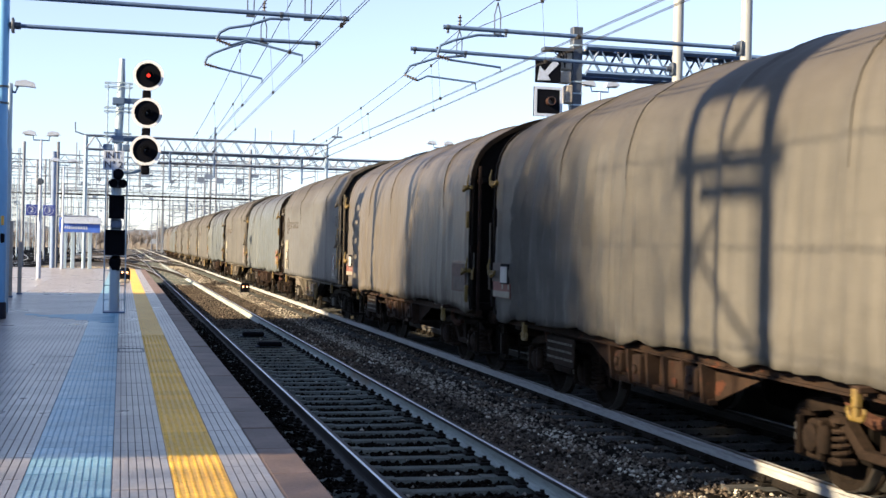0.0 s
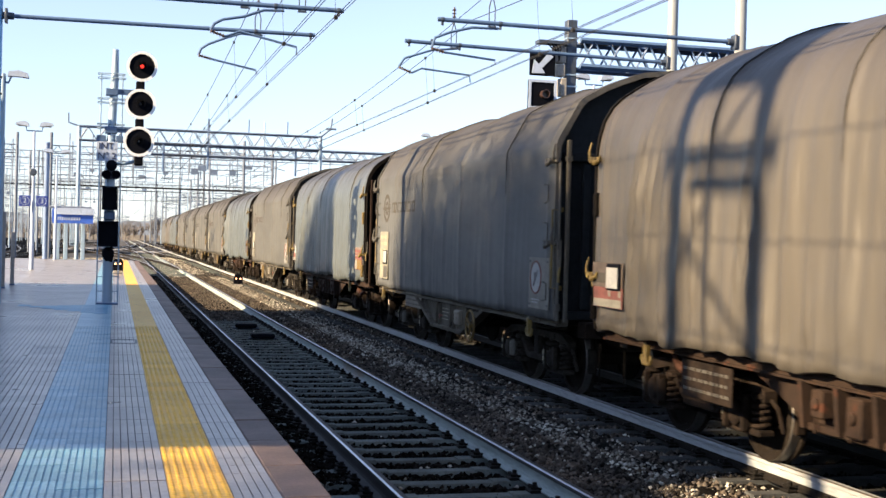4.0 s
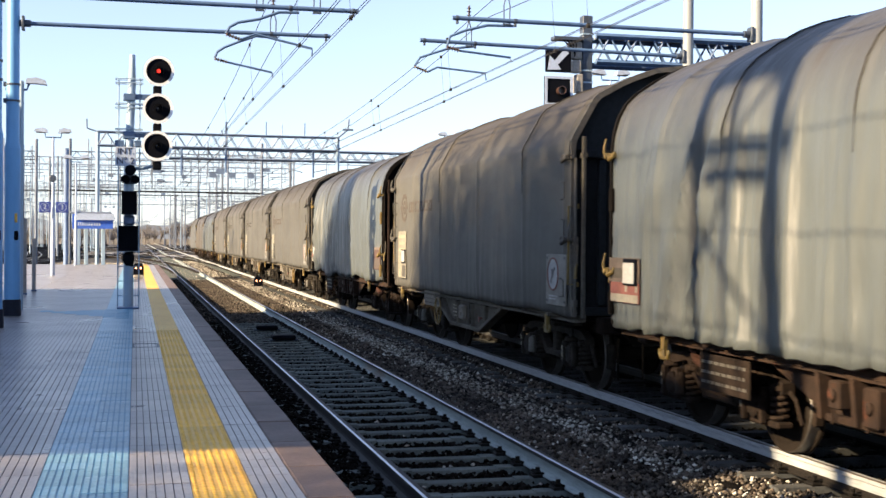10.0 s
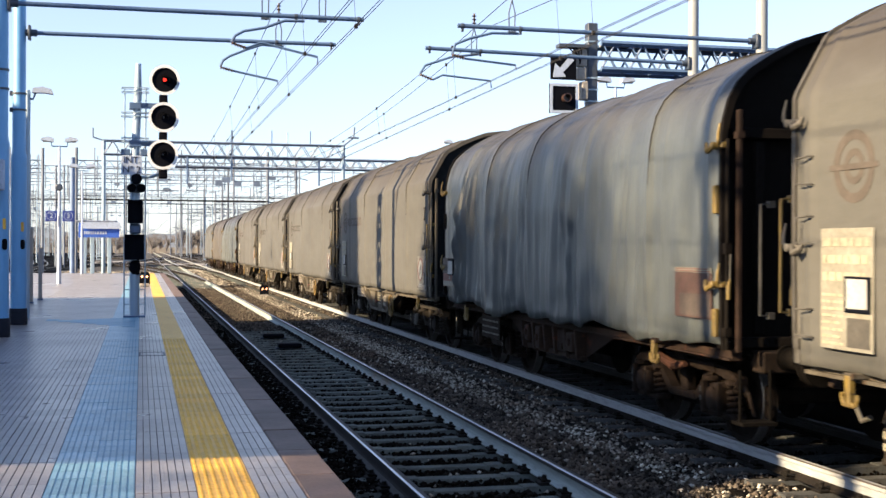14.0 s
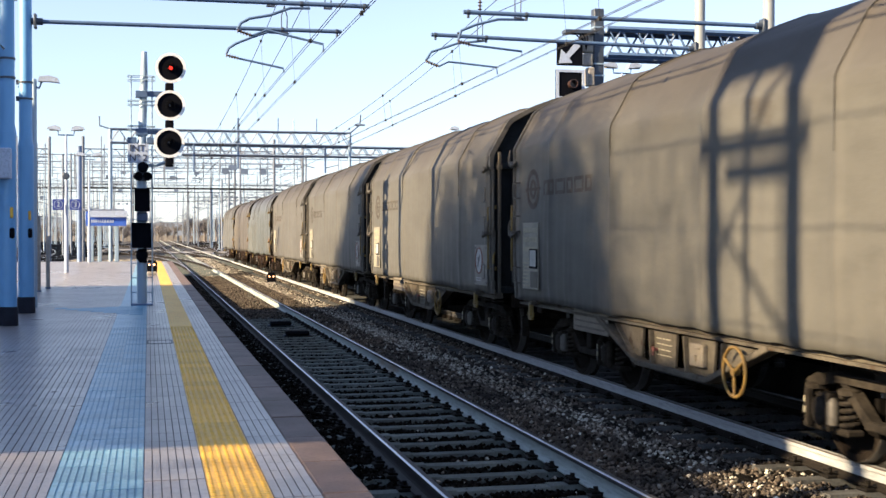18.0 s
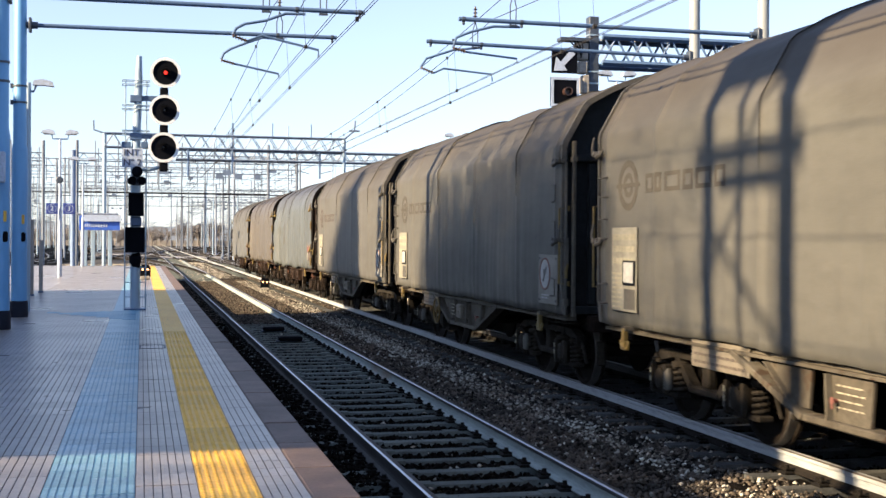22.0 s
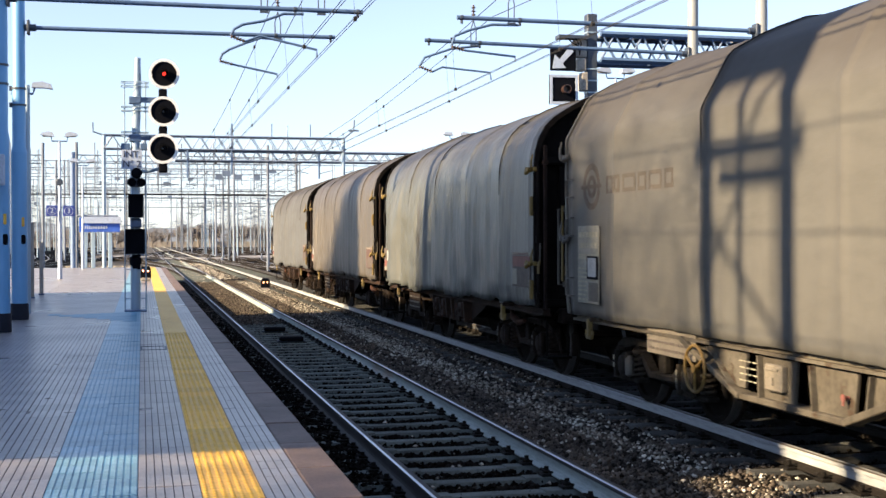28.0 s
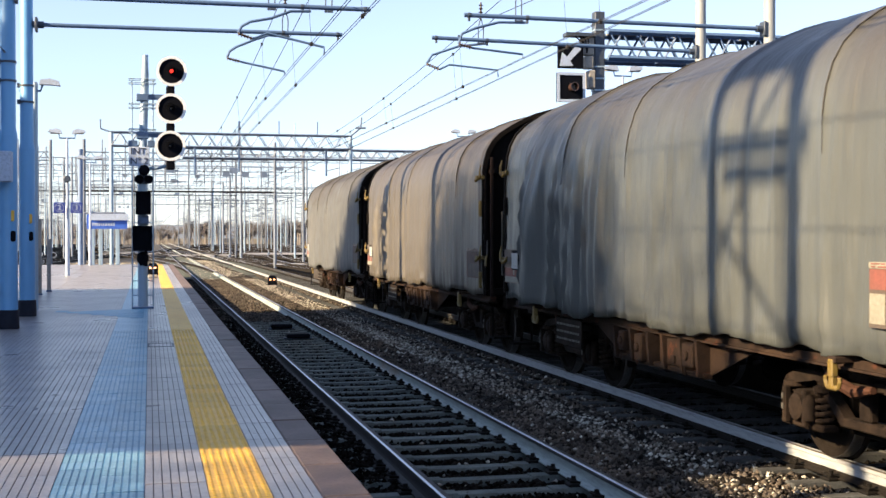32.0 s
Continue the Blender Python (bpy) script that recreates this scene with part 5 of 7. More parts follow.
def ends(th, kind):
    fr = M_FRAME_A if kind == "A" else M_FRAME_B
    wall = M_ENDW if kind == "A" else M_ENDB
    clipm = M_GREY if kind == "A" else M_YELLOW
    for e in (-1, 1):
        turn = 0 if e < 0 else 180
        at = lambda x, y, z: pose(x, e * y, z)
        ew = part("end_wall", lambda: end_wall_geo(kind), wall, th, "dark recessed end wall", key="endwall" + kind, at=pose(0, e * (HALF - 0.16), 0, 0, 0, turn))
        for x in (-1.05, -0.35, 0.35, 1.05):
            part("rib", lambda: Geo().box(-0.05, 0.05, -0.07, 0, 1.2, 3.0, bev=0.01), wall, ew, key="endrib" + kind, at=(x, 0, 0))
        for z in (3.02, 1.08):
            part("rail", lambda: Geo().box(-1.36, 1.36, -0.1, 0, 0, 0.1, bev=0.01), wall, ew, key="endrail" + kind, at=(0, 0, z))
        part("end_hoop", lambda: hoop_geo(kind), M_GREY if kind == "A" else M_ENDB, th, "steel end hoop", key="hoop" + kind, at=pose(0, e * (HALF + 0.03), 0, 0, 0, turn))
        part("headstock", lambda: Geo().box(-1.12, 1.12, -0.12, 0.12, 0.86, 1.06, bev=0.015), M_BOGIE_B, th, key="headstock", at=(0, e * (HALF + 0.0), 0))
        for s in (-1, 1):
            part("corner_post", lambda: Geo().box(-0.022, 0.022, -0.03, 0.03, 1.06, 3.26, bev=0.008).box(-0.032, 0.032, -0.045, 0.045, 3.0, 3.06), M_POST_A if kind == "A" else M_POST_B, th, "upright end post", key="post" + kind, at=(s * 1.38, e * (HALF + 0.14), 0))

            def buffer():
                g = Geo()
                g.lathe((0, 0, 1.0), (0, -1, 0), [(0, 0.12), (0.04, 0.12), (0.04, 0.1), (0.3, 0.1), (0.3, 0.07), (0.5, 0.07), (0.5, 0.2), (0.53, 0.21), (0.56, 0.15)], 20)
                return g
            part("buffer", buffer, M_DARK, th, smooth=True, key="buffer", at=pose(s * 0.875, e * (HALF + 0.1), 0, 0, 0, turn))
            for z in ((3.02, 2.02) if kind == "A" else (2.95, 1.68)):
                part("latch", latch_geo, clipm, th, "yellow tarpaulin latch" if kind == "B" else "grey tarpaulin latch", key="latch" + kind, at=pose(s * 1.5, e * (HALF - 0.02), z, 0, 0, 0 if s < 0 else 180) @ Matrix.Diagonal((1, -e * s, 1, 1)))
            for z in ((2.62, 2.15, 1.42) if kind == "A" else (2.45, 1.32)):
                if kind == "A":
                    part("handle", handle_geo, M_GREY, th, "bent handle loop", key="handleA", at=pose(s * 1.495, e * (HALF - 0.2), z, 0, 0, 0 if s < 0 else 180) @ Matrix.Diagonal((1, -e * s, 1, 1)))
                else:
                    part("handle", lambda: Geo().box(-0.045, 0.0, -0.035, 0.035, -0.13, 0.13, bev=0.008).box(-0.05, -0.045, -0.02, 0.02, -0.11, 0.11), M_YELLOW if e < 0 else M_ENDB, th, "locking bracket", key="handleB%d" % e, at=pose(s * 1.49, e * (HALF - 0.06), z, 0, 0, 0 if s < 0 else 180))
            if kind == "B":
                part("step", lambda: Geo().box(-0.17, 0.17, -0.1, 0.13, 0.4, 0.43).tube([(-0.15, 0, 0.42), (-0.15, 0, 0.9)], 0.014, 6).tube([(0.15, 0, 0.42), (0.15, 0, 0.9)], 0.014, 6), M_DARK, th, key="step", at=(s * 1.2, e * (HALF + 0.12), 0))
            hy = 4.5 if kind == "A" else 3.85
            part("rope_hook", hook_geo, M_YELLOW, th, "yellow rope hook", key="hook", at=pose(s * 1.5, e * hy, 0.9))
            part("hook_bracket", lambda: Geo().box(-0.1, 0.2, -0.06, 0.06, 0, 0.05, bev=0.008), fr, th, key="hookbr" + kind, at=pose(s * 1.42, e * hy, 1.03, 0, 0, 0 if s < 0 else 180))
            if kind == "A":
                gx, gy, lo, hi, gm, tint = (1.53, 0.02, 1.47, 2.42, M_YELLOW, "yellow") if e < 0 else (1.44, 0.32, 1.47, 2.42, M_YELLOW, "yellow")
            else:
                gx, gy, lo, hi, gm, tint = (1.25, 0.3, 1.4, 2.4, M_GREY, "grey") if e < 0 else (1.44, 0.1, 1.72, 2.26, M_YELLOW, "yellow")
            part("grab_rail", lambda: Geo().tube([(0.1, 0, lo), (0, 0, lo), (0, 0, hi), (0.1, 0, hi)], 0.015, 7).box(0.07, 0.13, -0.03, 0.03, lo - 0.03, lo + 0.03).box(0.07, 0.13, -0.03, 0.03, hi - 0.03, hi + 0.03), gm, th, tint + " grab rail", True, key="grab%s%d" % (kind, e), at=pose(s * gx, e * (HALF + gy), 0, 0, 0, 0 if s < 0 else 180))
            part("lever", lambda: lever_geo(), [M_GREY, M_YELLOW], th, "yellow-tipped locking lever", True, key="lever", at=(s * 1.44, e * (HALF + 0.1), 0))
            part("lock_bar", lambda: Geo().tube([(0, 0, 1.08), (0, 0, 3.0)], 0.02, 8).box(-0.03, 0.03, -0.03, 0.05, 1.95, 2.05).box(-0.03, 0.03, -0.03, 0.05, 1.2, 1.28), M_GREY if kind == "A" else M_ENDB, th, key="lockbar" + kind, at=(s * 1.46, e * (HALF + (0.07 if e < 0 else -0.03)), 0))
        part("coupling", lambda: Geo().box(-0.05, 0.05, -0.5, 0, 0.96, 1.06, bev=0.02).tube([(0, -0.25, 0.98), (0.03, -0.35, 0.7), (-0.03, -0.45, 0.6)], 0.03, 7).ring((0, -0.5, 0.98), (1, 0, 0), 0.08, 0.025, 14, 6), M_DARK, th, key="coupling", at=pose(0, e * HALF, 0, 0, 0, turn))
        for hx in (-0.3, 0.3):
            part("brake_hose", lambda: Geo().tube([(0, 0, 0.95), (0, -0.18, 0.85), (0, -0.3, 0.6), (0, -0.42, 0.45), (0, -0.56, 0.5)], 0.025, 7), M_GREY, th, smooth=True, key="hose", at=pose(hx, e * HALF, 0, 0, 0, turn))


def boards_a(th, on):
    pl = part("text_board", plate_a_geo, M_PLATE, th, "pale data board with lines of print", key="boardA", at=(on(4.55, 1.7, 0.36, 0.46), 4.55, 1.7))
    tagged(part("print", lambda: bars(Geo(), -0.013, -0.32, 0.32, 0.03, 0.42, 3, 0.5, 3), M_PRINT, pl, key="bprint"), kind="stuff")
    tagged(part("small_print", lambda: bars(Geo(), -0.013, 0.03, 0.33, -0.44, -0.02, 8, 0.4, 5), M_PRINT, pl, key="bsprint"), kind="stuff")
    part("card_holder", lambda: Geo().box(-0.03, -0.012, -0.34, -0.0, -0.17, 0.1, bev=0.006), M_BLACK, pl, "black card holder", key="holder")
    part("card", lambda: Geo().box(-0.034, -0.028, -0.31, -0.04, -0.14, 0.08), M_CARD, pl, "white paper card", key="card")
    part("lower_card", lambda: Geo().box(-0.016, -0.012, -0.33, -0.02, -0.43, -0.21), M_GREY, pl, key="card2")
    pl = part("warning_board", lambda: Geo().box(-0.012, 0, -0.38, 0.38, -0.32, 0.32, bev=0.004), M_WARN, th, "pale warning plate with a white disc in a red ring", key="warnA", at=(on(-4.83, 1.51, 0.38, 0.32), -4.83, 1.51))
    part("disc", lambda: Geo().lathe((-0.012, 0.1, 0.07), (-1, 0, 0), [(0, 0.19), (0.003, 0.19)], 32), M_CARD, pl, "white disc", key="warndisc")
    part("ring", lambda: Geo().ring((-0.014, 0.1, 0.07), (1, 0, 0), 0.2, 0.012, 32, 5), M_REDP, pl, key="warnring")
    part("pictogram", lambda: Geo().prism([(0.02, 0.14), (0.05, 0.17), (0.2, -0.02), (0.17, -0.05)], -0.019, -0.0155, "x").box(-0.019, -0.0155, 0.09, 0.16, 0.06, 0.13), M_INKP, pl, key="pict")
    tagged(part("print", lambda: bars(Geo(), -0.013, -0.05, 0.25, -0.26, -0.19, 2, 0.5, 6), M_CARD, pl, key="warnprint"), kind="stuff")
    for y, z in ((-0.33, 0.27), (0.33, 0.27), (-0.33, -0.27), (0.33, -0.27)):
        part("bolt", lambda: Geo().lathe((-0.012, 0, 0), (-1, 0, 0), [(0, 0.018), (0.008, 0.014)], 8), M_INKP, pl, key="bolt", at=(0, y, z))


def boards_b(th, on, style="print"):
    pl = part("label_panel", lambda: Geo().box(-0.01, 0, -0.42, 0.42, -0.02, 0.24), M_FADED, th, "faded brown label panel", key="panelB", at=(on(4.86, 1.58, 0.42, 0.24), 4.86, 1.58))
    h = part("card_holder", lambda: Geo().box(-0.03, -0.01, -0.38, -0.02, -0.05, 0.23, bev=0.006), M_BLACK, pl, "black card holder", key="holderB")
    part("card", lambda: Geo().box(-0.034, -0.028, -0.33, -0.03, -0.03, 0.19), M_CARD, h, "white paper card", key="cardB")
    part("dark_field", lambda: Geo().box(-0.013, -0.01, 0.05, 0.38, 0.02, 0.13), M_LOGO_D, pl, key="fieldB")
    st = part("label_strip", lambda: Geo().box(-0.01, 0, -0.42, 0.38, -0.24, -0.025), M_REDP, pl, "faded red strip with a pale stripe", key="stripB")
    tagged(part("print", lambda: Geo().box(-0.013, -0.01, -0.4, 0.37, -0.235, -0.15).box(-0.013, -0.01, -0.38, -0.32, -0.12, -0.05).box(-0.013, -0.01, -0.1, -0.04, -0.12, -0.05), M_PLATE, st, key="stripprint"), kind="stuff")
    lab, kindof = {"tall": (M_REDP, "dusty red label with pale print"), "strip": (M_FADED, "brown label with a red and white heading"), "print": (M_RUSTL, "worn brown label with a pale heading")}[style]
    pl = part("label_panel", lambda: Geo().box(-0.008, 0, -0.41, 0.41, -0.23, 0.2), lab, th, kindof, key="labelB" + style, at=(on(-4.77, 1.57, 0.41, 0.24), -4.77, 1.57))
    part("heading", lambda: Geo().box(-0.011, -0.0, -0.41, 0.41, 0.203, 0.25), M_PLATE, pl, "white heading strip", key="labhead" + style)
    tagged(part("print", lambda: bars(Geo(), -0.0115, -0.38, 0.38, 0.205, 0.248, 2, 0.45, 13), M_REDP, pl, key="labprint" + style), kind="stuff")
    if style == "tall":
        part("disc", lambda: Geo().lathe((-0.008, 0.24, -0.12), (-1, 0, 0), [(0, 0.12), (0.003, 0.12)], 24), M_PLATE, pl, "white disc", key="labdisc")
        part("lower_field", lambda: Geo().box(-0.0105, -0.008, -0.38, 0.1, -0.22, -0.02), M_OCHRE, pl, "worn orange field", key="labfield")
        tagged(part("arrow_print", lambda: bars(Geo(), -0.008, -0.15, 0.35, 0.03, 0.16, 2, 0.3, 23), M_PLATE, pl, key="labarrow"), kind="stuff")
    elif style == "strip":
        part("red_field", lambda: Geo().box(-0.0105, -0.008, -0.4, 0.4, 0.05, 0.198), M_REDP, pl, "faded red field", key="labred")
        part("white_label", lambda: Geo().box(-0.012, -0.008, 0.2, 0.4, -0.2, 0.02), M_PLATE, pl, "small white label", key="labwhite")
    else:
        part("worn_field", lambda: Geo().box(-0.0105, -0.008, -0.38, 0.3, -0.21, 0.0), M_FADED, pl, key="labworn")


WHEELSETS, WAGONS = [], []
MAKEUP = [("B", "tan", None), ("B", "brown", None), ("A", "grey", M_LOGO_D), ("B", "ash", None), ("A", "dark", M_LOGO_R), ("B", "ash", None), ("A", "dark", M_LOGO_R),
          ("A", "dark", M_LOGO_D), ("A", "dark", M_LOGO_D), ("A", "tan", M_LOGO_R), ("B", "slate", None), ("B", "brown", None), ("B", "grey", None)]
COLOUR = {"grey": "grey", "tan": "tan", "brown": "dark brown", "slate": "slate-grey wrinkled", "ash": "ash-grey wrinkled", "dark": "dusky grey"}
for i, (kind, tone, logo) in enumerate(MAKEUP):
    under = "rusty underframe" if kind == "B" else "dusty grey underframe and yellow handwheel"
    th = thing("freight_wagon", "covered coil wagon, %s tarpaulin, %s" % (COLOUR[tone], under), "freight wagon", "wagons of the train")
    y0 = HEAD + PITCH * (i - 0.5)
    th.location = (TRACKS["track_2"], y0, 0)
    WAGONS.append((th, y0))
    hood = hood_geo(kind, i + 1, tone in ("slate", "ash"))
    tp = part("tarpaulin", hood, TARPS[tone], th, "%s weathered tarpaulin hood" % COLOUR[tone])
    tp.data.shade_smooth()
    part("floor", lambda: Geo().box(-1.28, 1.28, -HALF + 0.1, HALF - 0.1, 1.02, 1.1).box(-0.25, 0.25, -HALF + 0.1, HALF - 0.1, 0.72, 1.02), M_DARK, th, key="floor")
    under_a(th, -1.6 if i in (2, 6, 7) else 1.68) if kind == "A" else under_b(th)
    ends(th, kind)
    (boards_a if kind == "A" else boards_b)(th, lambda y, z, w, h: min(surface(hood, y + a * w, z + b * h) for a in (-1, -0.5, 0, 0.5, 1) for b in (-1, -0.5, 0, 0.5, 1)) - 0.006, *([{3: "tall", 10: "strip"}.get(i, "print")] if kind == "B" else []))
    for y in SEAMS[kind]:
        part("seam", seam_geo(hood, y), M_SEAM, th, "dark welt over a hoop", True)
    if logo:
        emblem(th, logo, hood)
    for y in ((-3.45, 3.45) if kind == "A" else (-3.55, 3.55)):
        WHEELSETS += bogie(th, y, kind)


def travelled(t):
    for (a, p), (b, q) in zip(TRAVEL, TRAVEL[1:]):
        if t <= b:
            return p + (q - p) * (t - a) / (b - a)
    return TRAVEL[-1][1]


def motions():
    for th, y0 in WAGONS:
        walk(th, [(t, pose(TRACKS["track_2"], y0 - s, 0)) for t, s in TRAVEL])
    steps = [i * 0.1667 for i in range(192)] + [32.0]
    rolled = [(t, math.degrees(travelled(t) / 0.46)) for t in steps]
    for w in WHEELSETS:
        x, y, z = w.location
        walk(w, [(t, pose(x, y, z, a, 0, 0)) for t, a in rolled])

# ---- portals, lamps, signs and the yard beyond ----
def lattice(g, a, b, h, panels, chord=0.045, web=0.025, depth=0.0):
    """A plane truss from a to b, h high, added to g."""
    a, b = Vector(a), Vector(b)
    up = Vector((0, 0, h))
    for off in ((0,) if not depth else (-depth / 2, depth / 2)):
        o = Vector((0, off, 0)) if abs((b - a).x) > abs((b - a).y) else Vector((off, 0, 0))
        g.tube([a + o, b + o], chord, 4)
        g.tube([a + o + up, b + o + up], chord, 4)
        for i in range(panels):
            p = a + (b - a) * i / panels + o
            q = a + (b - a) * (i + 1) / panels + o
            m = (p + q) / 2
            g.tube([p, m + up], web, 4)
            g.tube([m + up, q], web, 4)
    return g


def portal(x0, x1, y, z0, z1, panels, label, tall=0.0, legs=(True, True), depth=0.0, ground=-0.4):
    th = thing("portal_gantry", label, "gantry", "overhead line gantries", at=(0, y, 0))
    part("beam", lattice(Geo(), (x0, 0, z0), (x1, 0, z0), z1 - z0, panels, 0.05 if y < 80 else 0.04, 0.024, depth=depth), M_TRUSS if y < 80 else M_YARD, th, "lattice beam")
    for x, on in zip((x0, x1), legs):
        if on:
            g = Geo()
            g.tube([(x, 0, ground if x > 1.3 or y > PLAT_END else PLAT_Z), (x, 0, z1 + tall)], 0.11, 8)
            part("leg", g, M_POLE if y < 80 else M_YARD, th, "tubular leg", smooth=True)
    return th


gan = portal(-2.03, 11.3, 72, 7.05, 7.8, 14, "blue-grey lattice portal over the tracks at the platform end", depth=0.7)
for pts, r in (([(-2.03, 0, 7.8), (-2.6, 0, 7.98), (-2.62, 0, 8.5)], 0.045), ([(11.3, 0, 7.8), (11.9, 0, 8.3), (11.95, 0, 8.9)], 0.05), ([(11.6, 0, 8.3), (12.2, 0, 8.3)], 0.06)):
    part("earth_wire_arm", Geo().tube(pts, r, 6), M_TRUSS, gan)
for x, z0, z1 in ((4.95, 5.7, 8.55), (7.2, 7.8, 8.6), (9.4, 7.8, 8.6), (2.5, 5.5, 7.1), (9.9, 5.5, 7.1)):
    g = Geo()
    g.tube([(x, 0, z0), (x, 0, z1)], 0.06 if z0 < 7 else 0.03, 8)
    part("drop_post", g, M_STEEL, gan)
g = Geo()
lattice(g, (2.0, 0, 6.88), (20.0, 0, 6.88), 0.6, 20, 0.07, 0.03, depth=0.6)
lg = thing("portal_gantry", "second blue-grey lattice beam behind the portal", "gantry", "overhead line gantries", at=(0, 79, 0))
part("beam", g, M_TRUSS, lg, "lattice beam")
for x in (12.4, 19.9):
    g = Geo()
    g.tube([(x, 0, -0.63), (x, 0, 7.6)], 0.11, 8)
    part("leg", g, M_POLE, lg, "tubular leg", smooth=True)

# signal column with lattice arm beyond the train
col = thing("signal_gantry", "dark column and lattice bridge with a square signal and arrow board", "gantry", at=(0, 36, 0))
g = Geo()
g.box(13.04, 13.35, -0.16, 0.16, -0.4, 8.78, bev=0.02)
part("column", g, M_STEEL_D, col)
for z in (6.4, 6.75, 7.1, 8.2, 8.5):
    g = Geo()
    g.box(13.02, 13.37, -0.18, 0.18, z, z + 0.04)
    part("band", g, M_POLE, col)
g = Geo()
lattice(g, (13.35, 0, 7.35), (24.0, 0, 7.35), 0.78, 12, 0.09, 0.035, depth=0.9)
for i in range(12):
    x = 13.4 + i * 0.88
    g.tube([(x, -0.45, 7.35), (x, 0.45, 7.35)], 0.03, 4)
    g.tube([(x + 0.44, -0.45, 7.35), (x, -0.45, 8.13)], 0.03, 4)
part("lattice_bridge", g, M_STEEL, col)
for i in range(9):
    g = Geo()
    g.box(13.6 + i * 1.1, 14.55 + i * 1.1, -0.4, 0.45, 8.16, 8.2)
    part("walkway_board", g, M_CONC, col)
g = Geo()
g.box(24.0, 24.3, -0.16, 0.16, -0.4, 8.5)
part("far_column", g, M_STEEL_D, col)
g = Geo()
g.box(12.1, 13.04, -0.3, 0.1, 8.0, 8.1)
part("shelf", g, M_STEEL_D, col)
for x0, x1, y0, z0, z1 in ((12.62, 13.0, -0.2, 7.45, 7.98), (12.7, 12.98, -0.22, 7.05, 7.42), (12.82, 13.03, -0.25, 6.45, 7.0)):
    g = Geo()
    g.box(x0, x1, y0, 0.1, z0, z1, bev=0.03)
    part("cabinet", g, M_CONC, col, "pale equipment cabinet")
for k in range(4):
    g = Geo()
    g.tube([(12.4 + k * 0.12, -0.22, 8.0), (12.5 + k * 0.1, -0.26, 7.88), (12.75, -0.24, 7.75 - k * 0.08)], 0.02, 6)
    part("cable", g, M_BLACK, col)
g = Geo()
g.box(11.82, 12.62, -0.3, -0.24, 7.02, 7.78, bev=0.01)
ab = part("arrow_board", g, M_BLACK, col, "black board with a white arrow")
g = Geo()
g.prism([(11.88, 7.08), (12.3, 7.1), (12.2, 7.24), (12.55, 7.6), (12.4, 7.72), (12.1, 7.36), (11.95, 7.5)], -0.315, -0.302)
part("arrow", g, M_WHITE, ab, "white arrow pointing down")
g = Geo()
g.box(11.8, 12.68, -0.3, -0.2, 6.02, 6.9, bev=0.01)
sq = part("square_signal", g, M_BLACK, col, "black square signal with white border")
g = Geo()
for a, b, c, d in ((11.8, 12.68, 6.82, 6.9), (11.8, 12.68, 6.02, 6.1), (11.8, 11.88, 6.1, 6.82), (12.6, 12.68, 6.1, 6.82)):
    g.box(a, b, -0.32, -0.302, c, d)
part("white_border", g, M_WHITE, sq)
g = Geo()
g.lathe((12.27, -0.3, 6.46), (0, -1, 0), [(0, 0.12), (0.25, 0.13), (0.25, 0.11), (0.05, 0.1)], 20)
part("hood", g, M_INSUL, sq, "brown lamp hood", smooth=True)


def twin_lamp(x, y, z, top, s=0.55):
    th = thing("street_lamp", "slim pale platform lamp with two shallow heads", "lamp", "platform lamps", at=(x, y, 0))
    g = Geo()
    g.tube([(0, 0, z), (0, 0, 3.1), (0, 0, 3.15), (0, 0, top)], [0.085, 0.075, 0.05, 0.04], 12)
    part("post", g, M_WHITE, th, smooth=True)
    g = Geo()
    g.tube([(-s * 0.55, 0, top + 0.2), (-s * 0.5, 0, top), (s * 0.5, 0, top), (s * 0.55, 0, top + 0.2)], 0.025, 6)
    part("yoke", g, M_STEEL, th, smooth=True)
    for k in (-1, 1):
        g = Geo()
        g.prism([(k * 0.18, top + 0.16), (k * 0.22, top + 0.3), (k * 0.4, top + 0.36), (k * 0.64, top + 0.3), (k * 0.68, top + 0.22), (k * 0.5, top + 0.2)], -0.13, 0.13)
        hd = part("lamp_head", g, M_WHITE, th, "white lamp head")
        g = Geo()
        g.box(min(k * 0.28, k * 0.6), max(k * 0.28, k * 0.6), -0.1, 0.1, top + 0.16, top + 0.2)
        part("diffuser", g, M_CONC, hd)
    return th


l1 = twin_lamp(-3.0, 49.4, PLAT_Z, 5.72)
g = Geo()
g.lathe((0, -0.1, 4.17), (0, -1, 0), [(0, 0.1), (0.2, 0.14), (0.24, 0.1)], 14)
part("loudspeaker", g, M_STEEL_D, l1, "round loudspeaker", smooth=True)
twin_lamp(-2.95, 67, PLAT_Z, 5.82)
twin_lamp(15.54, 40, -0.4, 7.42, 0.6)
twin_lamp(15.5, 62, -0.4, 7.1, 0.6)
g = None
for x, txt in ((-3.27, "2"), (-2.66, "3")):
    th = thing("platform_sign", "square blue platform number sign hung on the lamp post", "sign", "platform number signs", at=(x, 49.2, 3.1))
    g = Geo()
    g.box(-0.21, 0.21, -0.03, 0.03, -0.2, 0.2, bev=0.008)
    pn = part("panel", g, M_NAVY, th)
    g = Geo()
    g.ring((0, -0.032, 0), (0, 1, 0), 0.155, 0.008, 24, 5)
    part("white_ring", g, M_WHITE, pn)
    words(txt, 0.26, 0, -0.036, 0, M_WHITE, pn, bold=0.002)
    g = Geo()
    g.box(-0.1, 0.1, 0.0, 0.05, 0.1, 0.13)
    part("bracket", g, M_STEEL, th)

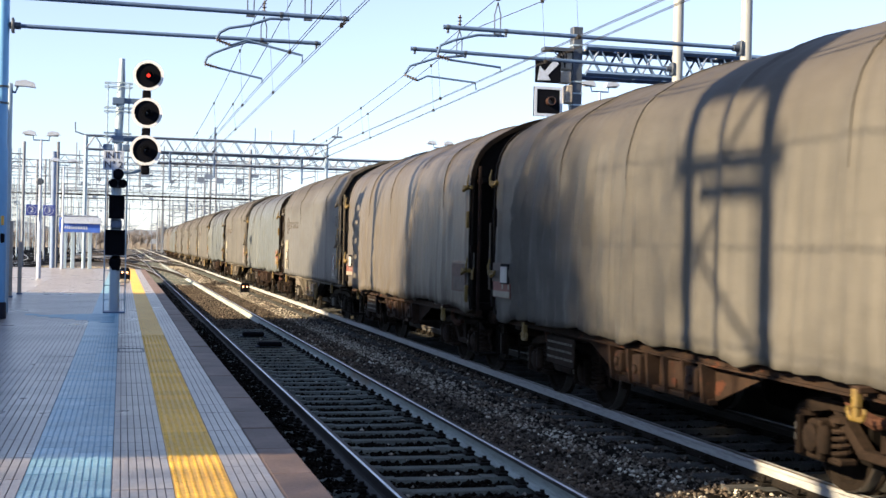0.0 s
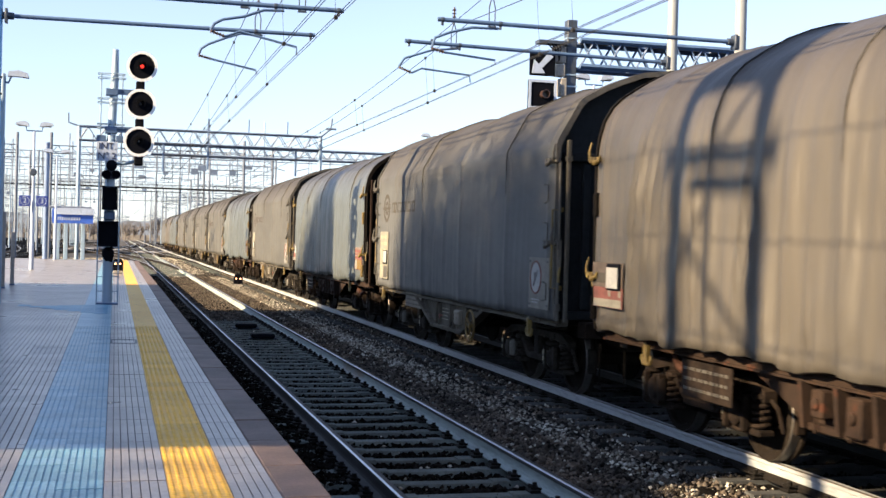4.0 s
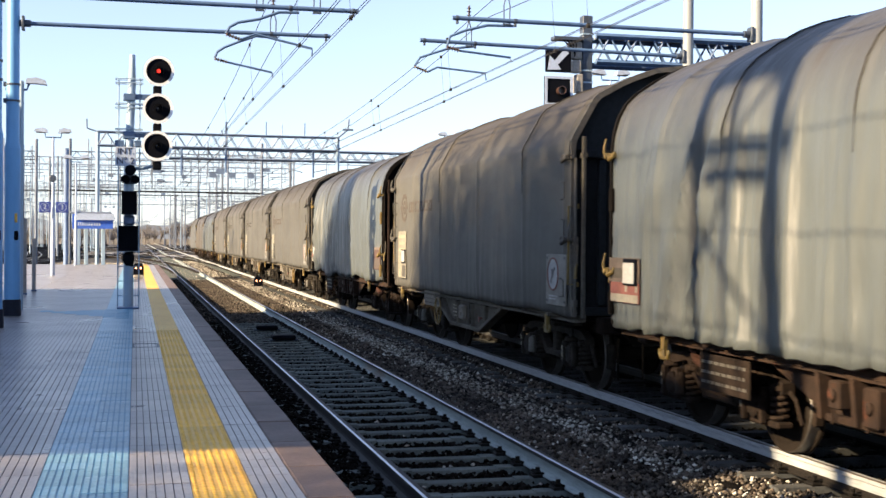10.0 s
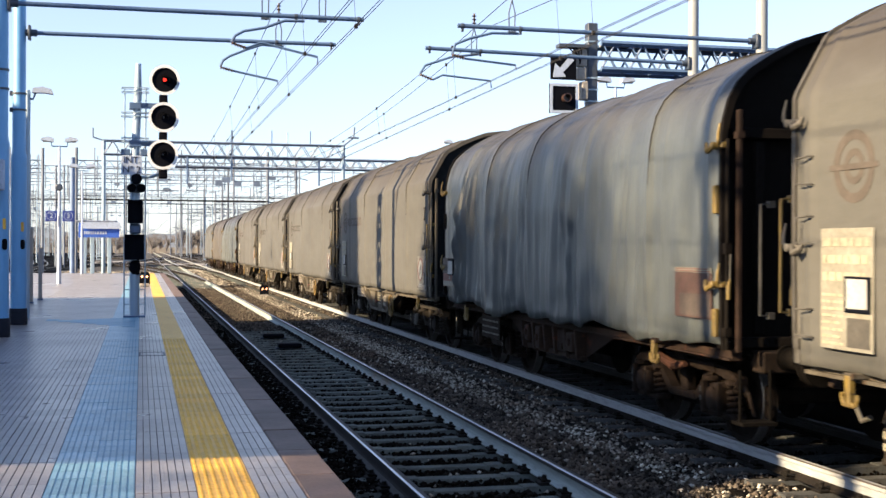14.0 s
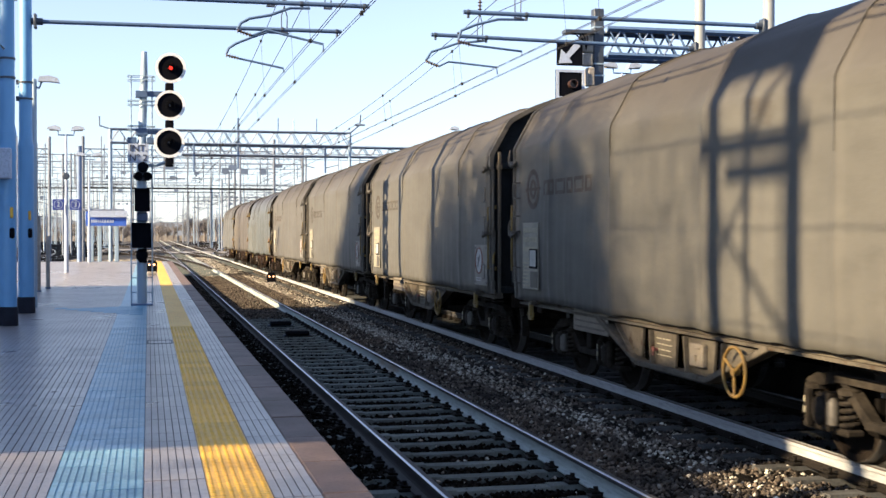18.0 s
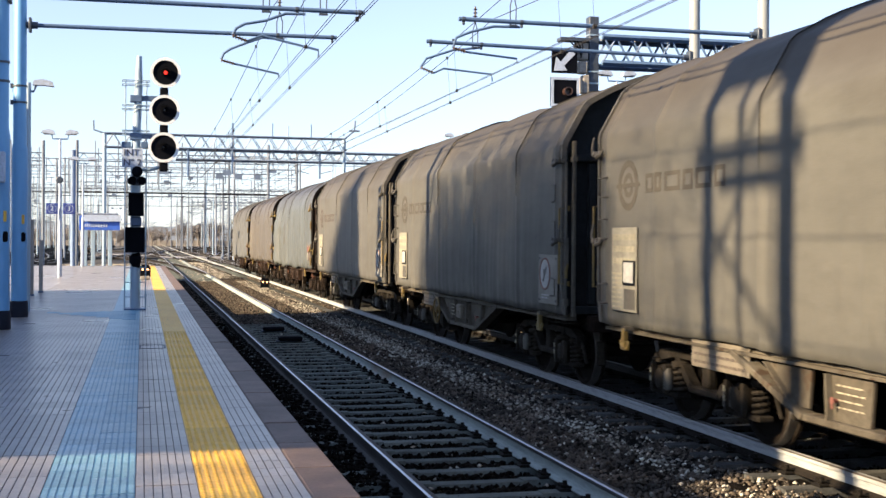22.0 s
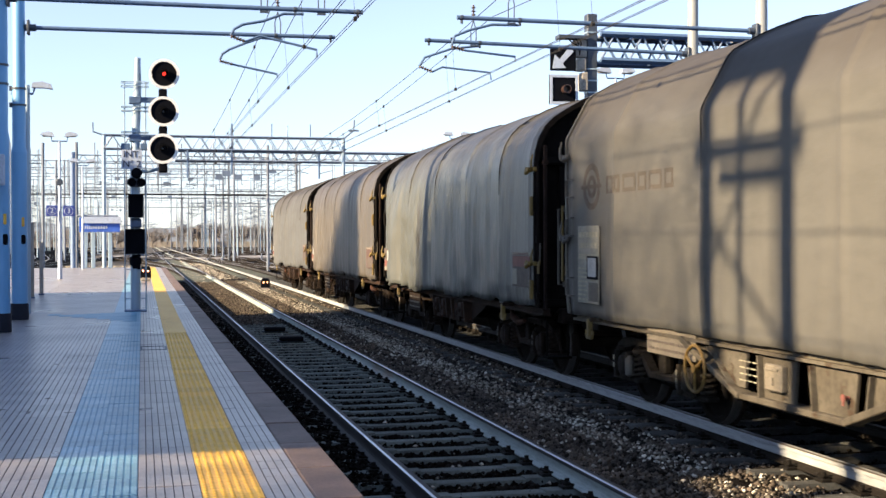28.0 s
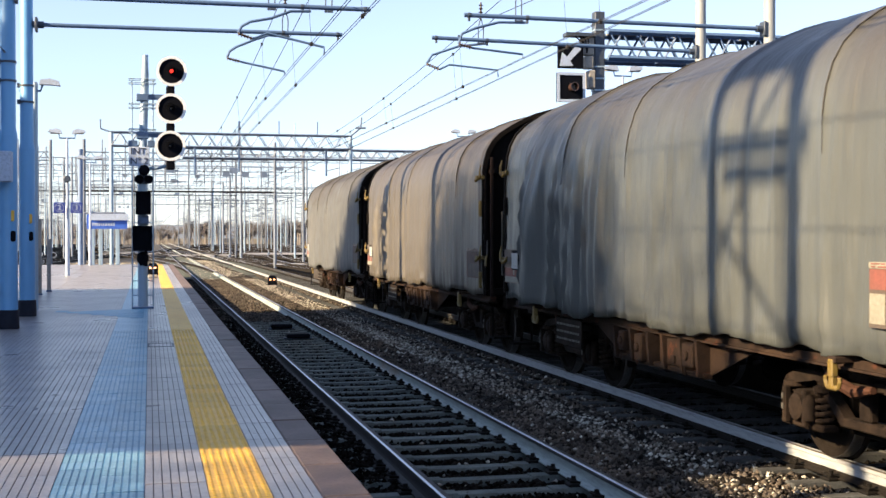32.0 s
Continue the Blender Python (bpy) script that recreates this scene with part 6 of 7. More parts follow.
lm = thing("wall_lamp", "small lamp on an arm fixed to the mast", "lamp", at=(-2.18, 26.0, 0))
g = Geo()
g.tube([(0, 0, PLAT_Z), (0, 0, 5.05)], 0.05, 10)
part("post", g, M_POLE, lm, smooth=True)
g = Geo()
g.tube([(-0.3, 0, 4.88), (0.1, 0, 4.88), (0.14, 0, 5.0)], 0.022, 6)
part("arm", g, M_STEEL, lm)
g = Geo()
g.prism([(0.08, 5.0), (0.1, 5.09), (0.28, 5.12), (0.45, 5.07), (0.48, 4.98), (0.3, 5.0)], -0.1, 0.1)
part("lamp_head", g, M_WHITE, lm, "white lamp head")
for x, y, top, w in ((-2.67, 33.0, 2.45, 0.045), (-2.6, 35.0, 1.95, 0.05)):
    th = thing("marker_post", "slim grey concrete marker post on the platform", "post", "marker posts", at=(x, y, PLAT_Z))
    g = Geo()
    g.box(-w, w, -w, w, 0, top - PLAT_Z, bev=0.01)
    part("shaft", g, M_CONC, th)
    g = Geo()
    g.box(-w - 0.02, w + 0.02, -w - 0.02, w + 0.02, 0, 0.04, bev=0.008)
    part("foot_plate", g, M_STEEL, th)
th = thing("notice_box", "pale box strapped to the mast", "box", at=(-2.2, 20.7, 3.1))
g = Geo()
g.box(-0.17, 0.12, -0.1, 0.1, -0.24, 0.24, bev=0.015)
part("case", g, M_WHITE, th)
g = Geo()
g.box(-0.1, 0.1, 0.1, 0.14, -0.2, 0.2)
part("strap", g, M_STEEL, th)

# blue mast, shelter with a name board at the platform's end
th = thing("sign_mast", "slim blue steel mast at the platform end", "mast", at=(-3.5, 68.5, 0))
g = Geo()
g.tube([(0, 0, PLAT_Z), (0, 0, 6.6)], 0.13, 10)
part("tube", g, mat("mast_blue", (0.16, 0.24, 0.42), 0.5), th, smooth=True)
sh = thing("shelter", "open white shelter with a blue name board", "shelter", at=(0, 67.5, 0))
g = Geo()
g.box(-3.25, -1.2, -0.5, 0.9, 3.2, 3.3, bev=0.03)
part("roof", g, M_YARD, sh)
g = Geo()
g.box(-2.9, -1.05, -0.66, -0.6, 2.86, 3.2, bev=0.01)
part("fascia", g, M_WHITE, sh, "white fascia beam")
g = Geo()
g.box(-3.12, -1.1, -0.55, -0.51, 2.42, 3.16)
nb = part("name_board", g, M_BLUE, sh, "blue board with a pale line of print")
g = Geo()
rnd = random.Random(4)
x = -2.85
while x < -1.7:
    w = rnd.uniform(0.06, 0.11)
    g.box(x, x + w, -0.558, -0.552, 2.58, 2.74)
    x += w + 0.035
part("print", g, M_WHITE, nb)
for x in (-2.85, -2.45, -1.6):
    g = Geo()
    g.box(x - 0.1, x + 0.1, -0.05, 0.2, PLAT_Z, 3.17, bev=0.02)
    part("pillar", g, M_POLE, sh)


def yard_mast(x, y, h, arm):
    """A line mast with a two-tube cantilever, as seen far off in the yard."""
    th = thing("yard_mast", "pale steel line mast with a bracket in the yard", "mast", "yard masts", at=(x, y, -0.5))
    part("tube", lambda: Geo().tube([(0, 0, 0), (0, 0, h)], [0.09, 0.055], 7), M_YARD if arm > 0 else M_POLE, th, key="ymast%g%d" % (h, arm))
    part("bracket", lambda: Geo().tube([(0, 0, 6.3), (3.0, 0, 6.5)], 0.045, 5).tube([(0, 0, 7.6), (2.6, 0, 6.5)], 0.03, 4).tube([(2.6, 0, 6.5), (1.4, 0, 5.9), (2.8, 0, 5.7)], 0.03, 4), M_YARD, th, key="yarm", at=pose(0, 0, 0, 0, 0, 0 if arm > 0 else 180))
    return th


rnd = random.Random(11)
for i, y in enumerate((128, 146, 160, 172, 184, 196, 208, 222, 238, 255, 272, 292, 315, 340, 370, 400)):
    left = rnd.choice((9.0, 9.0, -8.5)) if y < 170 else rnd.choice((-36, -24, -12, -2, 9.0))
    right = left + rnd.uniform(12, 28)
    zb = 6.4 + (y - 120) * 0.012 + rnd.uniform(0, 3.6)
    pt = portal(left, right, y, zb, zb + rnd.choice((0.45, 0.6, 0.8)), int((right - left) / 1.2), "lattice portal spanning some of the yard tracks", tall=rnd.uniform(0.2, 2.0))
    n = int((right - left) / 3.0)
    for k in range(1, n):
        x = left + (right - left) * k / n + rnd.uniform(-0.9, 0.9)
        g = Geo()
        g.tube([(x, 0, zb - rnd.uniform(0.6, 2.2)), (x, 0, zb + rnd.choice((0.7, 1.9)))], 0.05, 5)
        part("drop_post", g, M_YARD, pt)
        g = Geo()
        g.tube([(x, 0, zb - 0.5), (x + rnd.choice((-1.4, 1.4)), 0, zb - 0.85)], 0.04, 4)
        part("bracket", g, M_YARD, pt)
        if rnd.random() < 0.2:
            g = Geo()
            g.box(x - 0.35, x + 0.35, -0.1, 0.1, zb - 0.85, zb - 0.45)
            part("sign_box", g, M_TRUSS, pt)
# nearer portals of the station throat, with hanging boards
for left, right, y, zb, hh, boxes in ((-4.5, 9.0, 93, 7.5, 0.55, (1.5, 6.0)), (-9.0, 13.0, 109, 8.0, 0.6, (6.4, 8.0, 9.6)), (-34.0, -7.0, 96, 7.6, 0.6, (-26, -22, -15)), (-38.0, -8.6, 118, 8.3, 0.6, (-30, -19, -12)),
                                      (-8.6, 9.0, 136, 8.6, 0.7, (-4.0, 2.5)), (-40.0, -8.6, 150, 9.6, 0.7, (-33, -21)), (-8.6, 20.0, 164, 10.4, 0.7, (-3, 6)), (-8.6, 9.0, 190, 9.0, 0.6, (-4, 4)), (-44.0, -9.0, 182, 8.2, 0.6, (-30,))):
    pt = portal(left, right, y, zb, zb + hh, int((right - left) / 0.9), "grey lattice portal over the station throat", tall=0.9)
    for k in range(int((right - left) / 2.2)):
        x = left + 1.0 + k * 2.2 + rnd.uniform(-0.5, 0.5)
        g = Geo()
        g.tube([(x, 0, zb - rnd.uniform(0.9, 2.3)), (x, 0, zb + hh + rnd.choice((0.1, 0.9)))], 0.045, 5)
        part("drop_post", g, M_YARD, pt)
        g = Geo()
        g.tube([(x - 1.0, 0, zb - 0.75), (x + 0.9, 0, zb - 0.7)], 0.035, 4)
        g.tube([(x + 0.3, 0, zb - 1.5), (x + 0.9, 0, zb - 1.4)], 0.03, 4)
        part("bracket", g, M_YARD, pt)
    for x in boxes:
        g = Geo()
        g.box(x - 0.3, x + 0.3, -0.1, 0.1, zb - 0.85, zb - 0.45)
        part("sign_box", g, M_TRUSS, pt)
    if left > -10:
        g = Geo()
        g.tube([(left, -0.3, zb - 2.2), (right, -0.3, zb - 2.2)], 0.04, 5)
        part("span_wire", g, M_WIRE, pt)
rnd = random.Random(3)
for k in range(230):
    y = 118 + 320 * rnd.random() ** 0.9
    lane = rnd.choice((-40, -36.5, -33, -29, -25, -21, -16.5, -12.4, -7.0, 0.6, 9.2, 13.5, 17.8, 22, 26.5, 31, 36, 41, 46, 51))
    if 0 < lane < 1 and y < 220:
        continue
    yard_mast(lane + rnd.uniform(-0.2, 0.2), y, rnd.choice((8.6, 9.6, 11.5, 13.5)), rnd.choice((-1, 1)))
for x in (-28, -23.5, -19, -14.5, -9.4, 11.2, 15.6, 20, 24.4, 28.8, 33.2):
    th = thing("yard_track", "rusty yard track seen far off", "railway track", "yard tracks", kind="structure", at=(x, 0, -0.25))
    g = Geo()
    g.box(-1.5, 1.5, 20 if x > 8 else -12, 420, -0.3, -0.14)
    part("ballast_bed", g, M_BALLAST, th)
    for s in (-1, 1):
        part("rail", lambda: rail_geo(-12, 420), [M_RAIL_FOOT, M_RAIL_TOP, M_RAIL_FOOT, M_RAIL_FOOT], th, key="railyard", at=(s * 0.7525, 0, 0.04))
    th2 = thing("overhead_line", "thin overhead wires above the yard", "overhead wire", "overhead lines")
    g = Geo()
    g.tube([(x, 92, 5.2), (x, 420, 5.2)], 0.014, 4)
    part("contact_wire", g, M_WIRE, th2)
    g = Geo()
    g.tube([(x, 92, 6.4), (x, 420, 6.4)], 0.014, 4)
    part("messenger_wire", g, M_WIRE, th2)


# ladder of crossing tracks at the throat
def curved_track(pts, label):
    th = thing("turnout_track", label, "railway track", "turnouts", kind="structure")
    for s in (-1, 1):
        g = Geo()
        n = len(pts)
        for i in range(n - 1):
            (xa, ya), (xb, yb) = pts[i], pts[i + 1]
            d = Vector((xb - xa, yb - ya, 0)).normalized()
            o = Vector((d.y, -d.x, 0)) * s * 0.7525
            q = Vector((d.y, -d.x, 0)) * 0.035
            a, b = Vector((xa, ya, 0)) + o, Vector((xb, yb, 0)) + o
            vs = [a - q, a + q, b + q, b - q]
            g.slot = 0
            g.add([v + Vector((0, 0, -0.17)) for v in vs] + [v + Vector((0, 0, 0.004)) for v in vs], [(0, 1, 5, 4), (2, 3, 7, 6), (1, 2, 6, 5), (3, 0, 4, 7)])
            g.slot = 1
            g.add([v + Vector((0, 0, 0.004)) for v in vs], [(0, 1, 2, 3)])
        part("rail", g, [M_RAIL_FOOT, M_RAIL_TOP], th)


def s_curve(x0, y0, x1, y1, n=16):
    return [(x0 + (x1 - x0) * (3 * t * t - 2 * t ** 3), y0 + (y1 - y0) * t) for t in [i / n for i in range(n + 1)]]


for a in ((2.98, 76, -9.4, 230), (6.635, 92, 2.98, 180), (11.2, 60, 6.635, 150), (6.635, 110, 15.6, 250), (2.98, 130, -14.5, 330), (11.2, 95, 20, 230), (-9.4, 78, 2.98, 220), (-14.5, 84, -9.4, 190),
          (-9.4, 110, -19, 260), (-23.5, 80, -14.5, 190), (11.2, 130, 2.98, 260), (15.6, 84, 6.635, 210), (-14.5, 140, -2, 300), (-28, 90, -19, 200), (2.98, 190, 15.6, 330)):
    curved_track(s_curve(*a), "curved rails of a yard turnout")

# pale colour that stands in for sunlight on the yard ballast
M_LIT_GRAVEL = mat("lit_gravel", (0.36, 0.37, 0.39), 0.85, col2=(0.09, 0.09, 0.092), scale=0.22, fine=3, bump=0.2)
# distance: pale wall, low buildings, bare trees, hills
sheet("yard_ballast", -40, 60, 74, 520, -0.6, mat("pale_yard_gravel", (0.06, 0.062, 0.068), 0.95, col2=(0.018, 0.0185, 0.021), scale=0.35, fine=2.5, bump=0.5, dist=0.05), "pale gravel between the yard tracks", "ground")
# bright sheets painted in where sunlit ballast shows between the tracks
for x0, x1, y0, y1 in ((2.0, 9.5, 142, 156), (11.5, 21, 150, 170), (-6, 1.5, 160, 176), (14, 26, 118, 124), (-24, -12, 128, 136), (8.5, 12, 96, 101)):
    sheet("yard_path", x0, x1, y0, y1, -0.09, M_LIT_GRAVEL, "pale patch painted as sunlit ballast between the yard tracks", "path")
th = thing("boundary_wall", "long pale concrete boundary wall beyond the yard", "wall", at=(0, 0, 0))
for i in range(30):
    y = 120 + i * 8.0
    part("panel", lambda: Geo().box(-0.1, 0.1, 0.05, 7.95, -0.6, 2.2), M_CONC, th, key="wallpanel", at=(40 + i * 0.9, y, 0))
# added fence whose pale panels stand in for haze along the horizon
th = thing("horizon_fence", "pale fence added at the yard's end for the hazy horizon", "fence", at=(0, 450, 0))
for i in range(34):
    part("panel", lambda: Geo().box(0.05, 4.95, -0.1, 0.1, -0.65, 1.5), M_CONC, th, key="fencepanel", at=(-85 + i * 5.0, (i % 2) * 0.15, 0))
rnd = random.Random(8)
M_FAR_WALL = mat("far_render", (0.3, 0.276, 0.24), 0.9, scale=0.3, fine=3)
M_FAR_WIN = mat("far_window", (0.08, 0.09, 0.1), 0.2, bump=0)
M_FAR_ROOF = mat("far_roof", (0.18, 0.12, 0.096), 0.9, scale=0.5, fine=6)
for x, y, w, h in ((62, 330, 18, 6), (-62, 420, 22, 6), (96, 420, 20, 8)):
    th = thing("far_building", "pale low building far beyond the yard", "building", "far buildings", at=(x, y, -0.6))
    g = Geo()
    g.box(-w / 2, w / 2, 0, 12, 0, h)
    part("wall", g, M_FAR_WALL, th)
    g = Geo()
    g.prism([(-w / 2 - 0.5, h), (w / 2 + 0.5, h), (w / 2 - 3, h + 1.8), (-w / 2 + 3, h + 1.8)], -0.5, 12.5)
    part("roof", g, M_FAR_ROOF, th)
    for k in range(int(w / 3.2)):
        for f in range(int(h / 3.2)):
            part("window", lambda: Geo().box(-0.6, 0.6, -0.03, 0.1, 0, 1.5), M_FAR_WIN, th, key="farwin", at=(-w / 2 + 1.8 + k * 3.2, 0, 1.0 + f * 3.1))
# twig colour lifted to a pale grey that holds the distance haze
M_TWIG = mat("hazed_twigs", (0.2, 0.19, 0.19), 0.95, col2=(0.14, 0.13, 0.13), scale=2, fine=8, bump=0)


def bare_tree_geo(seed):
    r = random.Random(seed)
    g = Geo()

    def limb(p, d, ln, rad, lev):
        q = p + d * ln
        g.tube([p, (p + q) / 2 + Vector((r.uniform(-1, 1), r.uniform(-1, 1), 0)) * ln * 0.05, q], [rad, rad * 0.85, rad * 0.65], 4, False)
        if lev == 0:
            return
        for _ in range(4 if lev > 1 else 5):
            e = (d + Vector((r.uniform(-1, 1), r.uniform(-1, 1), r.uniform(-0.2, 0.7))) * 0.75).normalized()
            limb(p + d * ln * r.uniform(0.45, 1.0), e, ln * r.uniform(0.5, 0.75), rad * 0.5, lev - 1)
    limb(Vector((0, 0, 0)), Vector((0, 0, 1)), 3.6, 0.22, 4)
    return g


def thicket_tree_geo(seed):
    """A close-twigged winter tree, broad as it is high."""
    r = random.Random(seed)
    g = Geo()

    def limb(p, d, ln, rad, lev):
        q = p + d * ln
        g.tube([p, (p + q) / 2 + Vector((r.uniform(-1, 1), r.uniform(-1, 1), 0)) * ln * 0.06, q], [rad, rad * 0.85, rad * 0.65], 3, False)
        if lev:
            for _ in range(5):
                e = (d + Vector((r.uniform(-1, 1), r.uniform(-1, 1), r.uniform(-0.3, 0.6))) * 0.95).normalized()
                limb(p + d * ln * r.uniform(0.3, 1.0), e, ln * r.uniform(0.5, 0.78), max(0.035, rad * 0.55), lev - 1)
    limb(Vector((0, 0, 0)), Vector((0, 0, 1)), 3.2, 0.24, 4)
    return g


for k in range(150):
    y = rnd.uniform(405, 450)
    x = y * math.tan(radians(rnd.uniform(-9, 14)))
    big = rnd.uniform(0.75, 1.05) + (0.35 if x > 12 else 0.0)
    th = thing("tree", "bare tree in the close row beyond the yard, paled for haze", "tree", "far trees", at=pose(x, y, -0.6, 0, 0, rnd.uniform(0, 360)))
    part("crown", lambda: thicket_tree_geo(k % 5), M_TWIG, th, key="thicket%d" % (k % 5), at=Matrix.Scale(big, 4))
for k in range(80):
    x = rnd.uniform(-120, 170)
    y = rnd.uniform(430, 640)
    th = thing("tree", "bare winter tree on the far edge of the yard", "tree", "far trees", at=pose(x, y, -0.6, 0, 0, rnd.uniform(0, 360)))
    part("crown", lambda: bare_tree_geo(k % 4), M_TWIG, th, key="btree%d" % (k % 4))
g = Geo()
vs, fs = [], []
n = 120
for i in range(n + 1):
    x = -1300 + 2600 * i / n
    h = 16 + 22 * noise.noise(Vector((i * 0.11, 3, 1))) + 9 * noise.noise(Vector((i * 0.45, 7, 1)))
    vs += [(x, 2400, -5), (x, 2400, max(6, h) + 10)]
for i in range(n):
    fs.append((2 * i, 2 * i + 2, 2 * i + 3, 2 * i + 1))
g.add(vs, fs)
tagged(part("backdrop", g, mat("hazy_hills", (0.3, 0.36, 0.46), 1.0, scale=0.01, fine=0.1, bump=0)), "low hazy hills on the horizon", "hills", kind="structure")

# unseen lattice frame added to shade the wagons: two legs, crossarm and bracing
lat = thing("lattice_mast", "unseen two-legged lattice frame added for its shadow on the wagons", "mast", at=(-11.5, 5.926, 4.611))
for y, w in ((-0.74, 0.115), (0.74, 0.095)):
    g = Geo()
    g.box(-0.08, 0.08, y - w, y + w, 3.04, 9.6, bev=0.01)
    part("leg", g, M_STEEL, lat)
for z0, z1, w0, w1 in ((6.4, 6.5, -1.0, 1.0), (6.15, 6.25, -0.7, 0.5)):
    g = Geo()
    g.box(-0.1, 0.1, w0, w1, z0, z1, bev=0.01)
    part("crossarm", g, M_STEEL, lat)
for y in (-0.96, 0.96):
    g = Geo()
    g.tube([(0, y, 6.25), (0, y, 6.7)], 0.03, 6)
    part("arm_insulator", g, M_INSUL, lat)
for pts, r in (([(0, 0.72, 5.8), (0, -0.72, 4.72)], 0.035), ([(0, 0.72, 5.35), (0, 0.15, 6.0)], 0.032), ([(0, 0.08, 4.3), (0, 0.1, 5.6), (0, 0.06, 7.4)], [0.03, 0.05, 0.07]), ([(0, -0.52, 4.0), (0, -0.52, 6.4)], 0.022),
               ([(0, 0.72, 6.9), (0, 0.6, 7.15), (0, 0.35, 7.28)], 0.05), ([(0, -0.25, 7.28), (0, -0.5, 7.15), (0, -0.72, 6.9)], 0.05), ([(0, 0.0, 6.5), (0, -0.5, 7.1), (0, -0.72, 7.3)], 0.035)):
    g = Geo()
    g.tube(pts, r, 8)
    part("brace", g, M_STEEL, lat)
g = Geo()
g.box(-0.07, 0.07, -0.74, 0.74, 7.14, 8.9, bev=0.01)
part("head_frame", g, M_STEEL, lat)
# cables added out of view to draw faint shadow lines on the train
for z in (6.6, 5.75, 4.9):
    th = thing("shadow_cable", "unseen thin cable added for its shadow line on the hoods", "cable", "feeder cables")
    g = Geo()
    g.tube([(-2.3, -25, z + 0.1), (-2.3, -8, z - 0.05), (-2.3, 8.3, z), (-2.2, 20.84, z)], 0.007, 6)
    part("strand", g, M_WIRE, th, smooth=True)
    g = Geo()
    g.lathe((-2.2, 20.64, z), (0, 1, 0), [(0, 0.012), (0.05, 0.02), (0.1, 0.012), (0.15, 0.02), (0.2, 0.012)], 10)
    part("insulator", g, M_INSUL, th, smooth=True)

# unseen building, and below a roof, added out of view to shade the tracks
M_PLASTER = mat("blocker_plaster", (0.2, 0.215, 0.24), 0.9, scale=0.6, fine=8, bump=0.1)
st = thing("shade_building", "unseen plastered building added to shade the tracks", "building", at=(0, 0, -0.6))
for y0, y1, h in ((5.7, 17.5, 10.6), (17.5, 28.3, 10.75)):
    g = Geo()
    g.box(-22, -14, y0, y1 - 0.01, 0, h)
    wl_ = part("wall", g, M_PLASTER, st)
    g = Geo()
    g.box(-22.3, -13.8, y0 + 0.02, y1 - 0.03, h, h + 0.15)
    part("roof", g, M_FAR_ROOF, wl_)
    for f in range(3):
        part("window", lambda: Geo().box(-0.02, 0.06, -0.5, 0.5, 0, 1.7), M_FAR_WIN, wl_, key="stwin", at=(-13.99, (y0 + y1) / 2, 2.0 + f * 3.1))
M_BARK = mat("tree_bark", (0.14, 0.10, 0.075), 0.95, scale=4, fine=20, bump=0.4)
M_LEAF = mat("evergreen_leaf", (0.05, 0.08, 0.03), 0.8, col2=(0.035, 0.06, 0.025), scale=2, fine=10, bump=0)


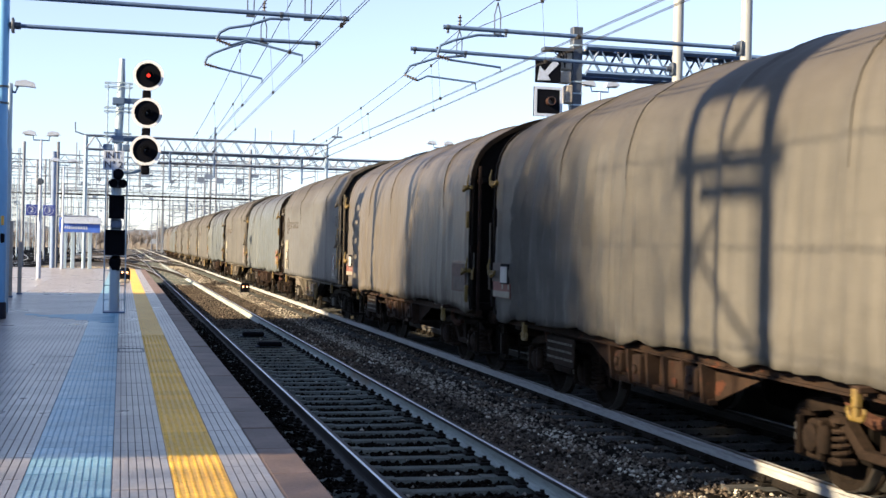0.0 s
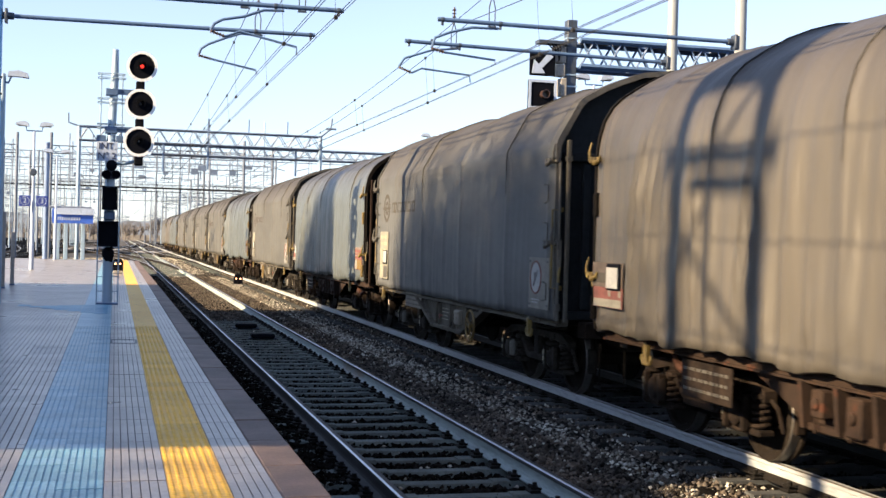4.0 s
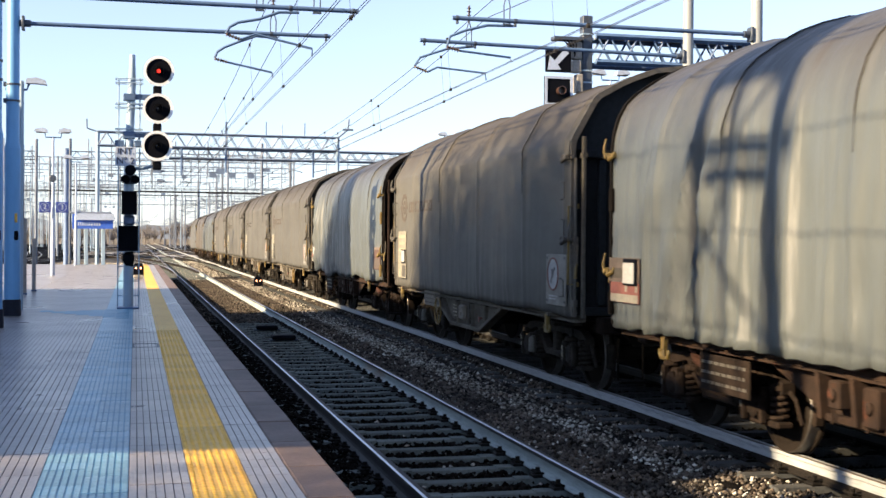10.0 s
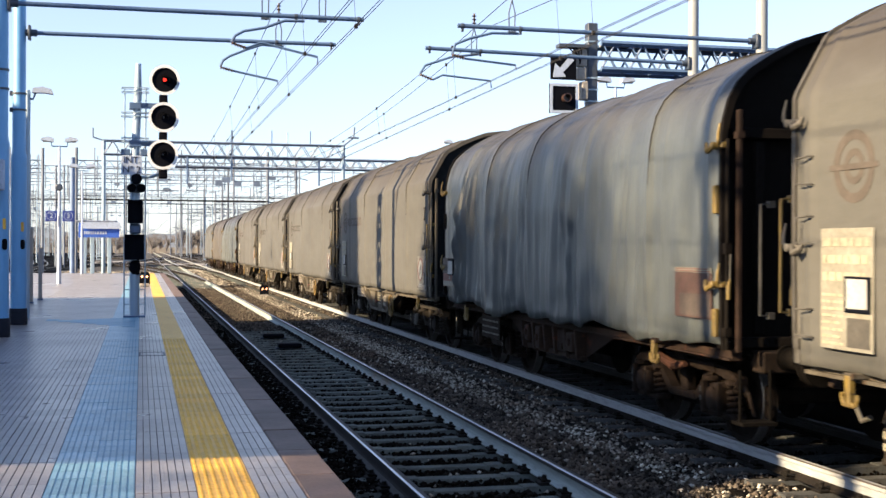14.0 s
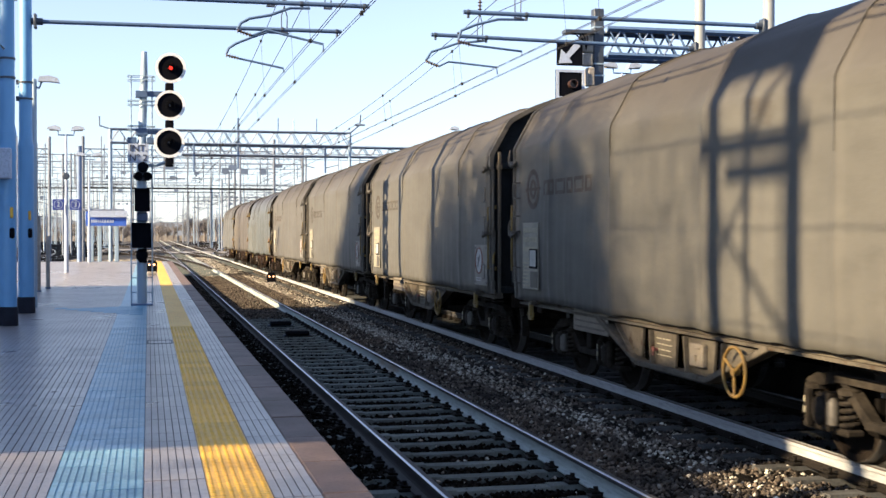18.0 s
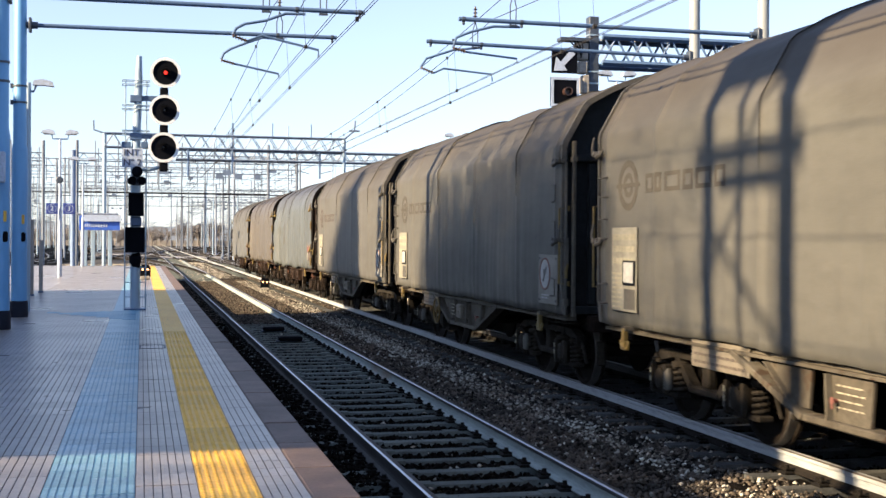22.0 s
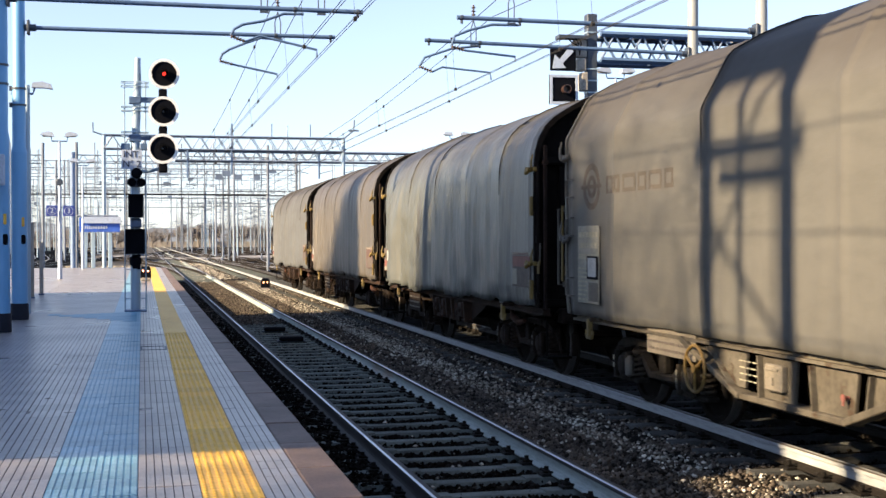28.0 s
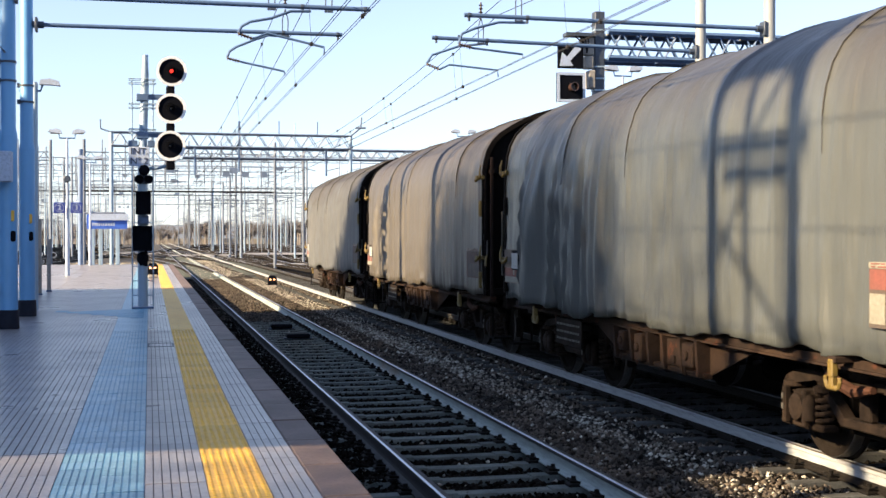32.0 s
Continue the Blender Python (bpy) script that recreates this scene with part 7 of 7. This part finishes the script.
def evergreen(x, y, lobes, trunk, label, n, seed, leaf=1.0):
    """Trunk with limbs and a crown of small leaf clumps scattered in uneven lobes (centre, radii)."""
    r = random.Random(seed)
    th = thing("tree", label, "tree", "station trees", at=(x, y, -0.6))
    g = Geo()
    g.tube([(0, 0, 0), (0.1, 0.05, trunk * 0.5), (0, 0, trunk)], [0.45, 0.36, 0.2], 10)
    for c, q in lobes:
        g.tube([(0, 0, trunk * 0.6), (c[0] * 0.5, c[1] * 0.5, c[2] * 0.8), c], [0.16, 0.1, 0.04], 6)
    part("trunk", g, M_BARK, th, smooth=True)
    g = Geo()
    for c, q in lobes:
        for _ in range(n):
            while True:
                p = Vector((r.uniform(-1, 1), r.uniform(-1, 1), r.uniform(-1, 1)))
                if p.length < 1:
                    break
            p *= r.uniform(0.6, 1.45)
            o = Vector((c[0] + p.x * q[0], c[1] + p.y * q[1], c[2] + p.z * q[2]))
            u = Vector((r.uniform(-1, 1), r.uniform(-1, 1), r.uniform(-1, 1))).normalized()
            w = u.orthogonal().normalized()
            k = r.uniform(0.18, 0.38) * leaf
            g.add([o - u * k, o + w * k * 0.6, o + u * k, o - w * k * 0.6], [(0, 1, 2, 3)])
    tagged(part("crown", g, M_LEAF, th), kind="stuff")


# unseen trees added left of view for soft shade on train and platform
evergreen(-28, 9.5, [((0, -3.0, 17.2), (1.6, 1.6, 2.7)), ((0, -1.6, 17.6), (1.6, 1.6, 2.9)), ((0, 0.4, 17.0), (1.8, 1.9, 3.0)), ((0.3, 2.2, 17.0), (1.6, 1.8, 2.9)), ((0, 4.0, 16.8), (1.6, 1.6, 2.8)), ((0, 0, 13.6), (2.2, 4.6, 2.6))], 14, "unseen broad evergreen added to shade the train", 12000, 5, 0.3)
evergreen(-28, 24.2, [((0, -1.2, 18.0), (1.0, 0.8, 2.4)), ((0, -0.2, 17.3), (1.2, 1.2, 2.4)), ((0, 0.9, 16.5), (1.2, 1.4, 2.4)), ((0, 2.1, 15.6), (1.3, 1.5, 2.4)), ((0, 3.3, 15.0), (1.3, 1.5, 2.3)), ((0, 0.6, 13.0), (1.6, 3.6, 2.4))], 15, "unseen conical evergreen added to shade the train", 13000, 6, 0.35)
evergreen(-20, 0.2, [((0, -1.6, 12.2), (1.8, 1.9, 2.4)), ((0, 0.4, 11.6), (1.8, 2.0, 2.6)), ((0, 2.0, 11.0), (1.8, 1.8, 2.4))], 10.0, "unseen sparse evergreen added to dim the sunlit strip of platform", 11000, 31, 0.115)
evergreen(-28, 4.0, [((0, -1.0, 18.6), (1.2, 1.2, 2.8)), ((0, 0.4, 18.2), (1.2, 1.2, 2.9)), ((0, 1.6, 18.4), (1.2, 1.2, 2.9))], 16.0, "unseen thin evergreen added to soften the shade on the train", 1800, 47, 0.16)
# roof slabs added out of view, their edges set by the platform shadow
cn = thing("shade_roof", "unseen flat roof on columns added to shade the platform", "roof", at=(0, 0, 0))
g = Geo()
g.box(-17.4, -11.0, 5.18, 30.0, 7.45, 7.65)
part("roof_slab", g, M_CONC, cn)
g = Geo()
g.box(-17.4, -11.0, 30.01, 32.75, 7.45, 7.65)
part("roof_slab", g, M_CONC, cn)
for y in (6, 11, 16, 21, 26, 31):
    g = Geo()
    g.box(-14.4, -14.1, y - 0.15, y + 0.15, -0.6, 7.45)
    part("column", g, M_STEEL, cn)


motions()
